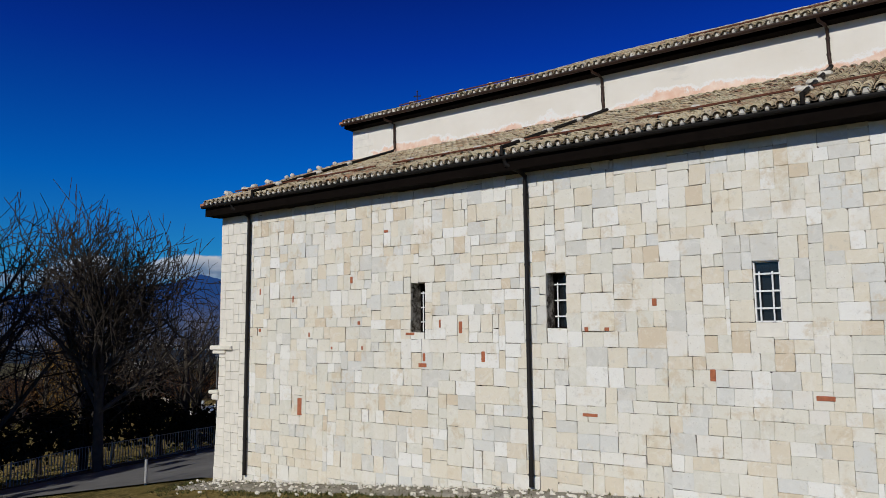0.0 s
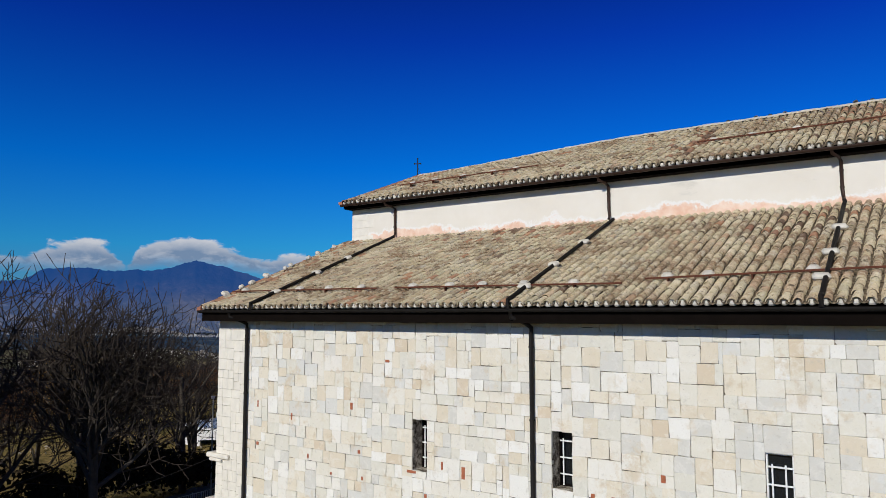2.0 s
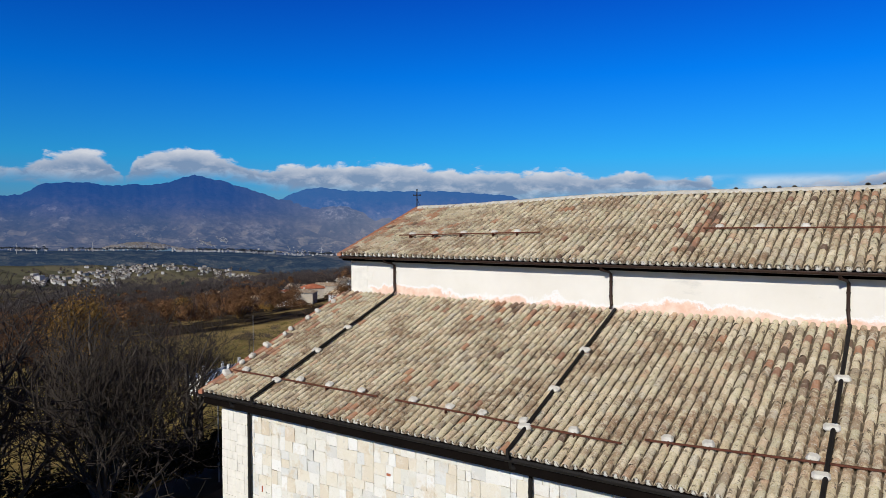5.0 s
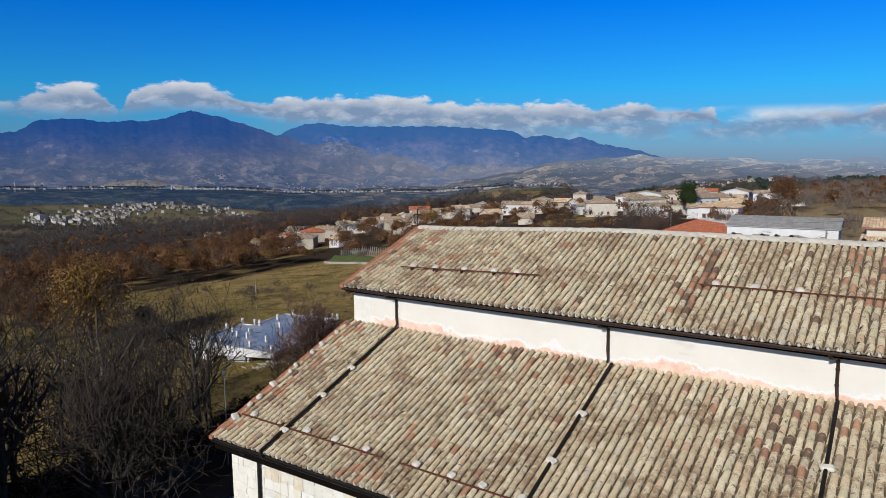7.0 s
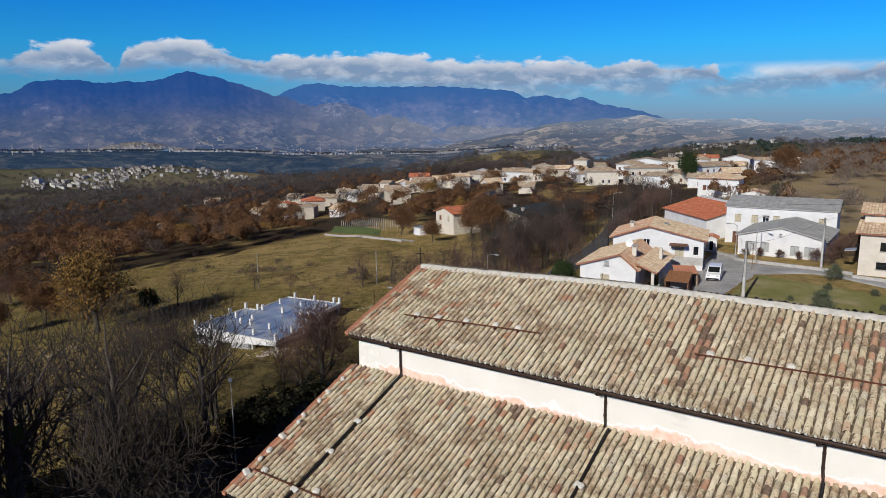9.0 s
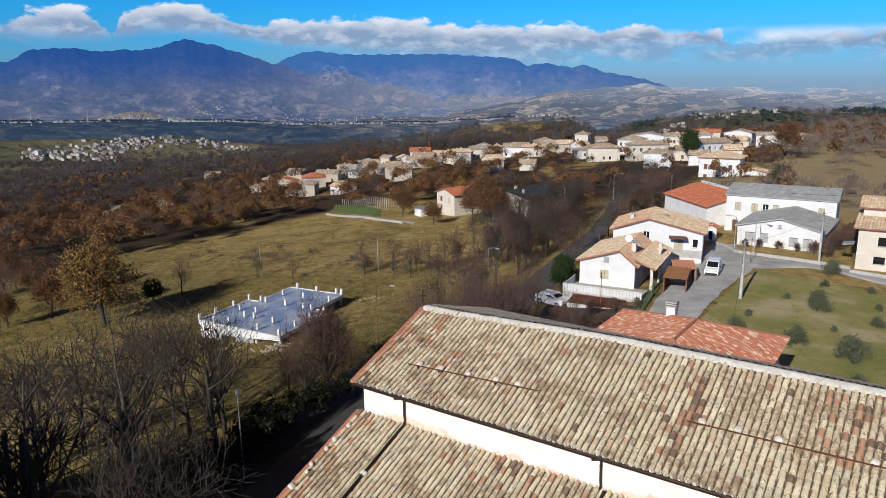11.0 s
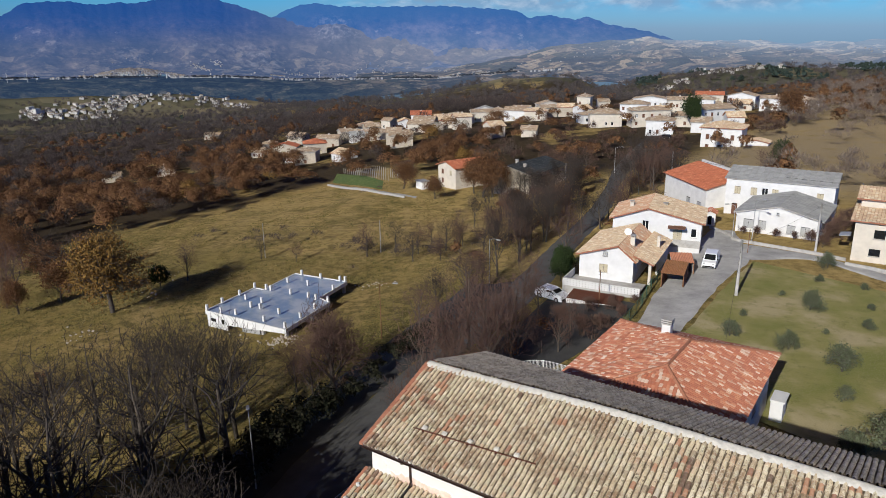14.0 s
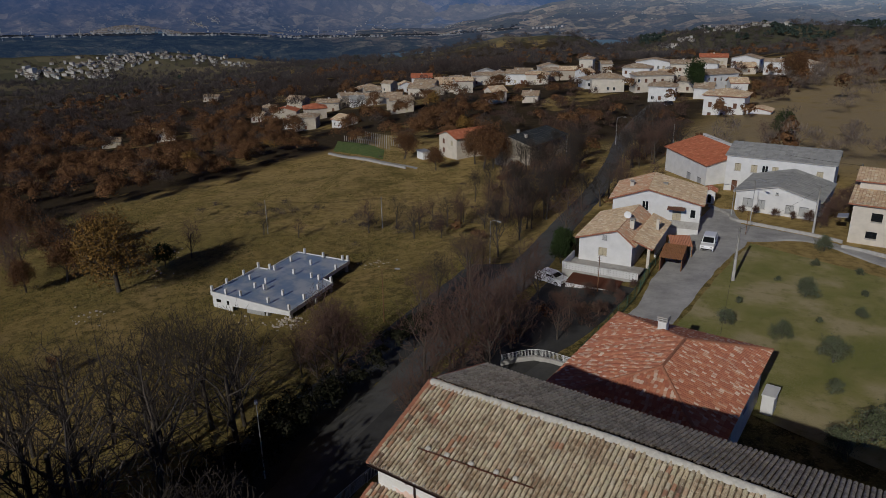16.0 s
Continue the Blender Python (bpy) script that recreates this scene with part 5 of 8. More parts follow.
# ---- houses ----
def plane_tiles(poly, tw, tl, mat, parent, seed=1, arch=0.05):
    """Courses of tiles on a roof plane; poly starts with the two eaves corners."""
    g = np.random.RandomState(seed)
    P = [Vector(p) for p in poly]
    ex = (P[1] - P[0]).normalized()
    nz = ex.cross(P[2] - P[1]).normalized()
    if nz.z < 0:
        nz = -nz
    up = P[2] - P[1]
    ey = (up - ex * up.dot(ex)).normalized()
    flat = np.array([((p - P[0]).dot(ex), (p - P[0]).dot(ey)) for p in P])
    W0, W1, H = flat[:, 0].min(), flat[:, 0].max(), flat[:, 1].max()
    V, F = [], []
    n = len(flat)
    for j in range(int(H / tl) + 1):
        y = j * tl
        # the width of the plane at this course
        xs = []
        ym = min(y + tl * 0.5, H - 1e-3)
        for k in range(n):
            (x0, y0), (x1, y1) = flat[k], flat[(k + 1) % n]
            if (y0 - ym) * (y1 - ym) < 0:
                xs.append(x0 + (x1 - x0) * (ym - y0) / (y1 - y0))
        if len(xs) < 2:
            continue
        a, b = min(xs), max(xs)
        cols = max(1, int((b - a) / tw))
        w = (b - a) / cols
        for i in range(cols):
            x = a + i * w
            h = 0.03 + g.uniform(0, 0.02)
            k = len(V)
            for yy, hh in ((y - 0.03, h + 0.02), (min(y + tl, H), h - 0.015)):
                for f, up in ((0.02, 0), (0.3, arch), (0.7, arch), (0.98, 0)):
                    V.append(tuple(P[0] + ex * (x + f * w) + ey * (yy + g.normal(0, 0.008)) + nz * (hh + up)))
            F += [(k, k + 1, k + 5, k + 4), (k + 1, k + 2, k + 6, k + 5), (k + 2, k + 3, k + 7, k + 6), (k + 3, k + 2, k + 1, k)]
    if V:
        tagged(soup("roof_tiles", V, F, mat, parent), kind="stuff")


def plate(poly, thick, name, mat, parent, label=""):
    """A roof plane as a slab."""
    P = [Vector(p) for p in poly]
    nz = (P[1] - P[0]).cross(P[2] - P[1]).normalized()
    if nz.z < 0:
        nz = -nz
    n = len(P)
    v = [tuple(p) for p in P] + [tuple(p - nz * thick) for p in P]
    return Geo().add(v, [tuple(range(n)), tuple(range(n, 2 * n))[::-1]] + [(i, i + n, (i + 1) % n + n, (i + 1) % n) for i in range(n)]).make(name, mat, parent, label)


def window_at(house, side, w, d, x, z, ww, wh, look_, proud=0.0):
    """A window or door in its opening; side: f, r, b or l."""
    m = {"f": pose(0, 0, 0), "r": pose(w, 0, 0, 0, 0, 90), "b": pose(w, d, 0, 0, 0, 180), "l": pose(0, d, 0, 0, 0, -90)}[side] @ pose(0, proud, 0)
    pane_mat = {"glass": DARK_GLASS, "shutter": SHUTTER, "brown": SHUTTER_BROWN, "open": DARK_GLASS, "grey": GALV, "white": WHITE_PAINT}[look_]
    deep = 0.22 if look_ in ("glass", "open") else 0.10
    if look_ == "open":
        win = Geo().box(x - 0.08, x + ww + 0.08, -0.05, 0.1, z - 0.09, z - 0.005, m, 0.01).make("window", CONCRETE, house)
        # a dark sheet stands in for the unlit room behind the bare opening
        Geo().box(x, x + ww, 0.27, 0.29, z, z + wh, m).make("pane", pane_mat, win)
        return
    g = Geo()
    for a, b, c, e in ((x, x + 0.07, z, z + wh), (x + ww - 0.07, x + ww, z, z + wh), (x + 0.07, x + ww - 0.07, z, z + 0.07), (x + 0.07, x + ww - 0.07, z + wh - 0.07, z + wh)):
        g.box(a, b, deep - 0.05, deep + 0.03, c, e, m)
    if look_ == "glass" and ww > 0.6:
        g.box(x + ww / 2 - 0.035, x + ww / 2 + 0.035, deep - 0.045, deep + 0.03, z + 0.07, z + wh - 0.07, m)
    win = g.make("window" if z > 0.4 else "door", WHITE_PAINT if look_ == "glass" else pane_mat, house)
    if look_ in ("shutter", "brown", "grey"):
        s = Geo()
        half = (ww - 0.14) / 2
        rows = int((wh - 0.16) / 0.085)
        for q in (0, 1):
            xa, xb, o = x + 0.08 + q * half, x + 0.06 + (q + 1) * half, len(s.v)
            for k in range(rows * 2 + 1):
                yy = deep - (0.03 if k % 2 else 0.0)
                s.v += [tuple(m @ Vector((xa, yy, z + 0.08 + k * 0.0425))), tuple(m @ Vector((xb, yy, z + 0.08 + k * 0.0425)))]
                if k:
                    s.f.append((o + 2 * k - 2, o + 2 * k - 1, o + 2 * k + 1, o + 2 * k))
        s.make("shutter", pane_mat, win)
    Geo().box(x + 0.07, x + ww - 0.07, deep + 0.005, deep + 0.02, z + 0.07, z + wh - 0.07, m).make("pane", DARK_GLASS, win)
    if z > 0.4:
        Geo().box(x - 0.08, x + ww + 0.08, -0.06, 0.09, z - 0.07, z - 0.004, m, 0.01).make("sill", CONCRETE, win)


def house(label, x, y, z, rot, w, d, h, rise, ridge, wall, roof, windows=(), peak=0.5, over=0.45, tile=(0.45, 0.5), name="house", group="", chimneys=(), foot=1.6, seed=1):
    """A house with real openings; origin at the front left corner. ridge: y (gable to the front), x (eaves to the front), hip, or the two ends of a hipped ridge."""
    ho = thing(name, pose(x, y, z, 0, 0, rot), label, "house", group)
    t = 0.3
    for side, m, L in (("f", pose(0, 0, 0), w), ("r", pose(w, t, 0, 0, 0, 90), d - 2 * t), ("b", pose(w, d, 0, 0, 0, 180), w), ("l", pose(0, d - t, 0, 0, 0, -90), d - 2 * t)):
        off = 0 if side in "fb" else t
        holes = [(a - off, a - off + ww, b + foot, b + wh + foot) for s, a, b, ww, wh, _ in windows if s == side and b + wh < h]
        Geo().panel(L, h + foot, t, holes, m @ pose(0, 0, -foot)).weld().make("wall", wall, ho)
    for s, a, b, ww, wh, kind in windows:
        window_at(ho, s, w, d, a, b, ww, wh, kind, -0.2 if b + wh >= h else 0.0)
    o = over
    if ridge == "y":
        k = peak * w
        for q in (0, d - t):
            Geo().prism([(0.0, h), (w, h), (k, h + rise)], q, q + t).make("gable", wall, ho)
        zl, zr = h - o * rise / k, h - o * rise / (w - k)
        planes = [[(-o, -o, zl), (-o, d + o, zl), (k, d + o, h + rise), (k, -o, h + rise)], [(w + o, -o, zr), (w + o, d + o, zr), (k, d + o, h + rise), (k, -o, h + rise)]]
    elif ridge == "x":
        k = peak * d
        side = Matrix(((0, 1, 0, 0), (1, 0, 0, 0), (0, 0, 1, 0), (0, 0, 0, 1)))
        for q in (0, w - t):
            Geo().prism([(0.0, h), (d, h), (k, h + rise)], q, q + t, side).make("gable", wall, ho)
        zl, zr = h - o * rise / k, h - o * rise / max(0.3, d - k)
        planes = [[(-o, -o, zl), (w + o, -o, zl), (w + o, k, h + rise), (-o, k, h + rise)], [(-o, d + o, zr), (w + o, d + o, zr), (w + o, k, h + rise), (-o, k, h + rise)]]
    else:
        zl = h
        if isinstance(ridge, tuple):
            a, b = (*ridge[0], h + rise), (*ridge[1], h + rise)
            planes = [[(-o, -o, zl), (w + o, -o, zl), a], [(w + o, -o, zl), (w + o, d + o, zl), b, a], [(w + o, d + o, zl), (-o, d + o, zl), b], [(-o, d + o, zl), (-o, -o, zl), a, b]]
        elif w < d:
            k = w / 2 + o
            a, b = (w / 2, -o + k, h + rise), (w / 2, d + o - k, h + rise)
            planes = [[(-o, -o, zl), (w + o, -o, zl), a], [(w + o, -o, zl), (w + o, d + o, zl), b, a], [(w + o, d + o, zl), (-o, d + o, zl), b], [(-o, d + o, zl), (-o, -o, zl), a, b]]
        else:
            k = d / 2 + o
            a, b = (-o + k, d / 2, h + rise), (w + o - k, d / 2, h + rise)
            planes = [[(-o, -o, zl), (w + o, -o, zl), b, a], [(w + o, -o, zl), (w + o, d + o, zl), b], [(w + o, d + o, zl), (-o, d + o, zl), a, b], [(-o, d + o, zl), (-o, -o, zl), a]]
    for i, p in enumerate(planes):
        p = [(a, b, c + 0.16) for a, b, c in p]
        tiles = roof[i] if isinstance(roof, tuple) else roof
        ro = plate(p, 0.15, "roof", TERRACOTTA if tiles in (ROOF_TAN, ROOF_RED, ROOF_ORANGE, ROOF_MIXED) else CONCRETE, ho)
        plane_tiles(p, tile[0], tile[1], tiles, ro, seed + i, 0.05 if tiles is not ROOF_SLATE else 0.01)
    for cx, cy, cz, ch in chimneys:
        st = Geo().box(cx - 0.28, cx + 0.28, cy - 0.28, cy + 0.28, cz - 0.4, cz + ch, None, 0.02).make("chimney", CREAM, ho)
        Geo().box(cx - 0.36, cx + 0.36, cy - 0.36, cy + 0.36, cz + ch + 0.18, cz + ch + 0.25, None, 0.01).make("cap", CONCRETE, st)
        for sx in (-1, 1):
            for sy in (-1, 1):
                Geo().box(cx + sx * 0.24 - 0.05, cx + sx * 0.24 + 0.05, cy + sy * 0.24 - 0.05, cy + sy * 0.24 + 0.05, cz + ch, cz + ch + 0.18).make("cap_post", CREAM, st)
    return ho


def corrugated(w, y0, z0, y1, z1):
    g = Geo()
    n = int(w / 0.1)
    for i in range(n + 1):
        b = 0.055 if i % 2 else 0.0
        g.v += [(i * 0.1, y0, z0 + b), (i * 0.1, y1, z1 + b)]
        if i:
            g.f.append((2 * i - 2, 2 * i, 2 * i + 1, 2 * i - 1))
    return g


# the white bungalow with the porch and terrace
hb = house("white bungalow under a sun-bleached tile roof", -37.0, 82.0, -0.4, 8, 6.9, 11.5, 3.0, 1.55, "y", WHITEWASH, (ROOF_TAN, ROOF_MIXED),
           [("f", 2.6, 0.9, 1.1, 1.1, "shutter"), ("f", 3.05, 3.15, 0.55, 0.6, "grey"), ("r", 2.0, 0.1, 1.0, 2.1, "glass"), ("r", 5.0, 1.0, 1.1, 1.2, "glass")], 0.72, 0.45, (0.3, 0.38), chimneys=[(6.0, 3.2, 4.4, 0.7)], seed=3)
pr = plate([(9.5, -0.45, 2.75), (9.5, 11.9, 2.75), (6.9, 11.9, 3.75), (6.9, -0.45, 3.75)], 0.15, "porch_roof", TERRACOTTA, hb)
plane_tiles([(9.5, -0.45, 2.75), (9.5, 11.9, 2.75), (6.9, 11.9, 3.75), (6.9, -0.45, 3.75)], 0.3, 0.38, ROOF_TAN, pr, 8)
Geo().box(8.75, 9.1, 0.0, 0.35, 0, 2.75, None, 0.02).make("pillar", CREAM, hb)
Geo().box(8.75, 9.05, 5.0, 11.5, -1.2, 2.6).make("porch_wall", WHITEWASH, hb)
Geo().box(8.4, 8.8, 6.5, 6.9, 2.9, 4.6, None, 0.02).make("chimney", CREAM, hb)
dish = Geo()
for k in range(12):
    a, b = 2 * math.pi * k / 12, 2 * math.pi * (k + 1) / 12
    dish.add([(0, 0.14, 0), (0.5 * math.cos(a), 0, 0.5 * math.sin(a)), (0.5 * math.cos(b), 0, 0.5 * math.sin(b))], [(0, 1, 2)], Matrix.Translation((4.9, 5.0, 5.2)))
dish.tube([(4.9, 5.1, 4.2), (4.9, 5.1, 5.2)], 0.03, 6).make("satellite_dish", WHITE_PAINT, hb, "white satellite dish")
tr = thing("terrace", pose(-37.3, 77.8, -0.45, 0, 0, 7), "raised terrace with a parapet of perforated white blocks", "terrace")
Geo().box(0, 9.6, 0.2, 4.6, -0.2, 0.0).make("floor", CONCRETE, tr)
Geo().box(0, 9.6, 0.0, 0.25, -2.0, 0.0).box(0, 0.25, 0.25, 4.6, -2.0, 0.0).box(9.35, 9.6, 0.25, 4.6, -2.0, 0.0).make("retaining_wall", CONCRETE, tr)
pa = Geo()
for i in range(24):
    for j in range(3):
        x0, z0 = i * 0.4, j * 0.3
        pa.panel(0.395, 0.295, 0.12, [(0.14, 0.26, 0.07, 0.23)], pose(x0, 0.03, z0))
pa.weld().make("parapet", WHITEWASH, tr, "perforated white block parapet")
Geo().box(0, 9.6, 0.0, 0.2, 0.9, 0.97, None, 0.01).make("coping", CONCRETE, tr)
Geo().box(0.0, 0.14, 0.2, 4.6, 0.0, 0.9, None, 0.01).make("parapet", WHITEWASH, tr)

# the two-storey white house behind it
ha = house("two-storey white house under a sun-bleached tile roof", -39.2, 98.2, -0.9, 14, 12.4, 9.5, 4.5, 1.7, "y", WHITEWASH, (ROOF_MIXED, ROOF_TAN),
           [("f", 4.2, 2.9, 0.95, 1.5, "glass"), ("f", 8.6, 1.9, 1.2, 2.1, "shutter"), ("f", 11.0, 2.4, 0.8, 1.3, "white"), ("r", 3.0, 2.2, 1.1, 1.4, "shutter")], 0.40, 0.5, (0.34, 0.42), chimneys=[(2.2, 4.0, 5.2, 0.9), (7.0, 4.5, 5.4, 0.6)], seed=13)
Geo().box(7.9, 10.3, -1.1, 0.0, 4.05, 4.15, pose(0, 0, 0, 8, 0, 0)).make("awning", SHUTTER_BROWN, ha, "brown sloping awning")
Geo().box(6.6, 12.4, -2.2, 0.0, 1.45, 1.7).box(6.6, 12.4, -2.2, -2.1, 1.7, 2.5).make("balcony", CONCRETE, ha, "grey concrete balcony")
Geo().box(6.6, 12.4, -2.15, -2.0, -0.8, 1.45).make("lower_wall", WHITEWASH, ha)
for x, y, turn, wide, deep, mt, label in ((-27.1, 88.5, 25, 2.9, 2.9, ROOF_RED, "low lean-to shed under red sheets"), (-26.9, 83.6, 10, 2.9, 4.2, RUST_SHEET, "low lean-to shed under rusty corrugated sheets")):
    sh = thing("lean_to", pose(x, y, -0.3, 0, 0, turn), label, "shed")
    for q in (0.1, wide - 0.22):
        Geo().box(q, q + 0.12, 0.08, 0.2, -0.8, 1.66).make("post", WOODPOLE, sh)
    for q in (0.1, wide - 0.25):
        Geo().prism([(0.25, -0.8), (deep - 0.1, -0.8), (deep - 0.1, 2.0), (0.25, 1.62)], q, q + 0.15, Matrix(((0, 1, 0, 0), (1, 0, 0, 0), (0, 0, 1, 0), (0, 0, 0, 1)))).make("side_wall", RUST if mt is RUST_SHEET else CONCRETE, sh)
    Geo().box(0.25, wide - 0.25, deep - 0.25, deep - 0.1, -0.8, 2.0).make("back_wall", CONCRETE, sh)
    corrugated(wide, -0.15, 1.68, deep + 0.1, 2.12).make("roof", mt, sh)
bd = thing("garden_shed", pose(-35.3, 74.8, -2.35, 0, 0, 6), "low tumbledown shed under rusty sheets", "shed")
Geo().panel(6.2, 1.5, 0.2, [(4.6, 5.5, 0.0, 1.3)]).box(0, 0.2, 0.2, 2.4, 0, 1.6).box(6.0, 6.2, 0.2, 2.4, 0, 1.6).make("wall", WHITEWASH, bd)
corrugated(6.4, -0.2, 1.52, 2.6, 1.85).make("roof", RUST, bd)

# the long white building and the low white one before it
house("long two-storey white building under grey fibre-cement sheets", -30.5, 126.6, -0.8, 3, 16.6, 8.0, 6.4, 1.2, "x", WHITEWASH, ROOF_GREY,
           [("f", 1.4, 3.9, 1.0, 1.3, "shutter"), ("f", 4.0, 3.9, 1.0, 1.3, "shutter"), ("f", 5.7, 3.9, 1.0, 1.3, "glass"), ("f", 7.3, 3.9, 1.0, 1.3, "shutter"), ("f", 14.0, 3.9, 1.0, 1.3, "shutter"), ("f", 1.2, 0.1, 0.9, 2.1, "brown")],
           0.75, 0.3, (0.9, 1.2), seed=23)
house("low white house under a stained grey sheet roof", -25.6, 114.4, -0.2, 0, 11.9, 12.2, 3.05, 1.5, "y", WHITEWASH, ROOF_GREY,
           [("f", 1.1, 0.8, 1.5, 1.4, "grey"), ("f", 3.3, 0.8, 1.1, 1.4, "grey"), ("f", 7.3, 0.6, 1.2, 1.4, "grey"), ("f", 9.2, 0.6, 1.3, 1.4, "grey"), ("f", 5.7, 3.3, 0.4, 0.4, "grey")], 0.5, 0.4, (0.9, 1.2), seed=29)
tw = house("unfinished cream two-storey house with bare window openings", -8.8, 106.2, 0.0, 2, 9.5, 9.0, 5.6, 0.9, "x", CREAM, ROOF_TAN,
           [("f", 2.3, 3.4, 1.3, 1.2, "open"), ("f", 2.0, 1.0, 1.3, 1.0, "open"), ("f", 6.0, 3.4, 1.3, 1.2, "open"), ("l", 3.0, 3.3, 1.1, 1.3, "open")], 0.9, 0.6, (0.4, 0.45), seed=31)
house("cream upper storey under clay tiles", -8.9, 111.6, 4.6, 2, 9.6, 6.0, 3.0, 0.9, "x", CREAM, ROOF_TAN, [], 0.6, 0.6, (0.4, 0.45), seed=33)
Geo().box(-1.4, -0.05, 2.0, 4.0, 3.0, 3.1, pose(0, 0, 0, 0, -8, 0)).make("canopy", GALV, tw, "small grey canopy")
house("tiny white garden shed with a red tiled roof", -31.0, 116.6, -0.5, 12, 1.7, 1.8, 2.0, 0.4, "y", WHITEWASH, ROOF_RED, [("f", 0.5, 0.0, 0.7, 1.6, "white")], 0.5, 0.25, (0.3, 0.35), "garden_shed", seed=37)
rs = house("white barn with a broad orange-red tiled roof", -45.6, 140.8, -2.6, -46, 16.2, 7.6, 5.3, 1.9, "x", WHITEWASH, ROOF_ORANGE, [("f", 9.0, 1.0, 1.6, 1.6, "grey"), ("f", 13.0, 1.0, 1.6, 1.6, "grey")], 0.92, 0.4, (0.4, 0.45), seed=41)
Geo().box(-0.2, 16.4, 7.5, 8.0, 6.5, 7.7, None, 0.02).make("parapet", WHITEWASH, rs)
house("cream house with a bright orange tile roof", -112.0, 155.6, -9.4, -21, 8.2, 11.5, 5.4, 1.3, "y", CREAM, ROOF_ORANGE,
           [("f", 1.6, 3.2, 1.0, 1.3, "brown"), ("f", 5.4, 3.2, 1.0, 1.3, "shutter"), ("f", 1.6, 0.8, 1.0, 1.3, "brown"), ("r", 2.5, 3.2, 1.0, 1.3, "shutter"), ("r", 6.5, 3.2, 1.0, 1.3, "shutter")], 0.5, 0.6, (0.45, 0.5), seed=43)
dr = house("dark-roofed house among the trees", -93.0, 153.0, -8.3, -4, 10.5, 17.0, 5.0, 1.5, "y", OCHRE, ROOF_SLATE, [("f", 2.0, 2.6, 1.2, 1.3, "glass"), ("r", 3.0, 2.6, 1.2, 1.3, "glass"), ("r", 8.0, 2.6, 1.2, 1.3, "glass")], 0.4, 0.7, (1.2, 1.6),
           chimneys=[(3.0, 6.0, 6.3, 0.6), (7.0, 3.5, 5.9, 0.7)], seed=47)

# the red hipped roof right behind the church
rh = house("low house under a mottled red hipped tile roof", -21.2, 40.3, 0.0, 1, 12.3, 17.2, 4.9, 2.45, ((7.3, 5.7), (7.4, 10.9)), CREAM, ROOF_RED, [("f", 2.0, 2.6, 1.2, 1.2, "glass"), ("f", 8.0, 2.6, 1.2, 1.2, "glass"), ("r", 6.0, 2.4, 1.2, 1.3, "glass"), ("r", 11.0, 2.4, 1.2, 1.3, "glass")],
           0.5, 0.5, (0.24, 0.33), seed=51)
fore, aft = (7.3, 5.7, 7.52), (7.4, 10.9, 7.52)
for a, b in ((fore, aft), ((-0.5, -0.5, 5.1), fore), ((12.8, -0.5, 5.1), fore), ((-0.5, 17.7, 5.1), aft), ((12.8, 17.7, 5.1), aft)):
    Geo().tube([a, tuple(Vector(a).lerp(Vector(b), 0.5)), b], 0.14, 8).make("ridge_tiles", TERRACOTTA, rh)
ch = Geo().box(4.6, 5.3, 12.9, 13.6, 5.4, 7.5, None, 0.02).make("chimney", WHITEWASH, rh, "white chimney stack")
for k in range(3):
    Geo().box(4.52, 5.38, 12.82, 13.68, 7.53 + k * 0.17, 7.62 + k * 0.17, None, 0.01).make("cowl_slat", CONCRETE, ch)
Geo().box(12.85, 13.8, 15.4, 17.2, 0.0, 2.0, None, 0.03).box(12.8, 13.92, 15.3, 17.3, 2.0, 2.12, None, 0.02).make("annex", WHITEWASH, rh, "small white boxy annex")


# ---- the unfinished concrete building ----
SLAB_Z = -6.3
sb = thing("unfinished_building", pose(0, 0, SLAB_Z), "unfinished building with a wet blue-grey concrete slab and column stubs", "building")
outline = [(-80.5, 56.2), (-82.0, 66.1), (-80.3, 66.4), (-81.8, 74.2), (-72.3, 75.8), (-70.8, 68.4), (-68.4, 68.0), (-66.3, 57.6)]
SLABTOP = Nodes("damp_concrete_slab", 0.32, 0, 0.5)
SLABTOP.base(SLABTOP.mix(SLABTOP.step(SLABTOP.noise(0.35, 5, 0.6), 0.4, 0.65), (0.20, 0.26, 0.34), (0.40, 0.42, 0.44))).bump(SLABTOP.noise(8, 4), 0.2, 0.02)
n8 = len(outline)
Geo().add([(x, y, 0.0) for x, y in outline] + [(x, y, -0.35) for x, y in outline],
          [tuple(range(n8))[::-1], tuple(range(n8, 2 * n8))] + [(i, (i + 1) % n8, (i + 1) % n8 + n8, i + n8) for i in range(n8)]).make("slab", SLABTOP.m, sb)
for i in range(n8):
    a, b = Vector((*outline[i], 0)), Vector((*outline[(i + 1) % n8], 0))
    m = Matrix.Translation(a) @ (b - a).to_track_quat("X", "Z").to_matrix().to_4x4()
    Geo().box(0, (b - a).length, -0.06, 0.10, -0.45, 0.12, m, 0.01).make("edge_beam", WHITEWASH, sb)
a, b = Vector((-80.4, 56.3, 0)), Vector((-66.4, 57.7, 0))
m = Matrix.Translation(a) @ (b - a).to_track_quat("X", "Z").to_matrix().to_4x4()
rr_tilt = (2, -3, 4, 1)
Geo().prism([(0.0, -0.46), (0.0, -3.4), (3.6, -3.4), (3.7, -1.5), (13.9, -0.62), (13.9, -0.46)], 0.0, 0.22, m).make("wall", WHITEWASH, sb, "white wall tapering over an open ground floor")
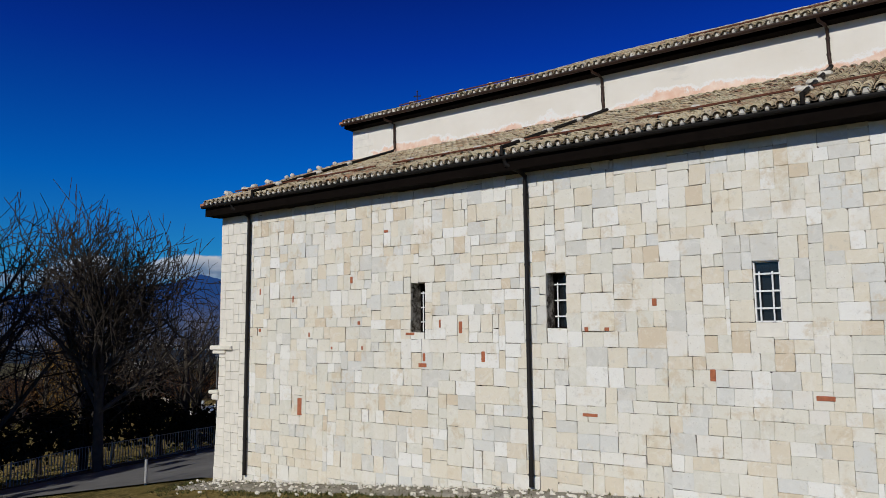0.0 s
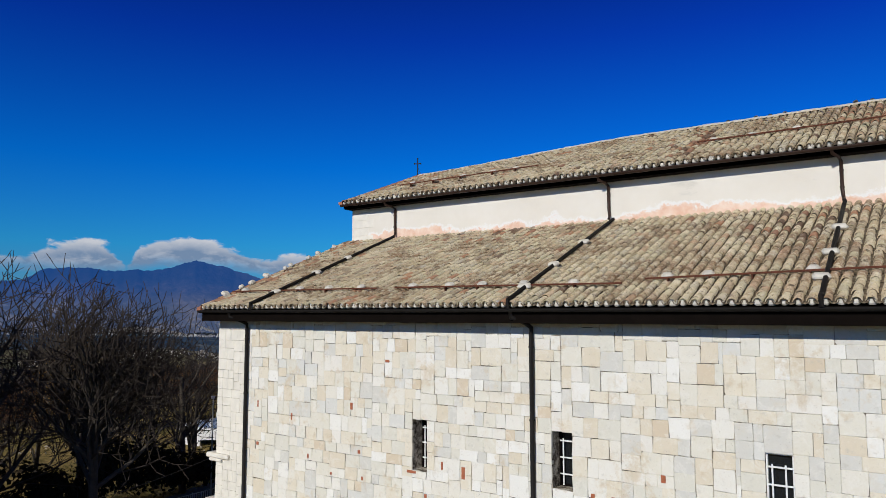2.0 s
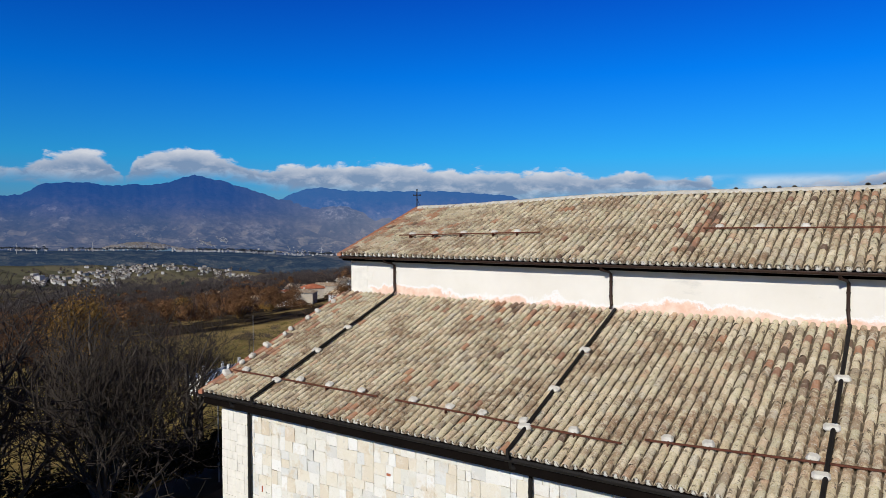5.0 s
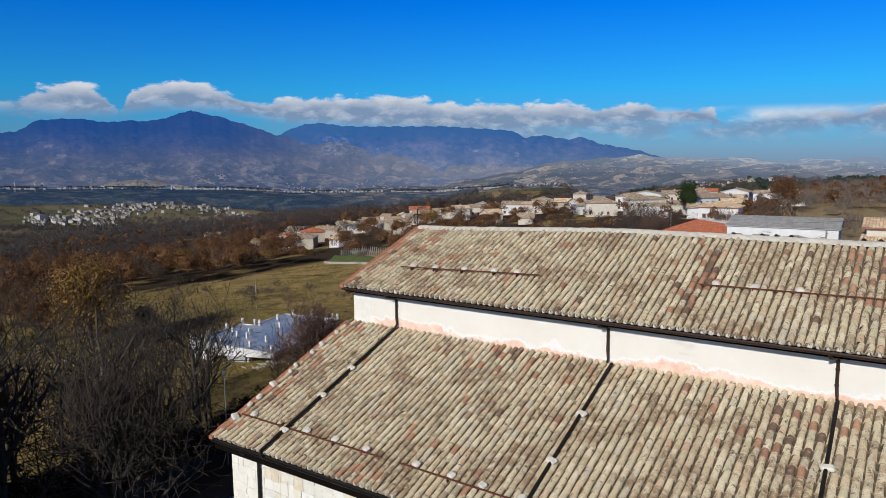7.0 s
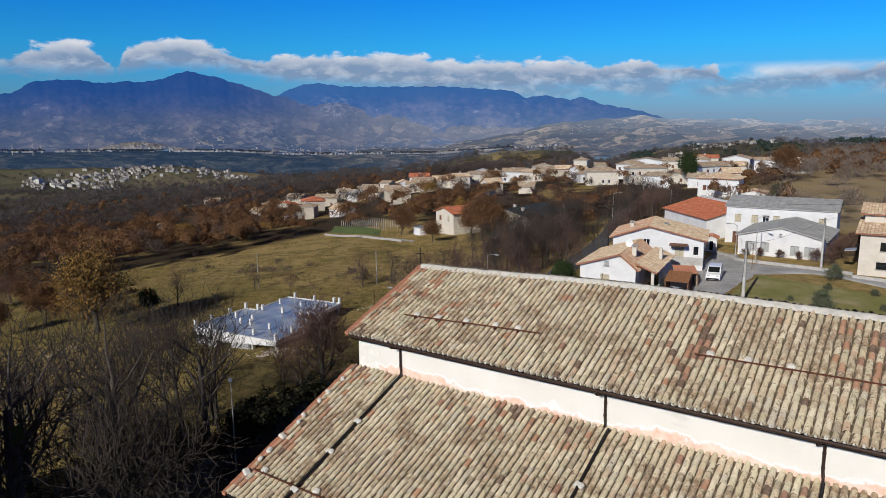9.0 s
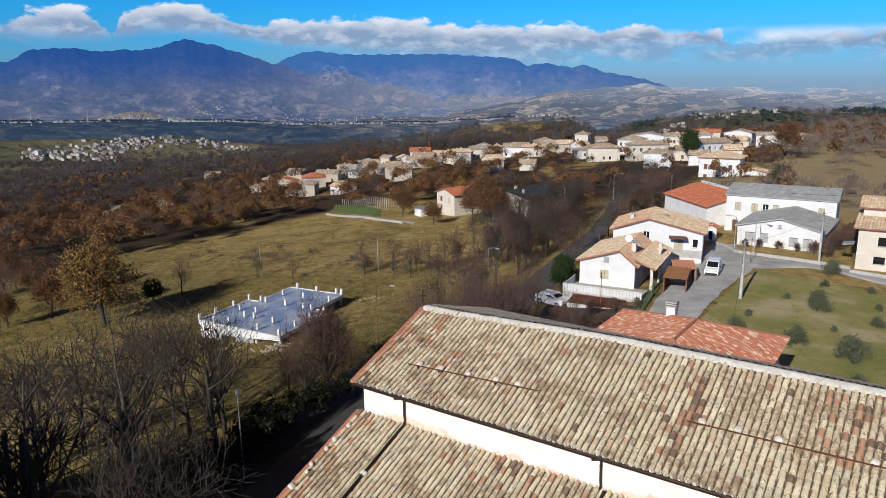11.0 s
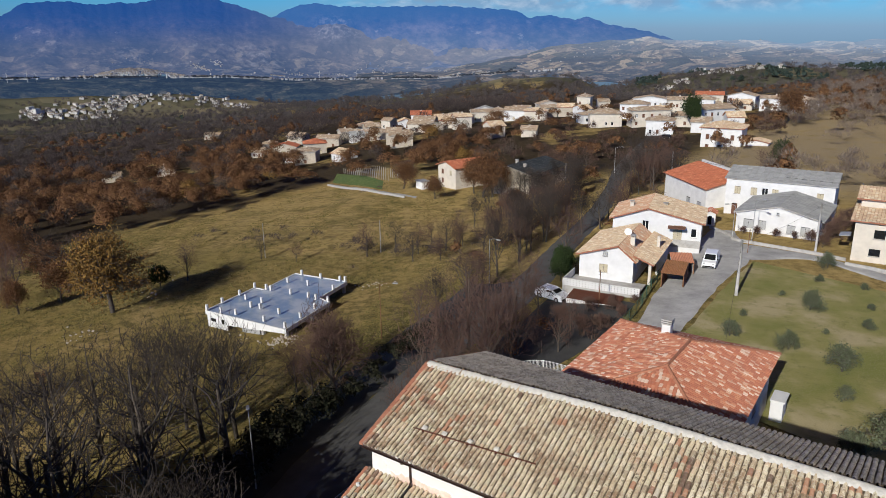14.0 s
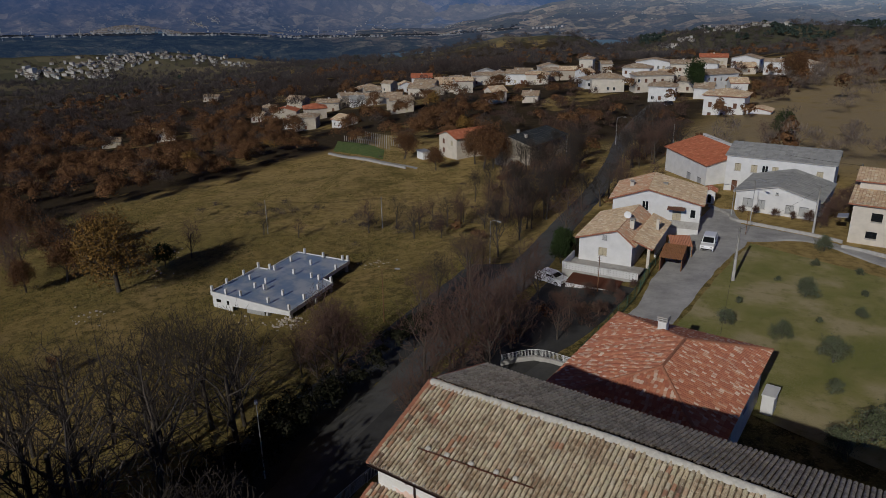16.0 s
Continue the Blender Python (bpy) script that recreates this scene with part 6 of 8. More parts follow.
for wx, wz, ww, wh in ((0.7, -1.35, 0.9, 0.45), (2.7, -1.4, 0.45, 0.6)):
    Geo().box(wx, wx + ww, -0.012, 0.03, wz, wz + wh, m).make("window", DARK_GLASS, sb)
Geo().panel(3.2, 2.6, 0.12, [], m @ pose(5.9, 0.5, -3.4)).make("door", GALV, sb, "grey sheet door")
# near-black wall added for the shade inside the open ground floor
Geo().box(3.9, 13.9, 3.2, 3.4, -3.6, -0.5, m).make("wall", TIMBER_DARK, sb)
for k in range(4):
    Geo().box(0.2 + k * 1.3, 1.5 + k * 1.3, -1.6, -0.5, -3.05, -2.98, m @ pose(0, 0, 0, 8, rr_tilt[k], 0)).make("board", WHITEWASH, sb)
Geo().panel(14.0, 3.6, 0.3, [], m @ pose(0, 5.5, -4.0)).make("wall", CONCRETE, sb)
for x, y in [(-80.4, 66), (-81.5, 73.8), (-72.5, 75.3), (-66.6, 58.1), (-68.5, 67.6), (-71, 58.0)]:
    Geo().box(x - 0.2, x + 0.2, y - 0.2, y + 0.2, -4.5, -0.36).make("column", CONCRETE, sb)
STUBS = [(-80.3, 56.3), (-80.7, 59.2), (-81.2, 62.7), (-81.8, 66.0), (-77.8, 56.7), (-75.6, 57.4), (-79.0, 62.0), (-76.1, 60.4), (-76.1, 62.4), (-74.5, 60.7), (-79.8, 66.5), (-78.9, 66.6), (-79.5, 70.5), (-75.3, 67.1),
         (-70.9, 60.8), (-70.6, 57.9), (-66.6, 57.9), (-67.4, 61.4), (-68.2, 64.9), (-72.1, 67.5), (-70.6, 67.5), (-75.9, 71.2), (-80.3, 74.2), (-76.6, 74.6), (-73.2, 75.3), (-72.4, 75.6), (-71.3, 71.8), (-68.6, 67.9)]
for x, y in STUBS:
    Geo().box(x - 0.15, x + 0.15, y - 0.15, y + 0.15, 0.125, 0.95, None, 0.01).make("column_stub", WHITEWASH, sb)
rubble = Geo()
rr = random.Random(5)
for k in range(100):
    if k < 90:
        x, y = -66 + rr.gauss(0, 1.2), 57.6 + rr.uniform(-2.5, 1)
    else:
        x, y = rr.gauss(-72, 4.5), 55.6 + rr.gauss(0, 0.7)
    s = rr.uniform(0.05, 0.2)
    rubble.box(-s, s, -s * 0.8, s * 0.8, -s * 0.5, s * 0.5, Matrix.Translation((x, y, float(ground(x, y)) + s * 0.3)) @ pose(0, 0, 0, rr.uniform(0, 40), rr.uniform(0, 40), rr.uniform(0, 180)), s * 0.25)
tagged(rubble.make("rubble", OCHRE), "broken concrete rubble beside the unfinished building", "rubble", "", "stuff")

# ---- the hamlets ----
hv = random.Random(21)
ROOF_OLD = tile_roof_mat("weathered_brown_tiles", (0.42, 0.31, 0.21), (0.36, 0.26, 0.18), (0.52, 0.43, 0.32))
BUILT = [(-37, 80, 16), (-34, 104, 14), (-22, 131, 15), (-20, 120, 14), (-4, 110, 12), (-40, 138, 14), (-108, 160, 14), (-90, 162, 14), (-15, 50, 18), (-74, 66, 14)]


def hamlet(rows, group, label, grow=0.8, walls=("ochre", "ochre", "cream", "cream", "white")):
    """Rows: x, y, front width, height, turn."""
    paints = {"ochre": OCHRE, "cream": CREAM, "white": WHITEWASH}
    more = []
    for x, y, w, h, rot in rows:
        more.append((x, y, w * grow, h * (grow + 0.1), rot + hv.uniform(-14, 14) * (1.8 - grow)))
        if len(rows) > 5:
            a, k = hv.uniform(0, 6.28), hv.uniform(8, 14)
            more.append((x + k * math.cos(a) * 1.2, y + k * math.sin(a), hv.uniform(4.5, 8), hv.uniform(2.8, 5.0), rot + hv.uniform(-40, 40)))
    for i, (x, y, w, h, rot) in enumerate(more):
        z = float(ground(x, y))
        d = hv.uniform(5.5, 8.5)
        wall = paints[hv.choice(walls)]
        wins = []
        for floor in range(max(1, int(h / 2.9))):
            k = 1.0
            while k < w - 1.6:
                if hv.random() < 0.8:
                    wins.append(("f", k, floor * 2.8 + 0.95, 0.95, 1.3, hv.choice(("brown", "glass", "shutter", "brown"))))
                k += hv.uniform(2.2, 3.2)
            if hv.random() < 0.8:
                wins.append(("r", d * 0.4, floor * 2.8 + 0.95, 0.95, 1.3, hv.choice(("brown", "glass"))))
        kind = hv.choice(("x", "x", "hip", "y")) if w > 6 else "x"
        house(label, x, y, z, rot, w, d, h, hv.uniform(1.1, 1.7), kind, wall, hv.choice((ROOF_OLD, ROOF_OLD, ROOF_TAN)) if hv.random() < 0.86 else hv.choice((ROOF_GREY, ROOF_ORANGE)), wins, 0.5, 0.45, (0.7, 0.8), "house", group, [(w * 0.5, d * 0.45, h + 0.8, 0.9)] if hv.random() < 0.6 else [], 2.5, 60 + i)
        BUILT.append((x + w / 2 * math.cos(radians(rot)), y + w / 2 * math.sin(radians(rot)) + d / 2, max(w, d) * 0.75))


hamlet([(-262, 240, 11, 5.5, 20), (-240, 211, 13, 4.5, 25), (-200, 186, 10, 5.8, 30), (-212, 203, 11, 5.5, 35), (-224, 222, 12, 5, 30), (-226, 240, 12, 4.6, 30), (-250, 275, 14, 4.0, 30), (-236, 262, 10, 4.2, 35), (-205, 232, 12, 4.5, 30),
        (-175, 212, 11, 5.8, 40), (-196, 250, 13, 4.5, 35), (-214, 276, 12, 6.5, 35), (-202, 262, 12, 5.0, 30)], "houses of the west hamlet", "old rendered house under bleached clay tiles in a huddled hamlet")
hamlet([(-190, 268, 16, 5.0, 30), (-172, 252, 9, 6.0, 40), (-181, 285, 11, 4.6, 30), (-167, 284, 12, 5.5, 30), (-155, 281, 12, 5.0, 30), (-163, 309, 13, 6.0, 30), (-148, 300, 9, 5.0, 25), (-152, 328, 8, 8.0, 25), (-172, 300, 10, 4.5, 30), (-131, 235, 7, 3.0, 28), (-188, 292, 12, 5.5, 25)],
       "houses along the hilltop", "rendered house under bleached clay tiles on the hilltop")
hamlet([(-114, 258, 12, 4.8, 22), (-98.5, 261.6, 14.4, 5.6, 29), (-87, 244, 9, 4.8, 14), (-120, 318, 15, 6.0, 15), (-100, 305, 10, 6.0, 15), (-88, 300, 8, 6.5, 10), (-74.6, 267, 14, 5.6, 45), (-100, 345, 12, 6.0, 10), (-86, 345, 12, 5.5, 8), (-70, 335, 12, 5.0, 5), (-58, 330, 10, 4.5, 0), (-115, 290, 11, 5.5, 20)],
       "houses of the village on the ridge", "whitewashed village house under a clay tile roof", 1.0, ("white", "white", "white", "cream"))
house("tall white house with brown shutters under a hipped tile roof", -60.8, 217.5, -5.0, 5, 11.3, 10.0, 7.2, 1.6, "hip", WHITEWASH, ROOF_TAN,
      [("f", k, zz, 1.0, 1.5, "brown") for k in (1.4, 4.9, 8.3) for zz in (0.9, 3.9)] + [("r", 3.0, 3.9, 1.0, 1.4, "brown")], 0.5, 0.6, (0.5, 0.55), chimneys=[(2, 3, 7.8, 0.8)], seed=71)
house("small white annex under clay tiles", -49.2, 220.5, -4.6, 5, 6.5, 6.0, 3.0, 0.7, "y", WHITEWASH, ROOF_TAN, [("f", 3.0, 0.9, 0.9, 1.0, "glass")], 0.5, 0.4, (0.5, 0.55), seed=72)
for x, y, rd in ((-55, 222, 10), (-46, 223, 6)):
    BUILT.append((x, y, rd))
hamlet([(-380, 280, 12, 3.5, 40), (-268, 172, 9, 3.2, 40), (-282, 156, 9, 3.0, 40)], "farm sheds in the woods", "low grey farm shed among the trees")

# far settlements across the valley: boxes with gabled roofs, past counting
def town(name, label, centres, mat, roof, size, seed, height):
    g = random.Random(seed)
    W, Rf = Geo(), Geo()
    for cx, cy, sx, sy, count in centres:
        for _ in range(count):
            x, y = g.gauss(cx, sx), g.gauss(cy, sy)
            z = float(height(np.array([x]), np.array([y]))[0])
            w, d, h = g.uniform(0.6, 1.5) * size, g.uniform(0.6, 1.1) * size, g.uniform(0.5, 1.0) * size
            m = Matrix.Translation((x, y, z - 1)) @ pose(0, 0, 0, 0, 0, g.uniform(0, 90))
            W.box(-w / 2, w / 2, -d / 2, d / 2, 0, h + 1, m)
            Rf.prism([(-w / 2 - 0.4, h + 1.01), (w / 2 + 0.4, h + 1.01), (0, h + 1 + w * 0.2)], -d / 2 - 0.4, d / 2 + 0.4, m)
    tn = thing(name, pose(0, 0, 0), label, "town", "", "stuff")
    W.make("walls", mat, tn), Rf.make("roofs", roof, tn)


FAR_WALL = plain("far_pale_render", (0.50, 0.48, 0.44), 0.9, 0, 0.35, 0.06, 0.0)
# town render greyed by haze in its colour
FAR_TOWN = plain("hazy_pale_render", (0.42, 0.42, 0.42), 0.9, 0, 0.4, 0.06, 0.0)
FAR_ROOF = plain("far_tile_roofs", (0.30, 0.25, 0.20), 0.9, 0, 0.35, 0.06, 0.0)
def spot(b, r, spread, count, deep=0.5):
    """A cluster of houses: bearing, distance, spread across and in depth, number."""
    a = radians(90 + AXIS - b)
    return (r * math.cos(a), r * math.sin(a), spread, spread * deep, count)


town("hill_village", "pale hill village strung along a spur", [(a, b, c, d, int(k * 1.7)) for a, b, c, d, k in (spot(-29.2, 780, 8, 12), spot(-28.0, 784, 8, 12), spot(-26.4, 788, 11, 18, 0.7), spot(-24.6, 797, 11, 24, 1.0), spot(-23.4, 806, 9, 18, 0.9), spot(-25.0, 768, 12, 14, 0.6), spot(-22.0, 812, 12, 16), spot(-20.2, 812, 12, 14), spot(-17.6, 802, 11, 14, 0.8), spot(-15.4, 796, 10, 7),
                       spot(20.5, 806, 12, 9), spot(22.3, 812, 12, 10), spot(24.2, 812, 10, 5), spot(18.0, 755, 9, 6), spot(17.0, 730, 9, 5))], FAR_WALL, FAR_ROOF, 2.9, 4, ground)
kt = thing("castle", pose(*spot(-29.05, 785, 0, 0)[:2], float(ground(*spot(-29.05, 785, 0, 0)[:2])), 0, 0, 20), "grey ruined castle on a rocky spur", "castle")
Geo().box(-5.5, 5, -3, 3, -4, 5.0).box(-5.5, -2.2, -3.5, 3.5, 5.0, 7.6).box(1.6, 2.6, -3, 3, 5.0, 6.2).box(3.6, 5, -3, 3, 5.0, 5.8).make("keep", FAR_WALL, kt)
Geo().prism([(-18, -6), (-6, -6), (-7, 1), (-9, 4), (-11, 2), (-13, 5), (-15, 1)], -3, 4).make("rock", OCHRE, kt, "pale bare rock")


def lowland(x, y):
    return np.maximum(valley(x, y), slopes(x, y))


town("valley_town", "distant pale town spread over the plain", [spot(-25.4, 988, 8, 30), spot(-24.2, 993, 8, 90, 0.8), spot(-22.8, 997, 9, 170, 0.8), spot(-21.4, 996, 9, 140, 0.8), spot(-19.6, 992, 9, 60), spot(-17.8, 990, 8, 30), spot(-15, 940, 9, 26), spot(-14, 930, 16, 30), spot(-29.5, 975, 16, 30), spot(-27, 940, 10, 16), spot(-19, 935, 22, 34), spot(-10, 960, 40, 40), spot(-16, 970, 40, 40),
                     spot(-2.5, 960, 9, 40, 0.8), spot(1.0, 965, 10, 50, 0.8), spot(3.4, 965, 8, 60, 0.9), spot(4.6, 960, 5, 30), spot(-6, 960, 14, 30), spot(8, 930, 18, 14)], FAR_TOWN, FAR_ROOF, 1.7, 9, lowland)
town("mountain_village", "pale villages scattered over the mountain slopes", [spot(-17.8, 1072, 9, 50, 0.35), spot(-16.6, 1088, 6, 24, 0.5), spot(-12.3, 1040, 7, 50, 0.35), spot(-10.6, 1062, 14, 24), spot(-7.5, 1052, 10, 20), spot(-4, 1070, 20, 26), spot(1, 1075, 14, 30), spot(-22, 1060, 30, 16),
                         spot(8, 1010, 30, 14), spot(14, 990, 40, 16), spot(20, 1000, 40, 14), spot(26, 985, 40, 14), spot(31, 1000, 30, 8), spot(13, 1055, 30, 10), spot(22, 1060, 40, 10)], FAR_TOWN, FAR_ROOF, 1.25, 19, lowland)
for b, r in ((-30.3, 968), (-29.1, 966), (-28.6, 968), (-25.6, 966), (-9.2, 962), (-6.4, 950)):
    x, y = spot(b, r, 0, 0)[:2]
    tb = thing("wind_turbine", pose(x, y, float(valley(np.array([x]), np.array([y]))[0]), 0, 0, 35), "slender white wind turbine on the plain", "wind turbine", "turbines on the plain")
    Geo().tube([(0, 0, -1), (0, 0, 10)], [0.38, 0.22], 6).make("mast", FAR_TOWN, tb)
    for k in range(3):
        a = radians(20 + 120 * k)
        Geo().tube([(0, -0.4, 10), (4.0 * math.sin(a), -0.4, 10 + 4.0 * math.cos(a))], [0.22, 0.08], 4).make("blade", FAR_TOWN, tb)


# ---- trees ----
def branches(seed, height, spread, levels, counts, trunk_r, upright=0.5, first=0.28, droop=0.0):
    """Segments (from, to, radius, radius, level) of a bare tree."""
    g = random.Random(seed)
    segs = []

    def grow(p, d, length, r, level):
        steps = 3 if level == 0 else 2
        pts = [p]
        for k in range(steps):
            jit = Vector((g.gauss(0, 1), g.gauss(0, 1), g.gauss(0, 0.6))) * (0.06 if level == 0 else 0.18)
            d = (d + jit + Vector((0, 0, 1)) * (upright * 0.22 if level else 0.0) - Vector((0, 0, droop * level * 0.1))).normalized()
            q = p + d * (length / steps)
            ra, rb = r * (1 - 0.5 * k / steps), r * (1 - 0.5 * (k + 1) / steps)
            segs.append((p, q, ra, rb, level))
            p = q
            pts.append(q)
        if level + 1 > levels:
            return
        for k in range(counts[level]):
            t = (first if level == 0 else 0.25) + (1 - (first if level == 0 else 0.25)) * (k + g.random()) / counts[level]
            i = min(steps - 1, int(t * steps))
            o = pts[i].lerp(pts[i + 1], t * steps - i)
            turn = 2.4 * k + g.uniform(-0.6, 0.6)
            side = d.cross(Vector((math.cos(turn), math.sin(turn), 0.3))).normalized()
            out = (d * (0.55 if level else 0.75 * upright + 0.25) + side * spread * g.uniform(0.6, 1.2)).normalized()
            grow(o, out, length * g.uniform(0.5, 0.78) * (1.0 if level else (1.1 - 0.5 * t)), r * (0.52 if level else 0.5) * (1 - 0.35 * t), level + 1)

    grow(Vector((0, 0, 0)), Vector((0, 0, 1)), height * 0.62, trunk_r, 0)
    return segs


def tubes(segs, sides):
    A, B = np.array([s[0] for s in segs]), np.array([s[1] for s in segs])
    ra, rb = np.maximum(0.018, np.array([s[2] for s in segs])), np.maximum(0.011, np.array([s[3] for s in segs]))
    D = B - A
    D /= np.linalg.norm(D, axis=1, keepdims=True) + 1e-9
    ref = np.where(np.abs(D[:, 2:3]) < 0.9, np.array([[0, 0, 1.0]]), np.array([[1.0, 0, 0]]))
    U = np.cross(D, ref)
    U /= np.linalg.norm(U, axis=1, keepdims=True)
    W = np.cross(D, U)
    V, F = [], []
    n = len(segs)
    for P, r in ((A, ra), (B, rb)):
        for k in range(sides):
            a = 2 * math.pi * k / sides
            V.append(P + (U * math.cos(a) + W * math.sin(a)) * r[:, None])
    V = np.stack(V, 1).reshape(-1, 3)
    base = np.arange(n) * 2 * sides
    for k in range(sides):
        k2 = (k + 1) % sides
        F.append(np.stack((base + k, base + k2, base + sides + k2, base + sides + k), 1))
    return V, np.concatenate(F)


def leaf_cards(centres, size, seed, per=1, jitter=0.3):
    """Small bent leaf clumps, two quads each, round the given places."""
    g = np.random.RandomState(seed)
    C = np.repeat(np.asarray(centres), per, 0) + g.normal(0, jitter, (len(centres) * per, 3))
    n = len(C)
    A = g.normal(0, 1, (n, 3))
    out = g.normal(0, 1, (n, 3))
    A = np.cross(out, A)
    A /= np.linalg.norm(A, axis=1, keepdims=True) + 1e-9
    B = np.cross(out, A)
    B /= np.linalg.norm(B, axis=1, keepdims=True) + 1e-9
    N = np.cross(A, B)
    s = size * g.uniform(0.6, 1.3, (n, 1))
    mid = C + N * s * 0.25
    V = np.stack((C - A * s - B * s * 0.5, C - A * s * 0.8 + B * s * 0.6, mid - B * s * 0.6, mid + B * s * 0.55, C + A * s - B * s * 0.45, C + A * s * 0.85 + B * s * 0.5), 1).reshape(-1, 3)
    k = np.arange(n) * 6
    return V, np.concatenate((np.stack((k, k + 2, k + 3, k + 1), 1), np.stack((k + 2, k + 4, k + 5, k + 3), 1)))


def tree(name, label, segs, twig, leaf=None, size=0.14, per=2, seed=1, group="", jitter=0.3):
    t = thing(name, pose(0, 0, -50), label, "tree", group)
    thick = [s for s in segs if s[4] < 2]
    thin = [s for s in segs if s[4] >= 2]
    soup("trunk", *tubes(thick, 7), BARK, t, True)
    if leaf is None:
        tagged(soup("crown", *tubes(thin, 3), twig, t), kind="stuff")
    else:
        tagged(soup("branchwork", *tubes(thin, 3), BARK, t), kind="stuff")
        ends = [s[1] for s in thin if s[4] >= max(2, max(q[4] for q in segs) - 1)]
        tagged(soup("crown", *leaf_cards([tuple(e) for e in ends], size, seed, per, jitter), leaf, t), kind="stuff")
    return t


BARE = [tree("bare_tree", "bare winter tree with a spreading crown of fine twigs", branches(10 + k, 12.5, 0.85, 4, (8, 5, 4, 2), 0.25, 0.7, 0.22), TWIG) for k in range(3)]
BARE.append(tree("bare_tree", "slim bare winter tree with steep branches", branches(20, 12.5, 0.55, 4, (9, 6, 4, 2), 0.18, 1.0, 0.2), TWIG))
BARE.append(tree("bare_tree", "slim bare winter tree with steep branches", branches(21, 12.5, 0.6, 4, (9, 6, 4, 2), 0.18, 0.9, 0.2), TWIG))
LIMB = [tree("bare_tree", "tall bare winter tree with several upright limbs", branches(100 + k, 12.5, 0.85, 4, (7, 5, 3, 1), 0.24, 0.7, 0.2), TWIG) for k in range(4)]
ROUND = tree("bare_tree", "round bare tree with a dense brown crown of twigs", branches(120, 7.5, 1.0, 4, (14, 7, 5, 4), 0.24, 0.7, 0.15), TWIG_RED)
BIG = tree("bare_tree", "big bare tree with a thick trunk and many upright shoots", branches(26, 10.2, 0.85, 4, (24, 7, 5, 2), 0.23, 0.9, 0.36), TWIG)
RED = [tree("bare_tree", "bare winter tree with reddish twigs", branches(30 + k, 10.0, 0.75, 4, (9, 5, 4, 2), 0.18, 0.8, 0.18), TWIG_RED) for k in range(2)]
OAK = [tree("oak_tree", "oak holding its withered brown leaves", branches(40 + k, 9.5, 0.8, 3, (11, 7, 5), 0.26, 0.6), TWIG, LEAF_BROWN, 0.13, 8, k, "", 0.50) for k in range(2)]
GOLD = tree("oak_tree", "oak with thinning golden-brown leaves", branches(50, 11.5, 1.15, 3, (15, 8, 6), 0.34, 0.6), TWIG, LEAF_GOLD, 0.13, 6, 9, "", 0.42)
OLIVE = [tree("olive_tree", "small round grey-green olive tree", branches(60 + k, 3.0, 0.9, 3, (9, 6, 5), 0.10, 0.5, 0.2), TWIG, LEAF_OLIVE, 0.07, 4, k, "olive trees on the lawn", 0.20) for k in range(2)]
GREEN = tree("evergreen_tree", "dense dark evergreen tree", branches(70, 6.5, 0.7, 3, (12, 7, 5), 0.16, 0.6, 0.15), TWIG, LEAF_GREEN, 0.16, 6, 3, "", 0.35)
CYPRESS = tree("evergreen_tree", "narrow dark green cypress", branches(72, 9.0, 0.26, 3, (18, 6, 4), 0.14, 1.2, 0.05), TWIG, LEAF_GREEN, 0.16, 6, 4, "", 0.28)
SHRUB = tree("bare_shrub", "tangle of bare reddish shrub stems", branches(80, 3.4, 0.9, 3, (14, 8, 6), 0.05, 0.7, 0.05), TWIG_RED)
tg = random.Random(77)


def plant(proto, x, y, k=1.0, z=None):
    m = pose(x, y, (float(ground(x, y)) if z is None else z) - 0.08, 0, 0, tg.uniform(0, 360))
    ob = copy_thing(proto, m)
    ob.scale = (k * tg.uniform(0.92, 1.08),) * 2 + (k,)
    return ob


# round the forecourt and the road below the church
plant(BIG, -30.4, 17.1, 1.1)
for x, y, k in ((-46.4, 32.8, 1.1), (-52.7, 34.8, 1.05), (-52.1, 29.2, 1.15), (-60.2, 29.0, 1.05), (-60.0, 25.0, 1.1), (-47.4, 25.5, 1.1), (-55, 23.0, 1.15), (-61, 21, 1.1), (-43.5, 23.5, 1.25), (-43.0, 17.0, 1.3), (-38.6, 15.2, 1.3), (-47, 17.5, 1.2), (-53, 18.5, 1.15), (-66, 24, 0.95)):
    plant(tg.choice(LIMB), x, y, k)
for x, y, k in ((-53.5, 38.5, 0.85), (-57.0, 36.0, 0.95), (-61.5, 33.5, 0.9), (-63.5, 37.0, 0.8), (-50.0, 36.5, 0.9), (-72.5, 31.0, 0.75)):
    plant(tg.choice(LIMB + BARE[3:]), x, y, k)
# an added stand, out of view south of the church square, shades the road
stand = 0
while stand < 24:
    x, y = tg.uniform(-52, -33.0), tg.uniform(-16, 11)
    if y > -0.17 * x - 2:
        continue
    plant(GREEN if stand % 3 else tg.choice(BARE), x, y, tg.uniform(2.1, 2.6) if stand % 3 else 1.2)
    stand += 1
# bare trees added out of view, for shade on the slope below
far_side = 0
while far_side < 14:
    x, y = tg.uniform(-105, -50), tg.uniform(-30, 22)
    if y > -0.32 * x - 3:
        continue
    plant(tg.choice(BARE), x, y, tg.uniform(0.9, 1.2))
    far_side += 1
plant(ROUND, -48.4, 47.7, 1.3)
# four tall evergreens added out of view to deepen the road's shade
for x, y in ((-34.2, -2), (-36, 3.5), (-38.5, 5), (-34, -9)):
    plant(GREEN, x, y, 2.6)
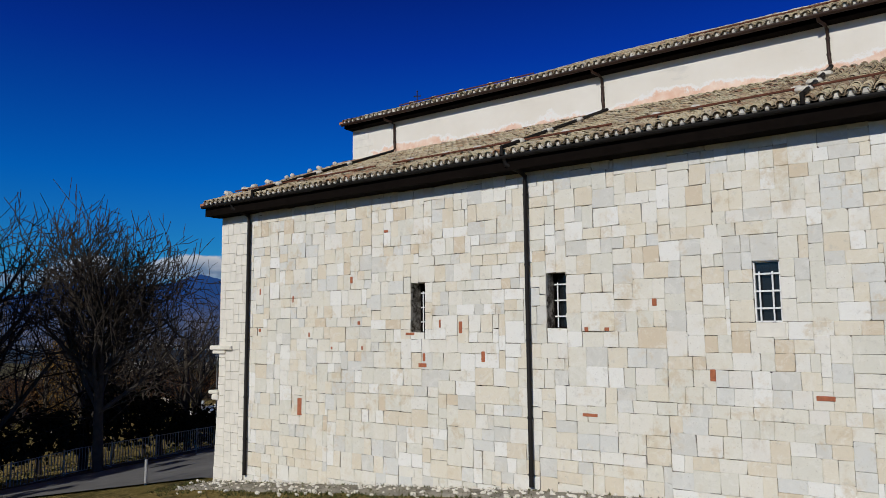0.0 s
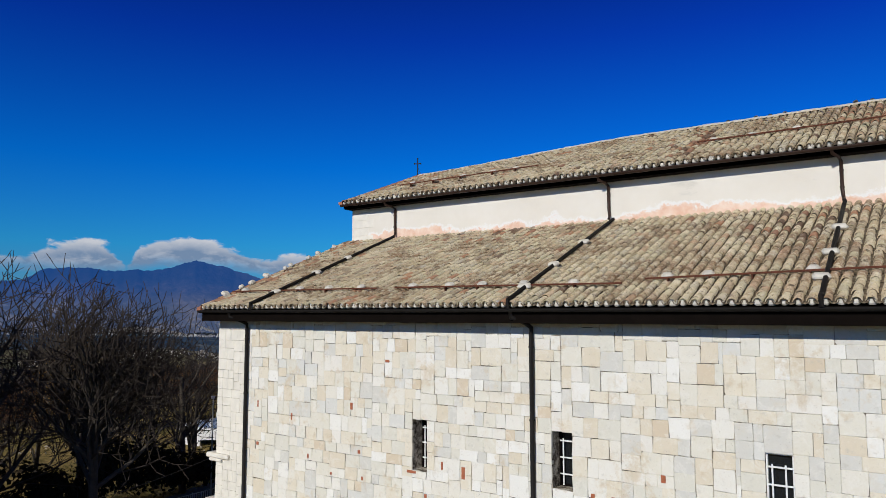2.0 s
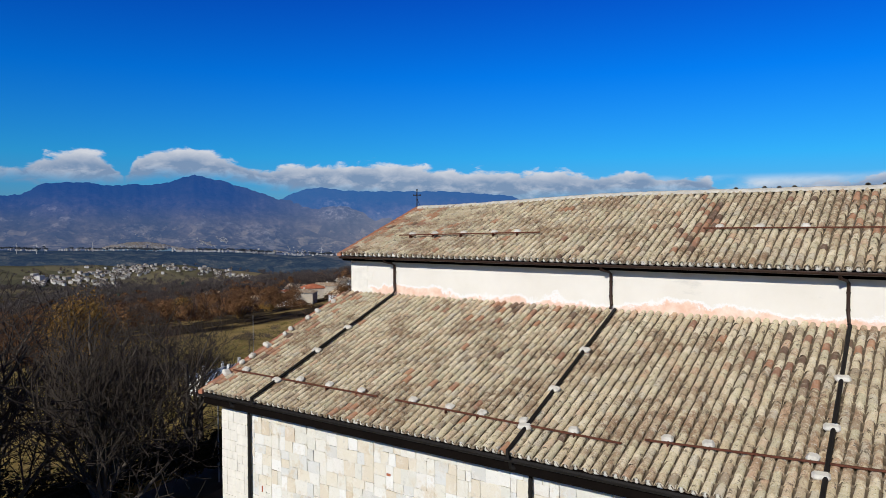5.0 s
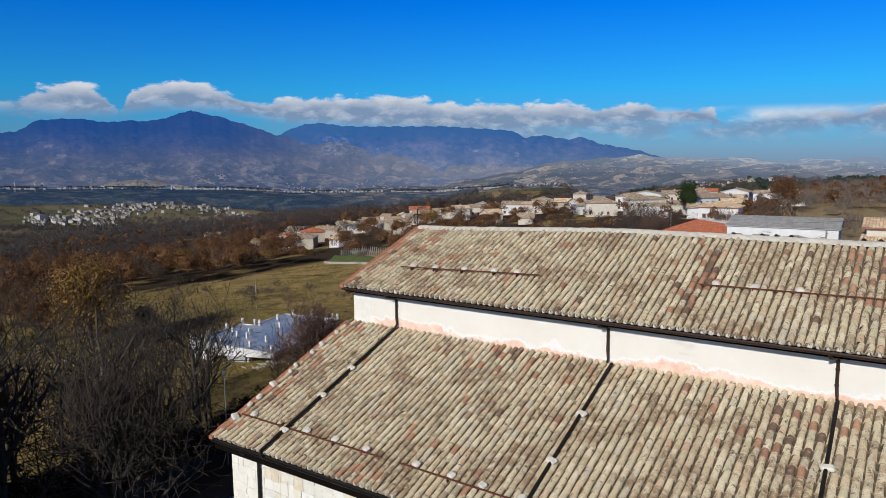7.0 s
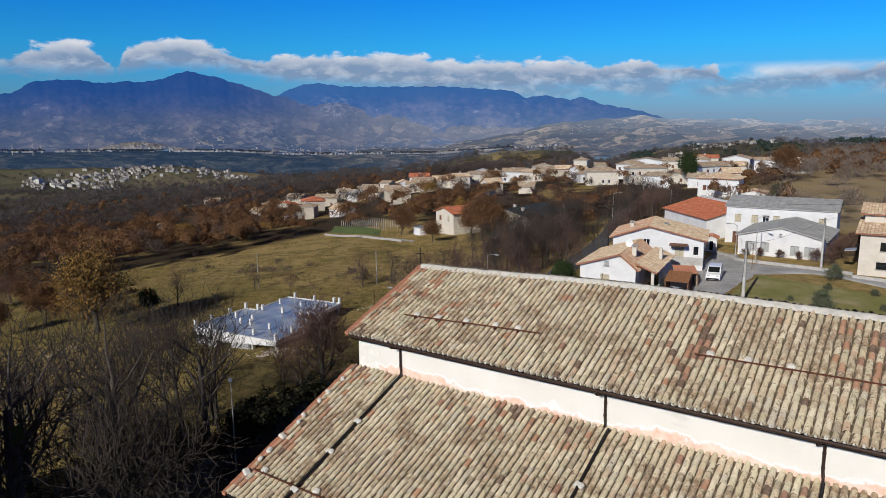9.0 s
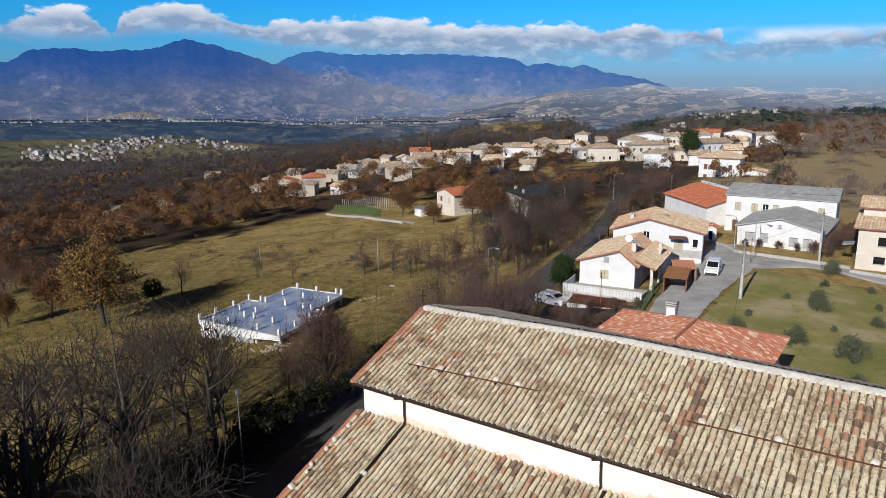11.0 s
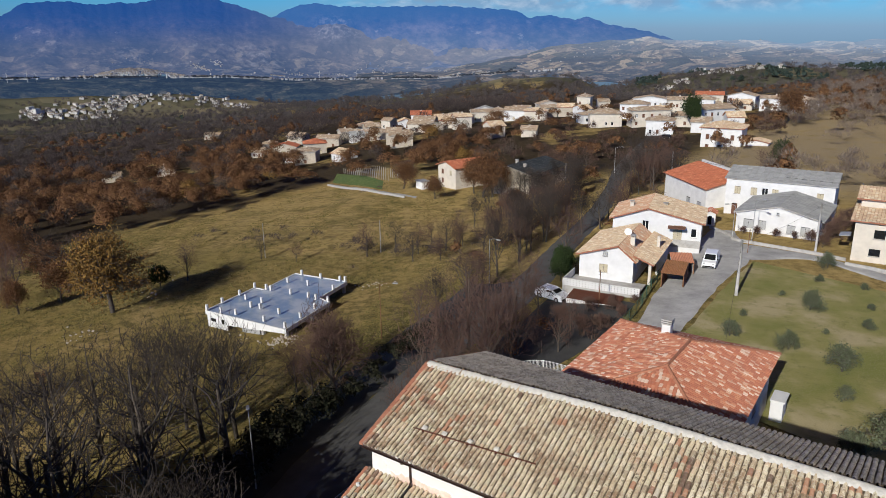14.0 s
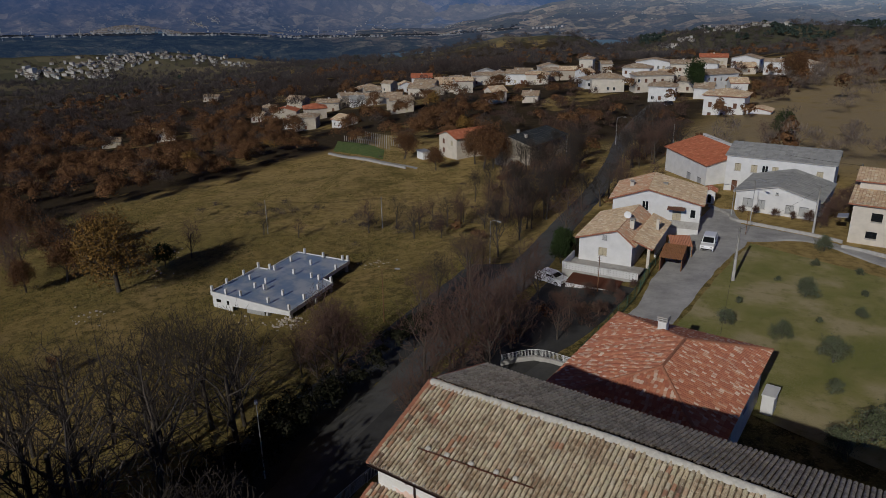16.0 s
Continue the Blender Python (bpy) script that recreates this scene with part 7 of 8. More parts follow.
for x, y, k in ((-38.3, 58, 0.9), (-34, 54, 1.0), (-35.6, 46, 0.95), (-32, 51, 0.9), (-36.3, 52, 0.9), (-33, 57.5, 0.85), (-46.8, 71, 0.85), (-39.6, 72, 0.75), (-33.5, 47, 0.75), (-30.5, 49.5, 0.85), (-34.5, 51, 0.9), (-35.5, 57, 0.85), (-36.2, 64, 0.7), (-33.0, 59, 0.6), (-36.5, 70, 0.6), (-33.2, 43.5, 0.7), (-32.6, 40.5, 0.6), (-29.5, 61, 0.5), (-31, 67, 0.45), (-47.5, 44, 0.7), (-52, 46, 0.6)):
    plant(tg.choice(RED), x, y, k)
for x, y, k in ((-51.3, 85.4, 0.8), (-44.0, 92.5, 0.85), (-49, 74, 0.7), (-47.8, 62, 0.7), (-55.5, 108, 0.75), (-58.5, 118, 0.8), (-61, 128, 0.75), (-48.0, 107, 0.6), (-66, 140, 0.75), (-47.5, 117, 0.7), (-52, 134, 0.75), (-71, 152, 0.75), (-57, 148, 0.7), (-52, 93, 0.75), (-54, 99, 0.7), (-49, 67, 0.6),
                (-50, 79, 0.6), (-53, 104, 0.7), (-57, 113, 0.7), (-60, 123, 0.7), (-63, 133, 0.7), (-68, 146, 0.75), (-75, 160, 0.8), (-78, 170, 0.8), (-80, 180, 0.8), (-62, 168, 0.7), (-58, 160, 0.9), (-65, 185, 0.7), (-50, 127, 0.6), (-46.5, 111, 0.6), (-84, 150, 0.7), (-80, 146, 0.7), (-76, 142, 0.7), (-73, 138, 0.65)):
    plant(tg.choice(BARE + RED), x, y, k)
for x, y, k in ((-82.7, 92.4, 0.65), (-74.4, 96.7, 0.6), (-80, 97, 0.55), (-70, 99, 0.55), (-76, 103, 0.5), (-60, 100, 0.6), (-64, 106, 0.55), (-99, 82, 0.35), (-100.5, 67.5, 0.7), (-92, 84, 0.4), (-30.5, 160, 0.8), (-55.2, 158, 0.95), (-52, 151, 0.9), (-49, 154, 0.85), (-46, 150, 0.8), (-58, 152, 0.9), (-54, 145, 0.85), (-50, 147, 0.8), (-67, 93, 0.5), (-72, 92, 0.5)):
    plant(tg.choice(RED + BARE[:2]), x, y, k)
for k in range(38):
    y = tg.uniform(96, 152)
    x = np.interp(y, [82, 102, 129, 160], [-48.7, -52.5, -58.3, -69.0]) - tg.uniform(0, 20) ** 1.0 - 0.5
    plant(tg.choice(RED + RED + BARE[3:]), x, y, tg.uniform(0.45, 0.8))
east_side = 0
while east_side < 24:
    y = tg.uniform(112, 205)
    x = np.interp(y, [102, 129, 160, 184, 213], [-44.5, -50.0, -59.5, -67.5, -74.5]) + tg.uniform(0.5, 8)
    if all(math.hypot(x - bx, y - by) > br * 0.8 for bx, by, br in BUILT):
        plant(tg.choice(RED), x, y, tg.uniform(0.5, 0.75))
        east_side += 1
plant(GOLD, -97.1, 52.1, 1.15), plant(GOLD, -107, 56, 0.7)
for x, y, k in ((-112, 52, 0.75), (-117, 56, 0.85), (-122, 50, 0.9), (-126, 58, 0.8), (-119, 47, 0.7), (-130, 52, 0.9), (-135, 60, 0.85), (-113, 46, 0.6), (-125, 64, 0.7), (-140, 55, 0.9), (-146, 62, 0.9), (-133, 67, 0.7)):
    plant(tg.choice(OAK + RED + BARE[:1]), x, y, k)
plant(OAK[0], -92.3, 146.9, 1.2), plant(OAK[1], -90.6, 148.5, 1.0), plant(OAK[1], -97, 150, 0.9), plant(OAK[0], -118, 148, 0.8), plant(OAK[1], -102, 140, 0.6), plant(OAK[1], -50.3, 291, 1.3)
plant(GREEN, -94, 158, 0.9), plant(GREEN, -101.2, 62.9, 0.6), plant(GREEN, -39.8, 82.5, 0.55), plant(GREEN, -32.5, 184, 0.95), plant(CYPRESS, -76, 260, 1.25), plant(CYPRESS, -73, 255, 0.9), plant(GREEN, -41, 86, 0.6)
for x, y, k in ((-10.0, 83.2, 0.85), (-9.9, 71.0, 0.7), (-5.0, 68.5, 0.95), (-4.1, 62.8, 0.5), (-15.5, 71.3, 0.65), (-15.7, 77.6, 0.3), (-10.7, 100.5, 0.75), (-10.6, 94.0, 0.35), (-5.8, 93.5, 0.35), (-4.2, 80.5, 0.45), (-4.5, 86.8, 0.3), (-0.6, 56.5, 1.0), (-2.6, 53.5, 0.8), (1.5, 60, 1.0), (3, 75, 0.8), (2, 88, 0.8), (-13.5, 86.5, 0.25), (-7.5, 77, 0.25)):
    plant(tg.choice(OLIVE), x, y, k)
for x, y, k in ((-24.0, 112.6, 0.45), (-22, 113.0, 0.5), (-19.5, 113.2, 0.5), (-17, 113.0, 0.5), (-14.5, 112.5, 0.7), (-12.5, 115, 1.1), (-12, 119, 1.1), (-11.5, 124, 1.2), (-10.5, 129, 1.2), (-12.8, 111, 0.7), (-27.0, 72, 0.6), (-29, 74, 0.6), (-31.5, 72.5, 0.7), (-28, 68, 0.7), (-27.5, 77.2, 0.4), (-30, 76.6, 0.4), (-33, 68, 0.8), (-29.5, 66, 0.8)):
    plant(SHRUB, x, y, k)
st = thing("pollard_stump", pose(-79.2, 33.2, float(ground(-79.2, 33.2))), "short pollarded stump with a few brown leaves", "tree")
soup("trunk", *tubes(branches(90, 3.2, 0.5, 2, (6, 3), 0.22, 0.9, 0.5), 6), BARK, st, True)
soup("crown", *leaf_cards([(math.cos(k) * 0.4, math.sin(k * 1.7) * 0.4, 1.6 + 0.05 * k) for k in range(24)], 0.16, 2, 4), LEAF_BROWN, st)
for p in BARE + LIMB + RED + OAK + [GOLD, BIG, ROUND] + OLIVE + [GREEN, CYPRESS, SHRUB]:
    for o in [*p.children_recursive, p]:
        bpy.data.objects.remove(o)

# ---- woods past counting ----
road_mid = along([((a[0] + b[0]) / 2, (a[1] + b[1]) / 2) for a, b in zip(ROAD_L, ROAD_R)], 4.0)
wg = np.random.RandomState(12)


def bearing(x, y):
    return (90 + AXIS - np.degrees(np.arctan2(y, x)) + 180) % 360 - 180


def free_of(x, y, margin):
    ok = np.ones(len(x), bool)
    for bx, by, br in BUILT:
        ok &= np.hypot(x - bx, y - by) > br * 0.8 + margin
    for px, py in road_mid:
        ok &= np.hypot(x - px, y - py) > 5.0 + margin * 0.5
    return ok


def scatter(r0, r1, s0, s1, gap, keep):
    """Random places in a sector, spaced about gap metres."""
    area = 0.5 * (r1 ** 2 - r0 ** 2) * radians(s1 - s0)
    n = int(area / gap ** 2)
    r, s = np.sqrt(wg.uniform(r0 ** 2, r1 ** 2, n)), wg.uniform(s0, s1, n)
    b = np.radians(90 + AXIS - s)
    x, y = r * np.cos(b), r * np.sin(b)
    ok = keep(x, y, r, s)
    return x[ok], y[ok]


def crowns(name, label, x, y, mat, h, w, cards, size, seed, upright=False, floor=ground):
    """Crowns of uneven outline built of small clumps, all joined."""
    g = np.random.RandomState(seed)
    n = len(x)
    if not n:
        return
    z = floor(x, y)
    H, Wd = h * g.uniform(0.65, 1.25, n), w * g.uniform(0.7, 1.3, n)
    # every crown is a handful of lobes round its middle
    lobes = 8
    m = g.normal(0, 1, (n, lobes, 3))
    m /= np.linalg.norm(m, axis=2, keepdims=True)
    m[..., 2] = np.abs(m[..., 2]) * 1.1 - 0.35
    own = g.uniform(0.38, 0.60, (n, lobes, 1))
    which = g.randint(0, lobes, (n, cards))
    row = np.arange(n)[:, None]
    d = g.normal(0, 1, (n, cards, 3))
    d /= np.linalg.norm(d, axis=2, keepdims=True)
    d[..., 2] = np.where(d[..., 2] < -0.3, -d[..., 2], d[..., 2])
    rad = g.uniform(0.25, 1.0, (n, cards, 1)) ** 0.4
    P = (m[row, which] * 0.62 + d * rad * own[row, which]) * np.stack((Wd, Wd, H * 0.46), 1)[:, None] + np.stack((x, y, z + H * 0.54), 1)[:, None]
    if not upright:
        # leaf clumps that lie along the outside of their lobe
        Q = P.reshape(-1, 3)
        out = d.reshape(-1, 3) + m[row, which].reshape(-1, 3) * 0.5 + g.normal(0, 0.22, Q.shape)
        a = np.cross(out, g.normal(0, 1, Q.shape))
        a /= np.linalg.norm(a, axis=1, keepdims=True) + 1e-9
        b = np.cross(out, a)
        b /= np.linalg.norm(b, axis=1, keepdims=True) + 1e-9
        k = size * g.uniform(0.6, 1.4, (len(Q), 1))
        V = np.stack((Q - a * k - b * k * 0.5, Q + a * k * 0.3 - b * k, Q + a * k + b * k * 0.4, Q - a * k * 0.4 + b * k), 1).reshape(-1, 3)
        F = np.arange(len(V)).reshape(-1, 4)
    else:
        # slivers of branch that fan out of the crown's foot
        Q = P.reshape(-1, 3)
        run = d.reshape(-1, 3) * 0.8 + np.array((0, 0, 0.45)) + g.normal(0, 0.35, Q.shape)
        run /= np.linalg.norm(run, axis=1, keepdims=True)
        over = np.cross(run, g.normal(0, 1, Q.shape))
        over /= np.linalg.norm(over, axis=1, keepdims=True) + 1e-9
        k = size * g.uniform(0.6, 1.4, (len(Q), 1))
        V = np.stack((Q - run * k * 1.5 - over * k * 0.17, Q - run * k * 1.3 + over * k * 0.17, Q + run * k * 1.4 + over * k * 0.10, Q + run * k * 1.6 - over * k * 0.09), 1).reshape(-1, 3)
        F = np.arange(len(V)).reshape(-1, 4)
    tagged(soup(name, V, F, mat), label, "woods", "", "stuff")


def screens(x, y):
    """Places just in front of a house, as the church looks on it."""
    r, hit = np.hypot(x, y), np.zeros(len(x), bool)
    for bx, by, br in BUILT:
        rb = math.hypot(bx, by)
        if rb > 200:
            hit |= (np.abs(x * by - y * bx) / rb < br + 1) & (r < rb) & (r > rb - 48)
    return hit


def west_wood(x, y, r, s):
    line = -158 + 0.1 * (y - 60) - 6 * np.sin(y * 0.05)
    hedge = (y > 158) & (x < -84 - (y - 160) * 0.08) | (y > 215) & (x < -70) & (x < np.interp(y, road_mid[:, 1], road_mid[:, 0]) - 8)
    inside = (x < line) | hedge
    clear = (np.hypot(x + 215, y - 235) < 50) | (np.hypot(x + 165, y - 285) < 40) | (np.hypot(x + 95, y - 300) < 45) | (wobble(x, y, 55, 3.0) > 0.62)
    thin = wg.uniform(0, 1, len(x)) < np.where(screens(x, y), 0.2, np.where(clear, 0.33, 1.0))
    return inside & thin & free_of(x, y, 3)


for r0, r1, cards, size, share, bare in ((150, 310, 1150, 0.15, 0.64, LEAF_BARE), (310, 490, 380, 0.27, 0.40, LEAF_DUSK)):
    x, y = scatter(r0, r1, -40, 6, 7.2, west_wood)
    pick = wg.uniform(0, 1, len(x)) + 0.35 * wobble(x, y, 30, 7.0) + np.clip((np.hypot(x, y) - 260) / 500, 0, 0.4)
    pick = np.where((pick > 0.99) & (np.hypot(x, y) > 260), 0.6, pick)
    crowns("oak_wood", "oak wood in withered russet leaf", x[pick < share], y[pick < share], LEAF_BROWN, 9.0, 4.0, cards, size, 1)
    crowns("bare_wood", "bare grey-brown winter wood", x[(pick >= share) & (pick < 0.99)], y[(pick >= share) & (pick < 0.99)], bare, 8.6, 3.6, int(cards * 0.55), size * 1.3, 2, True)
    crowns("golden_wood", "golden-leaved oaks among the bare trees", x[pick >= 0.99], y[pick >= 0.99], LEAF_GOLD, 8.5, 3.6, cards, size, 3)


def village_trees(x, y, r, s):
    mid = np.interp(y, road_mid[:, 1], road_mid[:, 0])
    around = (x > -150) & (x < -45) & (y > 185) & (y < 350) | (y > 108) & (y <= 185) & (x > mid - 24) & (x < mid + 8)
    return around & free_of(x, y, 1.2) & (wobble(x, y, 26, 4.0) > -0.75) & (wg.uniform(0, 1, len(x)) < np.where(screens(x, y), 0.25, np.where(y > 185, 0.6, 0.2)))


x, y = scatter(110, 400, -14, 26, 5.0, village_trees)
pick = wg.uniform(0, 1, len(x))
crowns("village_trees", "bare trees between the village houses", x[pick < 0.7], y[pick < 0.7], LEAF_RED, 5.2, 2.4, 200, 0.28, 21, True)
crowns("village_trees", "russet oaks between the village houses", x[pick >= 0.7], y[pick >= 0.7], LEAF_BROWN, 6.0, 2.8, 360, 0.20, 22)


def far_wood(x, y, r, s):
    """Woods on the slopes down to the spur and over the hill behind the village, with their clearings."""
    fields = (s < -14) & (r > 738 + 12 * np.sin(s)) | (np.abs(s - 6.4) < 2.6) & (r > 668) | (wobble(x, y, 70, 6.0) > 0.72) & (r > 560)
    near = r < np.interp(s, [-40, -25, -10, 10], [500, 480, 480, 480])
    ridge = (s > 17) & (r > 800) & (s < 25)
    return ~(fields & (wg.uniform(0, 1, len(x)) < np.where(r > 812, 0.95, 0.66))) & ~near & ~ridge


x, y = scatter(470, 845, -40, 40, 6.6, far_wood)
r, b = np.hypot(x, y), bearing(x, y)
pick = wg.uniform(0, 1, len(x)) + 0.3 * wobble(x, y, 50, 2.0)
pine = (b > 15) & (r > 740) & (wobble(x, y, 40, 4.0) > 0.05) | (pick > 1.19)
rust = (pick >= np.interp(r, [470, 600, 700], [0.72, 1.0, 1.3])) & ~pine
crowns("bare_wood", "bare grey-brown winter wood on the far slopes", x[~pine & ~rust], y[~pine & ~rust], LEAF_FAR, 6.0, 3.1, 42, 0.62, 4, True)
crowns("oak_wood", "russet oak wood on the far slopes", x[rust], y[rust], LEAF_BROWN, 6.5, 3.2, 70, 0.5, 5)
crowns("pine_wood", "dark green conifers on the far hillside", x[pine], y[pine], LEAF_PINE, 7.0, 2.6, 60, 0.55, 6)
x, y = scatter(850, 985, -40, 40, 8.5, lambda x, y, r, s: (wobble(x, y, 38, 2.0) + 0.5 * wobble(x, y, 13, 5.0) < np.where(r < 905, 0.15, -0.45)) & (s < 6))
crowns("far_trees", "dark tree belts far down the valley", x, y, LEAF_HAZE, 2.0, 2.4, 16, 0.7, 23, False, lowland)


def east_wood(x, y, r, s):
    open_field = (np.hypot(x + 30, (y - 235) * 0.8) < 34)
    edge = (x > -40) & (y > 150) | (y > 270) & (x > -62)
    thin = wg.uniform(0, 1, len(x)) < np.where(open_field, 0.16, np.where(r < 260, 0.5, 1.0))
    return edge & thin & free_of(x, y, 3) & ~((np.hypot(x + 100, y - 300) < 50))


x, y = scatter(140, 480, 4, 40, 6.2, east_wood)
pick = wg.uniform(0, 1, len(x)) + 0.3 * wobble(x, y, 40, 1.0)
crowns("bare_wood", "bare grey-brown winter wood on the hillside", x[pick < 0.78], y[pick < 0.78], LEAF_EAST, 7.0, 3.2, 180, 0.30, 7, True)
crowns("oak_wood", "russet oak wood on the hillside", x[pick >= 0.78], y[pick >= 0.78], LEAF_BROWN, 7.5, 3.2, 240, 0.30, 8)


def undergrowth(x, y, r, s):
    strip = (x > -48) & (x < -26.3) & (y > 42) & (y < 76) | (x > -43) & (x < -36.5) & (y > 8) & (y < 60)
    verge = (y > 100) & (y < 210) & (np.abs(x - np.interp(y, road_mid[:, 1], road_mid[:, 0])) < 20)
    return (strip | verge) & free_of(x, y, 0.5)


x, y = scatter(30, 215, -40, 20, 3.8, undergrowth)
dry = wg.uniform(0, 1, len(x)) < 0.3
crowns("undergrowth", "tangled reddish undergrowth beside the road", x[~dry], y[~dry], LEAF_RED, 2.0, 1.4, 130, 0.14, 10, True)
crowns("undergrowth", "low russet oak scrub beside the road", x[dry], y[dry], LEAF_BROWN, 1.7, 1.3, 130, 0.11, 24)


def meadow_scrub(x, y, r, s):
    return (x < -55) & (x > -160) & (y < 160) & free_of(x, y, 4) & (wobble(x, y, 14, 2.0) > 0.40) & (wg.uniform(0, 1, len(x)) < 0.16)


x, y = scatter(60, 200, -34, 4, 4.0, meadow_scrub)
crowns("meadow_scrub", "low brown scrub on the pasture", x, y, LEAF_BARE, 1.3, 1.2, 80, 0.12, 11, True)


def hedge(x, y, r, s):
    mid = np.interp(y, road_mid[:, 1], road_mid[:, 0])
    return (y > 32) & (y < 64) & (x < mid - 3.0) & (x > mid - 6.5)


x, y = scatter(30, 90, -34, 10, 1.5, hedge)
crowns("hedge", "dark evergreen hedge along the road bank", x, y, LEAF_HEDGE, 2.4, 1.2, 170, 0.09, 13)
x, y = scatter(30, 90, -60, 10, 1.35, lambda x, y, r, s: (y > 4) & (y < 44) & (x < np.interp(y, road_mid[:, 1], road_mid[:, 0]) - 3.2) & (x > np.interp(y, road_mid[:, 1], road_mid[:, 0]) - 8))
crowns("hedge", "tall dark evergreen hedge below the forecourt", x[y < 28], y[y < 28], LEAF_HEDGE, 4.8, 1.4, 240, 0.11, 16)
crowns("hedge", "tall dark evergreen hedge below the forecourt", x[y >= 28], y[y >= 28], LEAF_HEDGE, 3.2, 1.3, 200, 0.10, 17)


def field_bushes(x, y, r, s):
    row = np.abs(y - (94 + 0.10 * (x + 75))) < 3.5
    return row & (x > -125) & (x < -58) & (wg.uniform(0, 1, len(x)) < np.where(x > -85, 0.55, 0.22)) & free_of(x, y, 1)


x, y = scatter(90, 170, -30, 4, 2.4, field_bushes)
crowns("hedge", "brown winter bushes across the pasture", x, y, LEAF_BARE, 2.8, 1.7, 200, 0.13, 14, True)
x, y = scatter(90, 170, -30, 4, 7.0, field_bushes)
crowns("hedge", "russet bushes across the pasture", x, y, LEAF_BROWN, 3.0, 1.6, 120, 0.16, 15)


# ---- fences, poles, vehicles ----
def railing(name, pts, height, gap, label, mat, post=2.0, thin=0.012):
    P = along(pts, gap)
    f = thing(name, pose(0, 0, 0), label, "fence")
    acc, lastpost = 0.0, -9.0
    picket = Geo().box(-thin, thin, -thin, thin, 0.12, height).mesh("picket", mat)
    Z = ground(P[:, 0], P[:, 1])
    rails = [[(p[0], p[1], z + hz) for p, z in zip(P[::4], Z[::4])] for hz in (0.12, height)]
    for r in rails:
        Geo().tube(r, 0.02, 5).make("rail", mat, f)
    for i, (p, z) in enumerate(zip(P, Z)):
        if acc - lastpost >= post:
            Geo().box(p[0] - 0.03, p[0] + 0.03, p[1] - 0.03, p[1] + 0.03, z - 0.1, z + height + 0.06).make("post", mat, f)
            lastpost = acc
        one = new("picket", picket)
        one.parent = f
        one.matrix_basis = Matrix.Translation((p[0], p[1], z))
        acc += gap
    return f


railing("metal_railing", [(-33.0, 4), (-32.4, 13.5), (-31.4, 22), (-31.6, 33), (-31.0, 40)], 1.1, 0.13, "grey metal picket railing along the forecourt", GALV)
railing("metal_railing", [(-32.0, 54), (-29.5, 56.3), (-25.6, 56.0)], 1.1, 0.13, "pale metal picket railing on a low wall", WHITE_PAINT)
railing("wire_fence", [(-25.4, 57.5), (-25.9, 66), (-26.2, 74), (-27.3, 81), (-28.3, 90)], 1.5, 0.3, "green wire mesh fence beside the lane", plain("green_coated_wire", (0.05, 0.11, 0.07), 0.6, 0, 0.3, 4, 0.1), 2.5, 0.008)


def low_wall(pts, h, t, mat, label):
    P = along(pts, 1.5)
    w = thing("low_wall", pose(0, 0, 0), label, "wall")
    v, f = [], []
    for i, p in enumerate(P):
        d = P[min(i + 1, len(P) - 1)] - P[max(i - 1, 0)]
        n = np.array((-d[1], d[0])) / np.linalg.norm(d) * t / 2
        z = float(ground(p[0], p[1]))
        v += [(*(p - n), z - 0.3), (*(p - n), z + h), (*(p + n), z + h), (*(p + n), z - 0.3)]
        if i:
            k = 4 * i
            f += [(k - 4 + a, k + a, k + a + 1, k - 3 + a) for a in range(3)]
    f += [(0, 1, 2, 3), (4 * len(P) - 1, 4 * len(P) - 2, 4 * len(P) - 3, 4 * len(P) - 4)]
    Geo().add(v, f).make("wall", mat, w)


low_wall([(-29.6, 115), (-25.0, 110.0), (-23.6, 107.7), (-13.2, 106.3), (-9.2, 105.2)], 0.45, 0.25, CONCRETE, "low pale concrete wall along the lane")
low_wall([(-9, 103.0), (-4.0, 101.9), (6, 98)], 0.5, 0.25, CONCRETE, "low pale concrete wall along the lane")
low_wall([(-32.0, 53.8), (-29.5, 56.1), (-25.6, 55.8)], 0.5, 0.3, CONCRETE, "low concrete wall under a railing")
low_wall([(-150, 152), (-135, 146), (-120, 141), (-110, 138)], 0.55, 0.4, CONCRETE, "pale retaining wall at the meadow's edge")
ribbon("track", [(-152, 155), (-135, 149), (-120, 144), (-108, 141)], [(-150.5, 152.4), (-134, 146.6), (-119, 141.6), (-107, 138.6)], LANE, 0.12, "pale gravel track above the meadow", 4)
GARDEN = Nodes("kitchen_garden", 1.0)
GARDEN.base(GARDEN.ramp(GARDEN.noise(1.2, 5), (0.35, (0.07, 0.12, 0.025)), (0.65, (0.16, 0.20, 0.06))))
ribbon("garden", [(-165, 172), (-150, 168), (-135, 160)], [(-152, 156), (-137, 151), (-124, 146)], GARDEN.m, 0.13, "green kitchen garden", 10)
stakes = Geo()
for r in range(3):
    for k in range(22):
        x, y = -162 + k * 1.35 + r * 2, 172 - k * 0.55 + r * 3
        z = float(ground(x, y))
        stakes.box(x - 0.06, x + 0.06, y - 0.06, y + 0.06, z, z + 1.7)
tagged(stakes.make("vine_stakes", CONCRETE), "rows of pale vine stakes in a garden", "stakes", "", "stuff")
gs = thing("garden_hut", pose(-113.5, 150.5, float(ground(-113.5, 150.5)), 0, 0, -20), "small white garden hut", "hut")
Geo().box(-1.5, 1.5, -1.2, 1.2, 0, 2.0, None, 0.03).make("wall", WHITE_PAINT, gs)
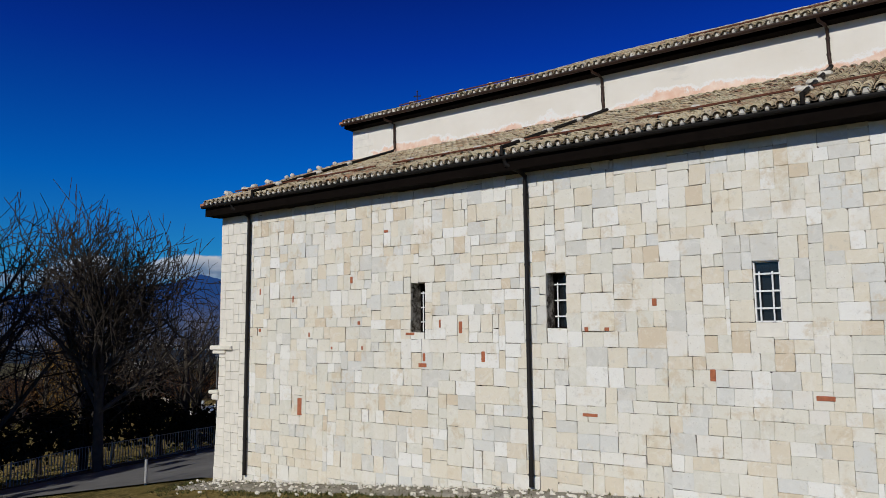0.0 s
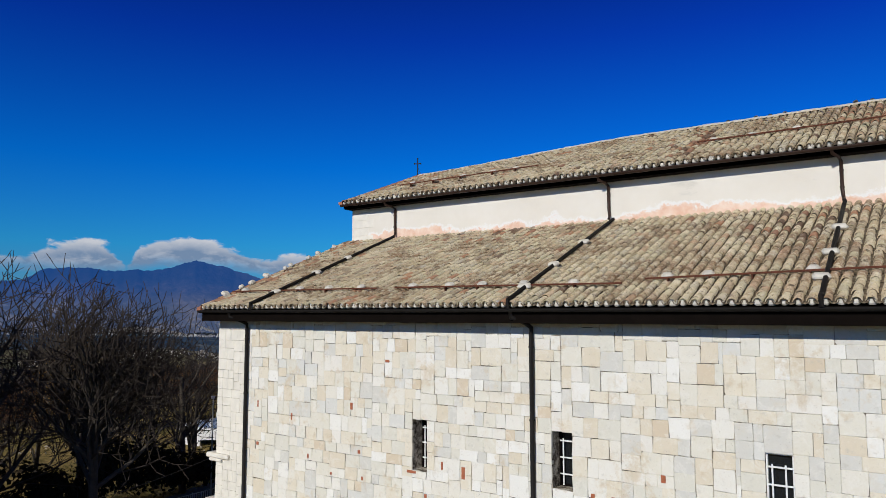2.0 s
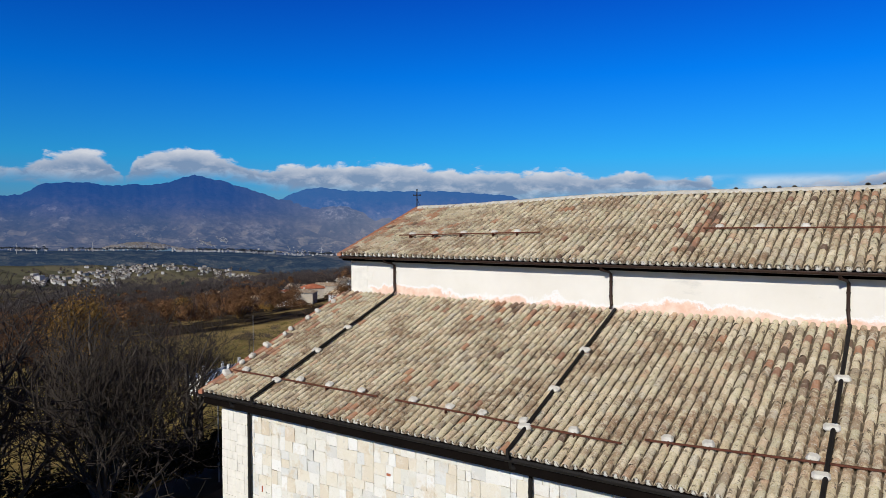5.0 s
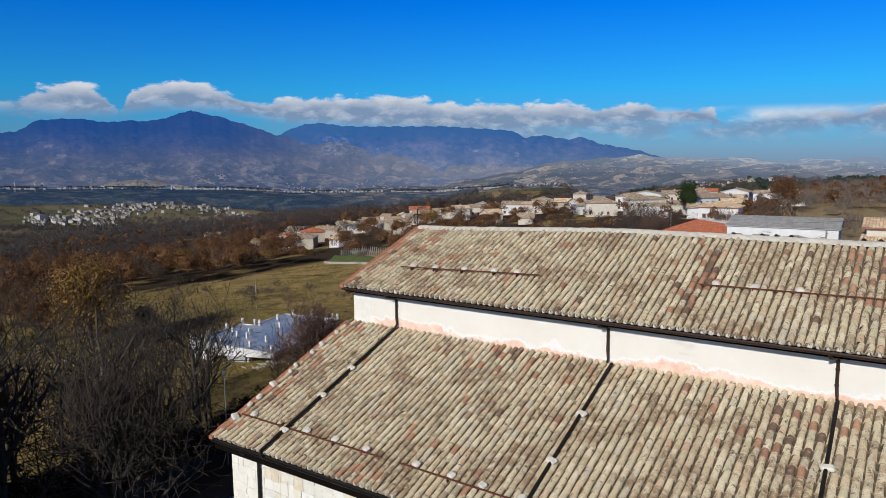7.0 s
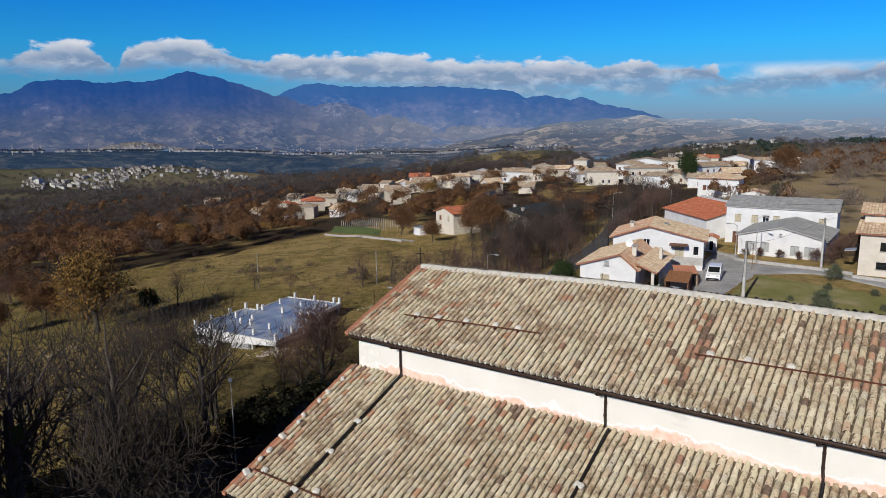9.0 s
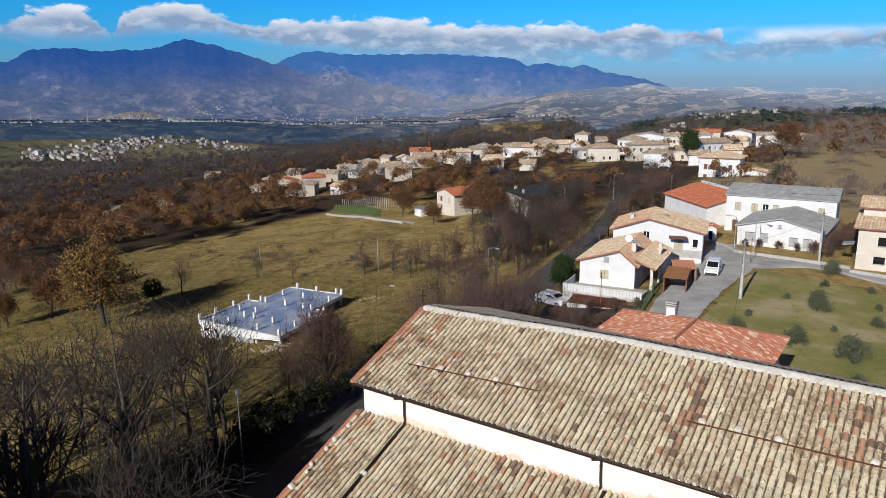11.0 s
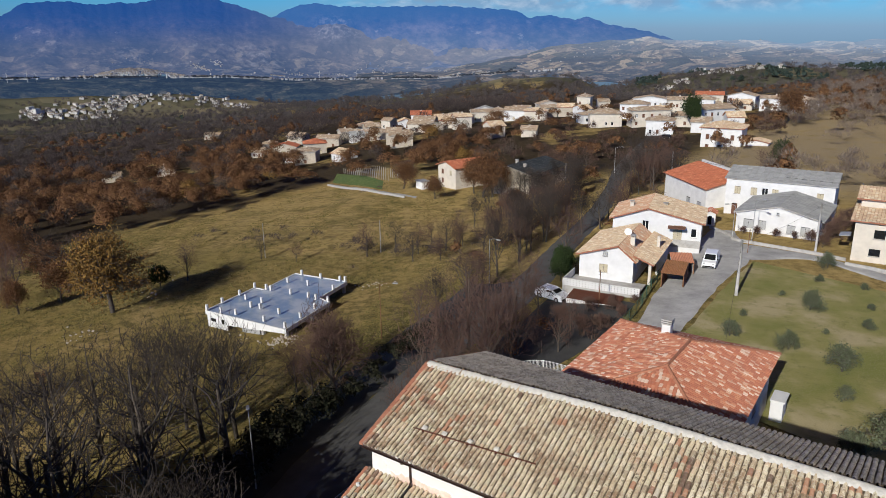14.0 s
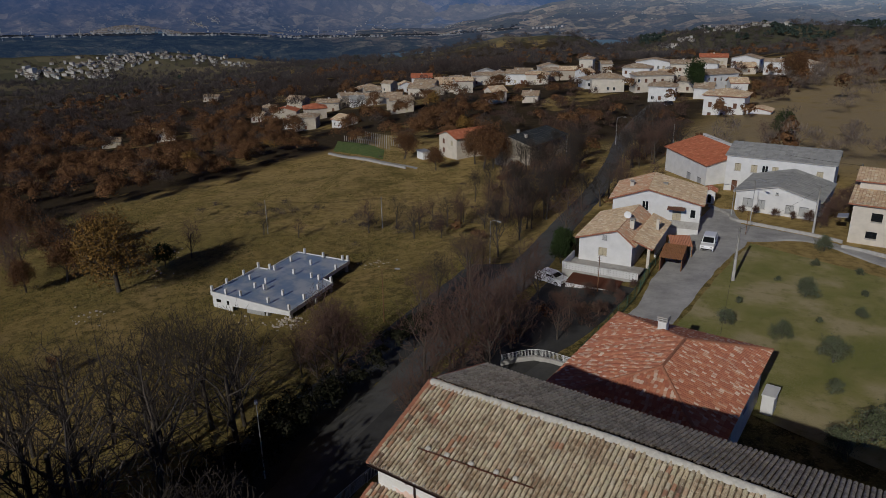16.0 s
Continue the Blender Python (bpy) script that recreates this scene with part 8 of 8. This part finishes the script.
Geo().prism([(-1.7, 2.0), (1.7, 2.0), (1.7, 2.1), (-1.7, 2.25)], -1.4, 1.4).make("roof", GALV, gs)


def pole(x, y, h, label, mat, name="utility_pole", r=0.14, top=0.09, arm=None, lamp=False):
    z = float(ground(x, y))
    p = thing(name, pose(x, y, z), label, "pole")
    Geo().tube([(0, 0, -0.3), (0, 0, h * 0.5), (0, 0, h)], [r, (r + top) / 2, top], 10).make("shaft", mat, p, "", True)
    if arm:
        a = Geo().tube([(0, 0, h - 0.1), (arm[0] * 0.5, arm[1] * 0.5, h + 0.25), (arm[0], arm[1], h + 0.3)], 0.03, 6).make("arm", mat, p)
        d = math.degrees(math.atan2(arm[1], arm[0]))
        Geo().box(-0.05, 0.6, -0.13, 0.13, -0.08, 0.06, Matrix.Translation((arm[0], arm[1], h + 0.28)) @ pose(0, 0, 0, 0, 0, d), 0.04).make("lamp_head", GALV, p)
    elif not lamp:
        for k in (0.25, 0.6):
            Geo().tube([(-0.16, 0, h - k), (0.16, 0, h - k)], 0.02, 5).make("bracket", IRON, p)
    return p


pole(-17.9, 83.7, 6.8, "tapered grey concrete utility pole on the lawn", CONCRETE, r=0.20, top=0.13)
pole(-13.1, 106.6, 7.2, "tapered grey concrete utility pole beside the lane", CONCRETE, r=0.17, top=0.11)
pole(-21.8, 108.4, 6.4, "thin steel street lamp with a long arm", GALV, "street_lamp", 0.06, 0.04, (1.2, -0.8))
pole(-24.6, 108.6, 5.2, "thin steel street lamp", GALV, "street_lamp", 0.05, 0.035, (-0.8, -0.6))
pole(-53.0, 61.0, 7.0, "rusty brown street lamp beside the road", WOODPOLE, "street_lamp", 0.07, 0.05, (1.6, 0.6))
pole(-50.8, 82.3, 6.5, "steel street lamp beside the road", GALV, "street_lamp", 0.06, 0.04, (1.4, -0.3))
pole(-40.8, 31.0, 6.0, "steel street lamp below the church", GALV, "street_lamp", 0.06, 0.04, (-1.2, 0.9))
pole(-70.0, 175, 7.0, "tall street lamp with a curved arm", GALV, "street_lamp", 0.07, 0.05, (1.6, 0.4))
pole(-71.8, 150, 7.5, "grey utility pole among the trees", CONCRETE)
pole(-48.0, 152.0, 7.5, "grey utility pole beside the barn", CONCRETE)
pole(-9.6, 118.5, 8.5, "grey utility pole behind the houses", CONCRETE)
pole(-99, 83, 6.5, "thin grey pole on the pasture", GALV, r=0.06, top=0.04)
pole(-82.5, 96, 6.0, "pale concrete pole on the pasture", CONCRETE, r=0.1, top=0.08)
pole(-31.0, 74.6, 4.6, "rusty thin pole before the terrace", WOODPOLE, r=0.05, top=0.04)
pole(-20.8, 101.6, 3.6, "rusty iron post at the corner of the lawn", WOODPOLE, r=0.05, top=0.04)


def wire(a, b, sag, r=0.012):
    a, b = Vector(a), Vector(b)
    pts = [a.lerp(b, t / 12) - Vector((0, 0, sag * 4 * (t / 12) * (1 - t / 12))) for t in range(13)]
    tagged(Geo().tube(pts, r, 4).make("overhead_wire", IRON), "thin dark overhead wire", "wire")


gz = lambda x, y, h: (x, y, float(ground(x, y)) + h)
wire(gz(-17.9, 83.7, 6.5), gz(-13.1, 106.6, 6.9), 0.5), wire(gz(-17.9, 83.7, 6.5), (-13.0, 58.5, 5.2), 0.6), wire(gz(-13.1, 106.6, 6.9), gz(-9.6, 118.5, 8.2), 0.4)
wire(gz(-71.8, 150, 7.2), gz(-48, 152, 7.2), 0.8, 0.02), wire(gz(-48, 152, 7.2), gz(-9.6, 118.5, 8.2), 1.0, 0.02), wire(gz(-99, 83, 6.3), gz(-82.5, 96, 5.8), 0.6, 0.02), wire(gz(-82.5, 96, 5.8), gz(-50.8, 82.3, 6), 0.9, 0.02)
wire((-20.3, 15.4, 3.0), gz(-43, 16, 3.2), 0.9, 0.012)

# bollard by the corner of the church
bo = thing("bollard", pose(-22.9, 14.6, float(ground(-22.9, 14.6))), "thin dark metal bollard", "bollard")
Geo().tube([(0, 0, -0.1), (0, 0, 0.86)], 0.05, 10).make("shaft", GALV, bo)
Geo().tube([(0, 0, 0.86), (0, 0, 0.90), (0, 0, 0.93)], [0.058, 0.058, 0.02], 10).make("cap", IRON, bo)


def vehicle(label, x, y, rot, L, W, H, paint, van):
    z = float(ground(x, y)) + 0.10
    v = thing("van" if van else "car", pose(x, y, z, 0, 0, rot), label, "car")
    hood, ws = (0.72, 0.98) if van else (0.62, 0.9)
    prof = [(-L / 2, 0.28), (-L / 2, 0.75), (-L / 2 + 0.12, 0.92), (-L / 2 + 0.85, 1.02), (-L / 2 + 1.5, H * 0.96), (-L / 2 + 1.8, H), (L / 2 - (0.15 if van else 0.7), H), (L / 2 - 0.05, 1.0), (L / 2, 0.6), (L / 2, 0.28)]
    g = Geo()
    n = len(prof)
    for s, ins in ((-1, 0.0), (1, 0.0)):
        g.v += [(px, s * (W / 2 - (0.10 if pz > 1.05 else 0.0)), pz) for px, pz in prof]
    g.f = [tuple(range(n)), tuple(range(n, 2 * n))[::-1]] + [(i + n, i, (i + 1) % n, (i + 1) % n + n) for i in range(n)]
    body = g.make("body", paint, v)
    bv = body.modifiers.new("soft", "BEVEL")
    bv.width, bv.segments = 0.05, 2
    q = prof[3], prof[4]
    Geo().add([(q[0][0] + 0.05, -W / 2 + 0.16, q[0][1] + 0.06), (q[0][0] + 0.05, W / 2 - 0.16, q[0][1] + 0.06), (q[1][0] - 0.03, W / 2 - 0.2, q[1][1] - 0.03), (q[1][0] - 0.03, -W / 2 + 0.2, q[1][1] - 0.03)], [(0, 1, 2, 3)], Matrix.Translation((-0.03, 0, 0.03))).make("windscreen", DARK_GLASS, v)
    for s in (-1, 1):
        yy = s * (W / 2 - 0.065)
        Geo().box(-L / 2 + 1.45, -L / 2 + 2.3, min(yy, yy + s * 0.03), max(yy, yy + s * 0.03), 1.08, H - 0.16, None, 0.01).make("side_window", DARK_GLASS, v)
        for px in (-L / 2 + 0.75, L / 2 - 0.75):
            w = Geo().tube([(px, s * (W / 2 - 0.2), 0.31), (px, s * (W / 2 + 0.01), 0.31)], 0.31, 16).make("wheel", IRON, v)
            Geo().tube([(px, s * (W / 2 + 0.0), 0.31), (px, s * (W / 2 + 0.02), 0.31)], 0.19, 12).make("rim", GALV, w)
        Geo().box(-L / 2 - 0.01, -L / 2 + 0.08, s * W * 0.32 - 0.15, s * W * 0.32 + 0.15, 0.68, 0.84, None, 0.02).make("headlight", GALV, v)
        Geo().box(-L / 2 + 1.2, -L / 2 + 1.32, s * (W / 2 + 0.02) - 0.1, s * (W / 2 + 0.02) + 0.1, 1.05, 1.2, None, 0.02).make("wing_mirror", IRON, v)
    Geo().box(-L / 2 - 0.03, -L / 2 + 0.05, -W * 0.44, W * 0.44, 0.32, 0.5, None, 0.02).make("bumper", IRON, v)


CARWHITE = plain("white_car_paint", (0.80, 0.80, 0.80), 0.25, 0, 0.03, 1, 0.0, 0.5)
vehicle("small white van parked on the lane", -23.7, 94.0, 98, 4.0, 1.7, 1.75, CARWHITE, True)
vehicle("white car parked beside the garden shed", -37.6, 75.6, 170, 4.0, 1.65, 1.45, CARWHITE, False)
vehicle("dark car on the village street", -77.5, 236, 70, 4.1, 1.7, 1.45, plain("dark_car_paint", (0.03, 0.03, 0.035), 0.25, 0, 0.05, 1, 0.0, 0.5), False)

# stones and litter on the pasture
rk = random.Random(15)
rocks = Geo()
for _ in range(70):
    cx, cy = rk.choice(((-93, 45), (-98, 60), (-105, 68), (-70, 80), (-92, 44)))
    x, y = rk.gauss(cx, 1.6), rk.gauss(cy, 1.2)
    s = rk.uniform(0.05, 0.2)
    rocks.box(-s, s, -s * 0.8, s * 0.8, -s * 0.5, s * 0.5, Matrix.Translation((x, y, float(ground(x, y)) + s * 0.25)) @ pose(0, 0, 0, rk.uniform(0, 40), rk.uniform(0, 40), rk.uniform(0, 180)), s * 0.3)
tagged(rocks.make("field_stones", OCHRE), "pale field stones in heaps on the pasture", "stones", "", "stuff")

# grass tufts and stones by the foot of the church wall
tv, tf = [], []
gr = np.random.RandomState(3)
for _ in range(2600):
    x = gr.uniform(-21, 1.0)
    y = 15.2 - abs(gr.normal(0, 0.9)) - (0.35 if gr.uniform() < 0.6 else 0)
    z = float(ground(x, y))
    for k in range(3):
        a, h = gr.uniform(0, 6.28), gr.uniform(0.03, 0.10)
        dx, dy = math.cos(a) * 0.02, math.sin(a) * 0.02
        i = len(tv)
        tv += [(x - dx, y - dy, z), (x + dx, y + dy, z), (x + gr.normal(0, 0.05), y + gr.normal(0, 0.05), z + h)]
        tf.append((i, i + 1, i + 2))
tagged(soup("grass_tufts", tv, tf, leaf_mat("short_wall_grass", (0.06, 0.07, 0.022), (0.10, 0.11, 0.035), (0.17, 0.15, 0.06), (0.08, 0.07, 0.03))), "tufts of grass at the foot of the wall", "grass", "", "stuff")

chips = Geo()
for _ in range(420):
    x = gr.uniform(-20.5, 1.0)
    y = 15.15 - abs(gr.normal(0, 0.7))
    k = gr.uniform(0.02, 0.075)
    chips.box(-k, k, -k * 0.8, k * 0.8, -k * 0.5, k * 0.5, Matrix.Translation((x, y, float(ground(x, y)) + 0.03 + k * 0.3)) @ pose(0, 0, 0, gr.uniform(0, 40), gr.uniform(0, 40), gr.uniform(0, 180)), k * 0.3)
tagged(chips.make("stone_chips", WHITE_STONE), "pale stone chips along the foot of the wall", "stones", "", "stuff")

# withered tussocks over the pasture
ts = np.random.RandomState(8)
X, Y = ts.uniform(-150, -46, 110000), ts.uniform(18, 158, 110000)
keep = (wobble(X, Y, 4.5, 1.0) + 0.7 * wobble(X, Y, 17, 3.0) + ts.normal(0, 0.35, 110000) > 0.15) & (X < np.interp(Y, road_mid[:, 1], road_mid[:, 0]) - 8)
for bx, by, br in BUILT:
    keep &= np.hypot(X - bx, Y - by) > br * 0.85
X, Y = X[keep], Y[keep]
V, F = leaf_cards(np.stack((X, Y, ground(X, Y) + 0.07), 1), 0.13, 8, 1, 0.04)
c = np.repeat(V.reshape(-1, 6, 3).mean(1), 6, 0)
V = c + (V - c) * np.array((0.9, 0.9, 0.75))
tagged(soup("grass_tussocks", V, F, TUSSOCK), "withered grass tussocks on the pasture", "grass", "", "stuff")
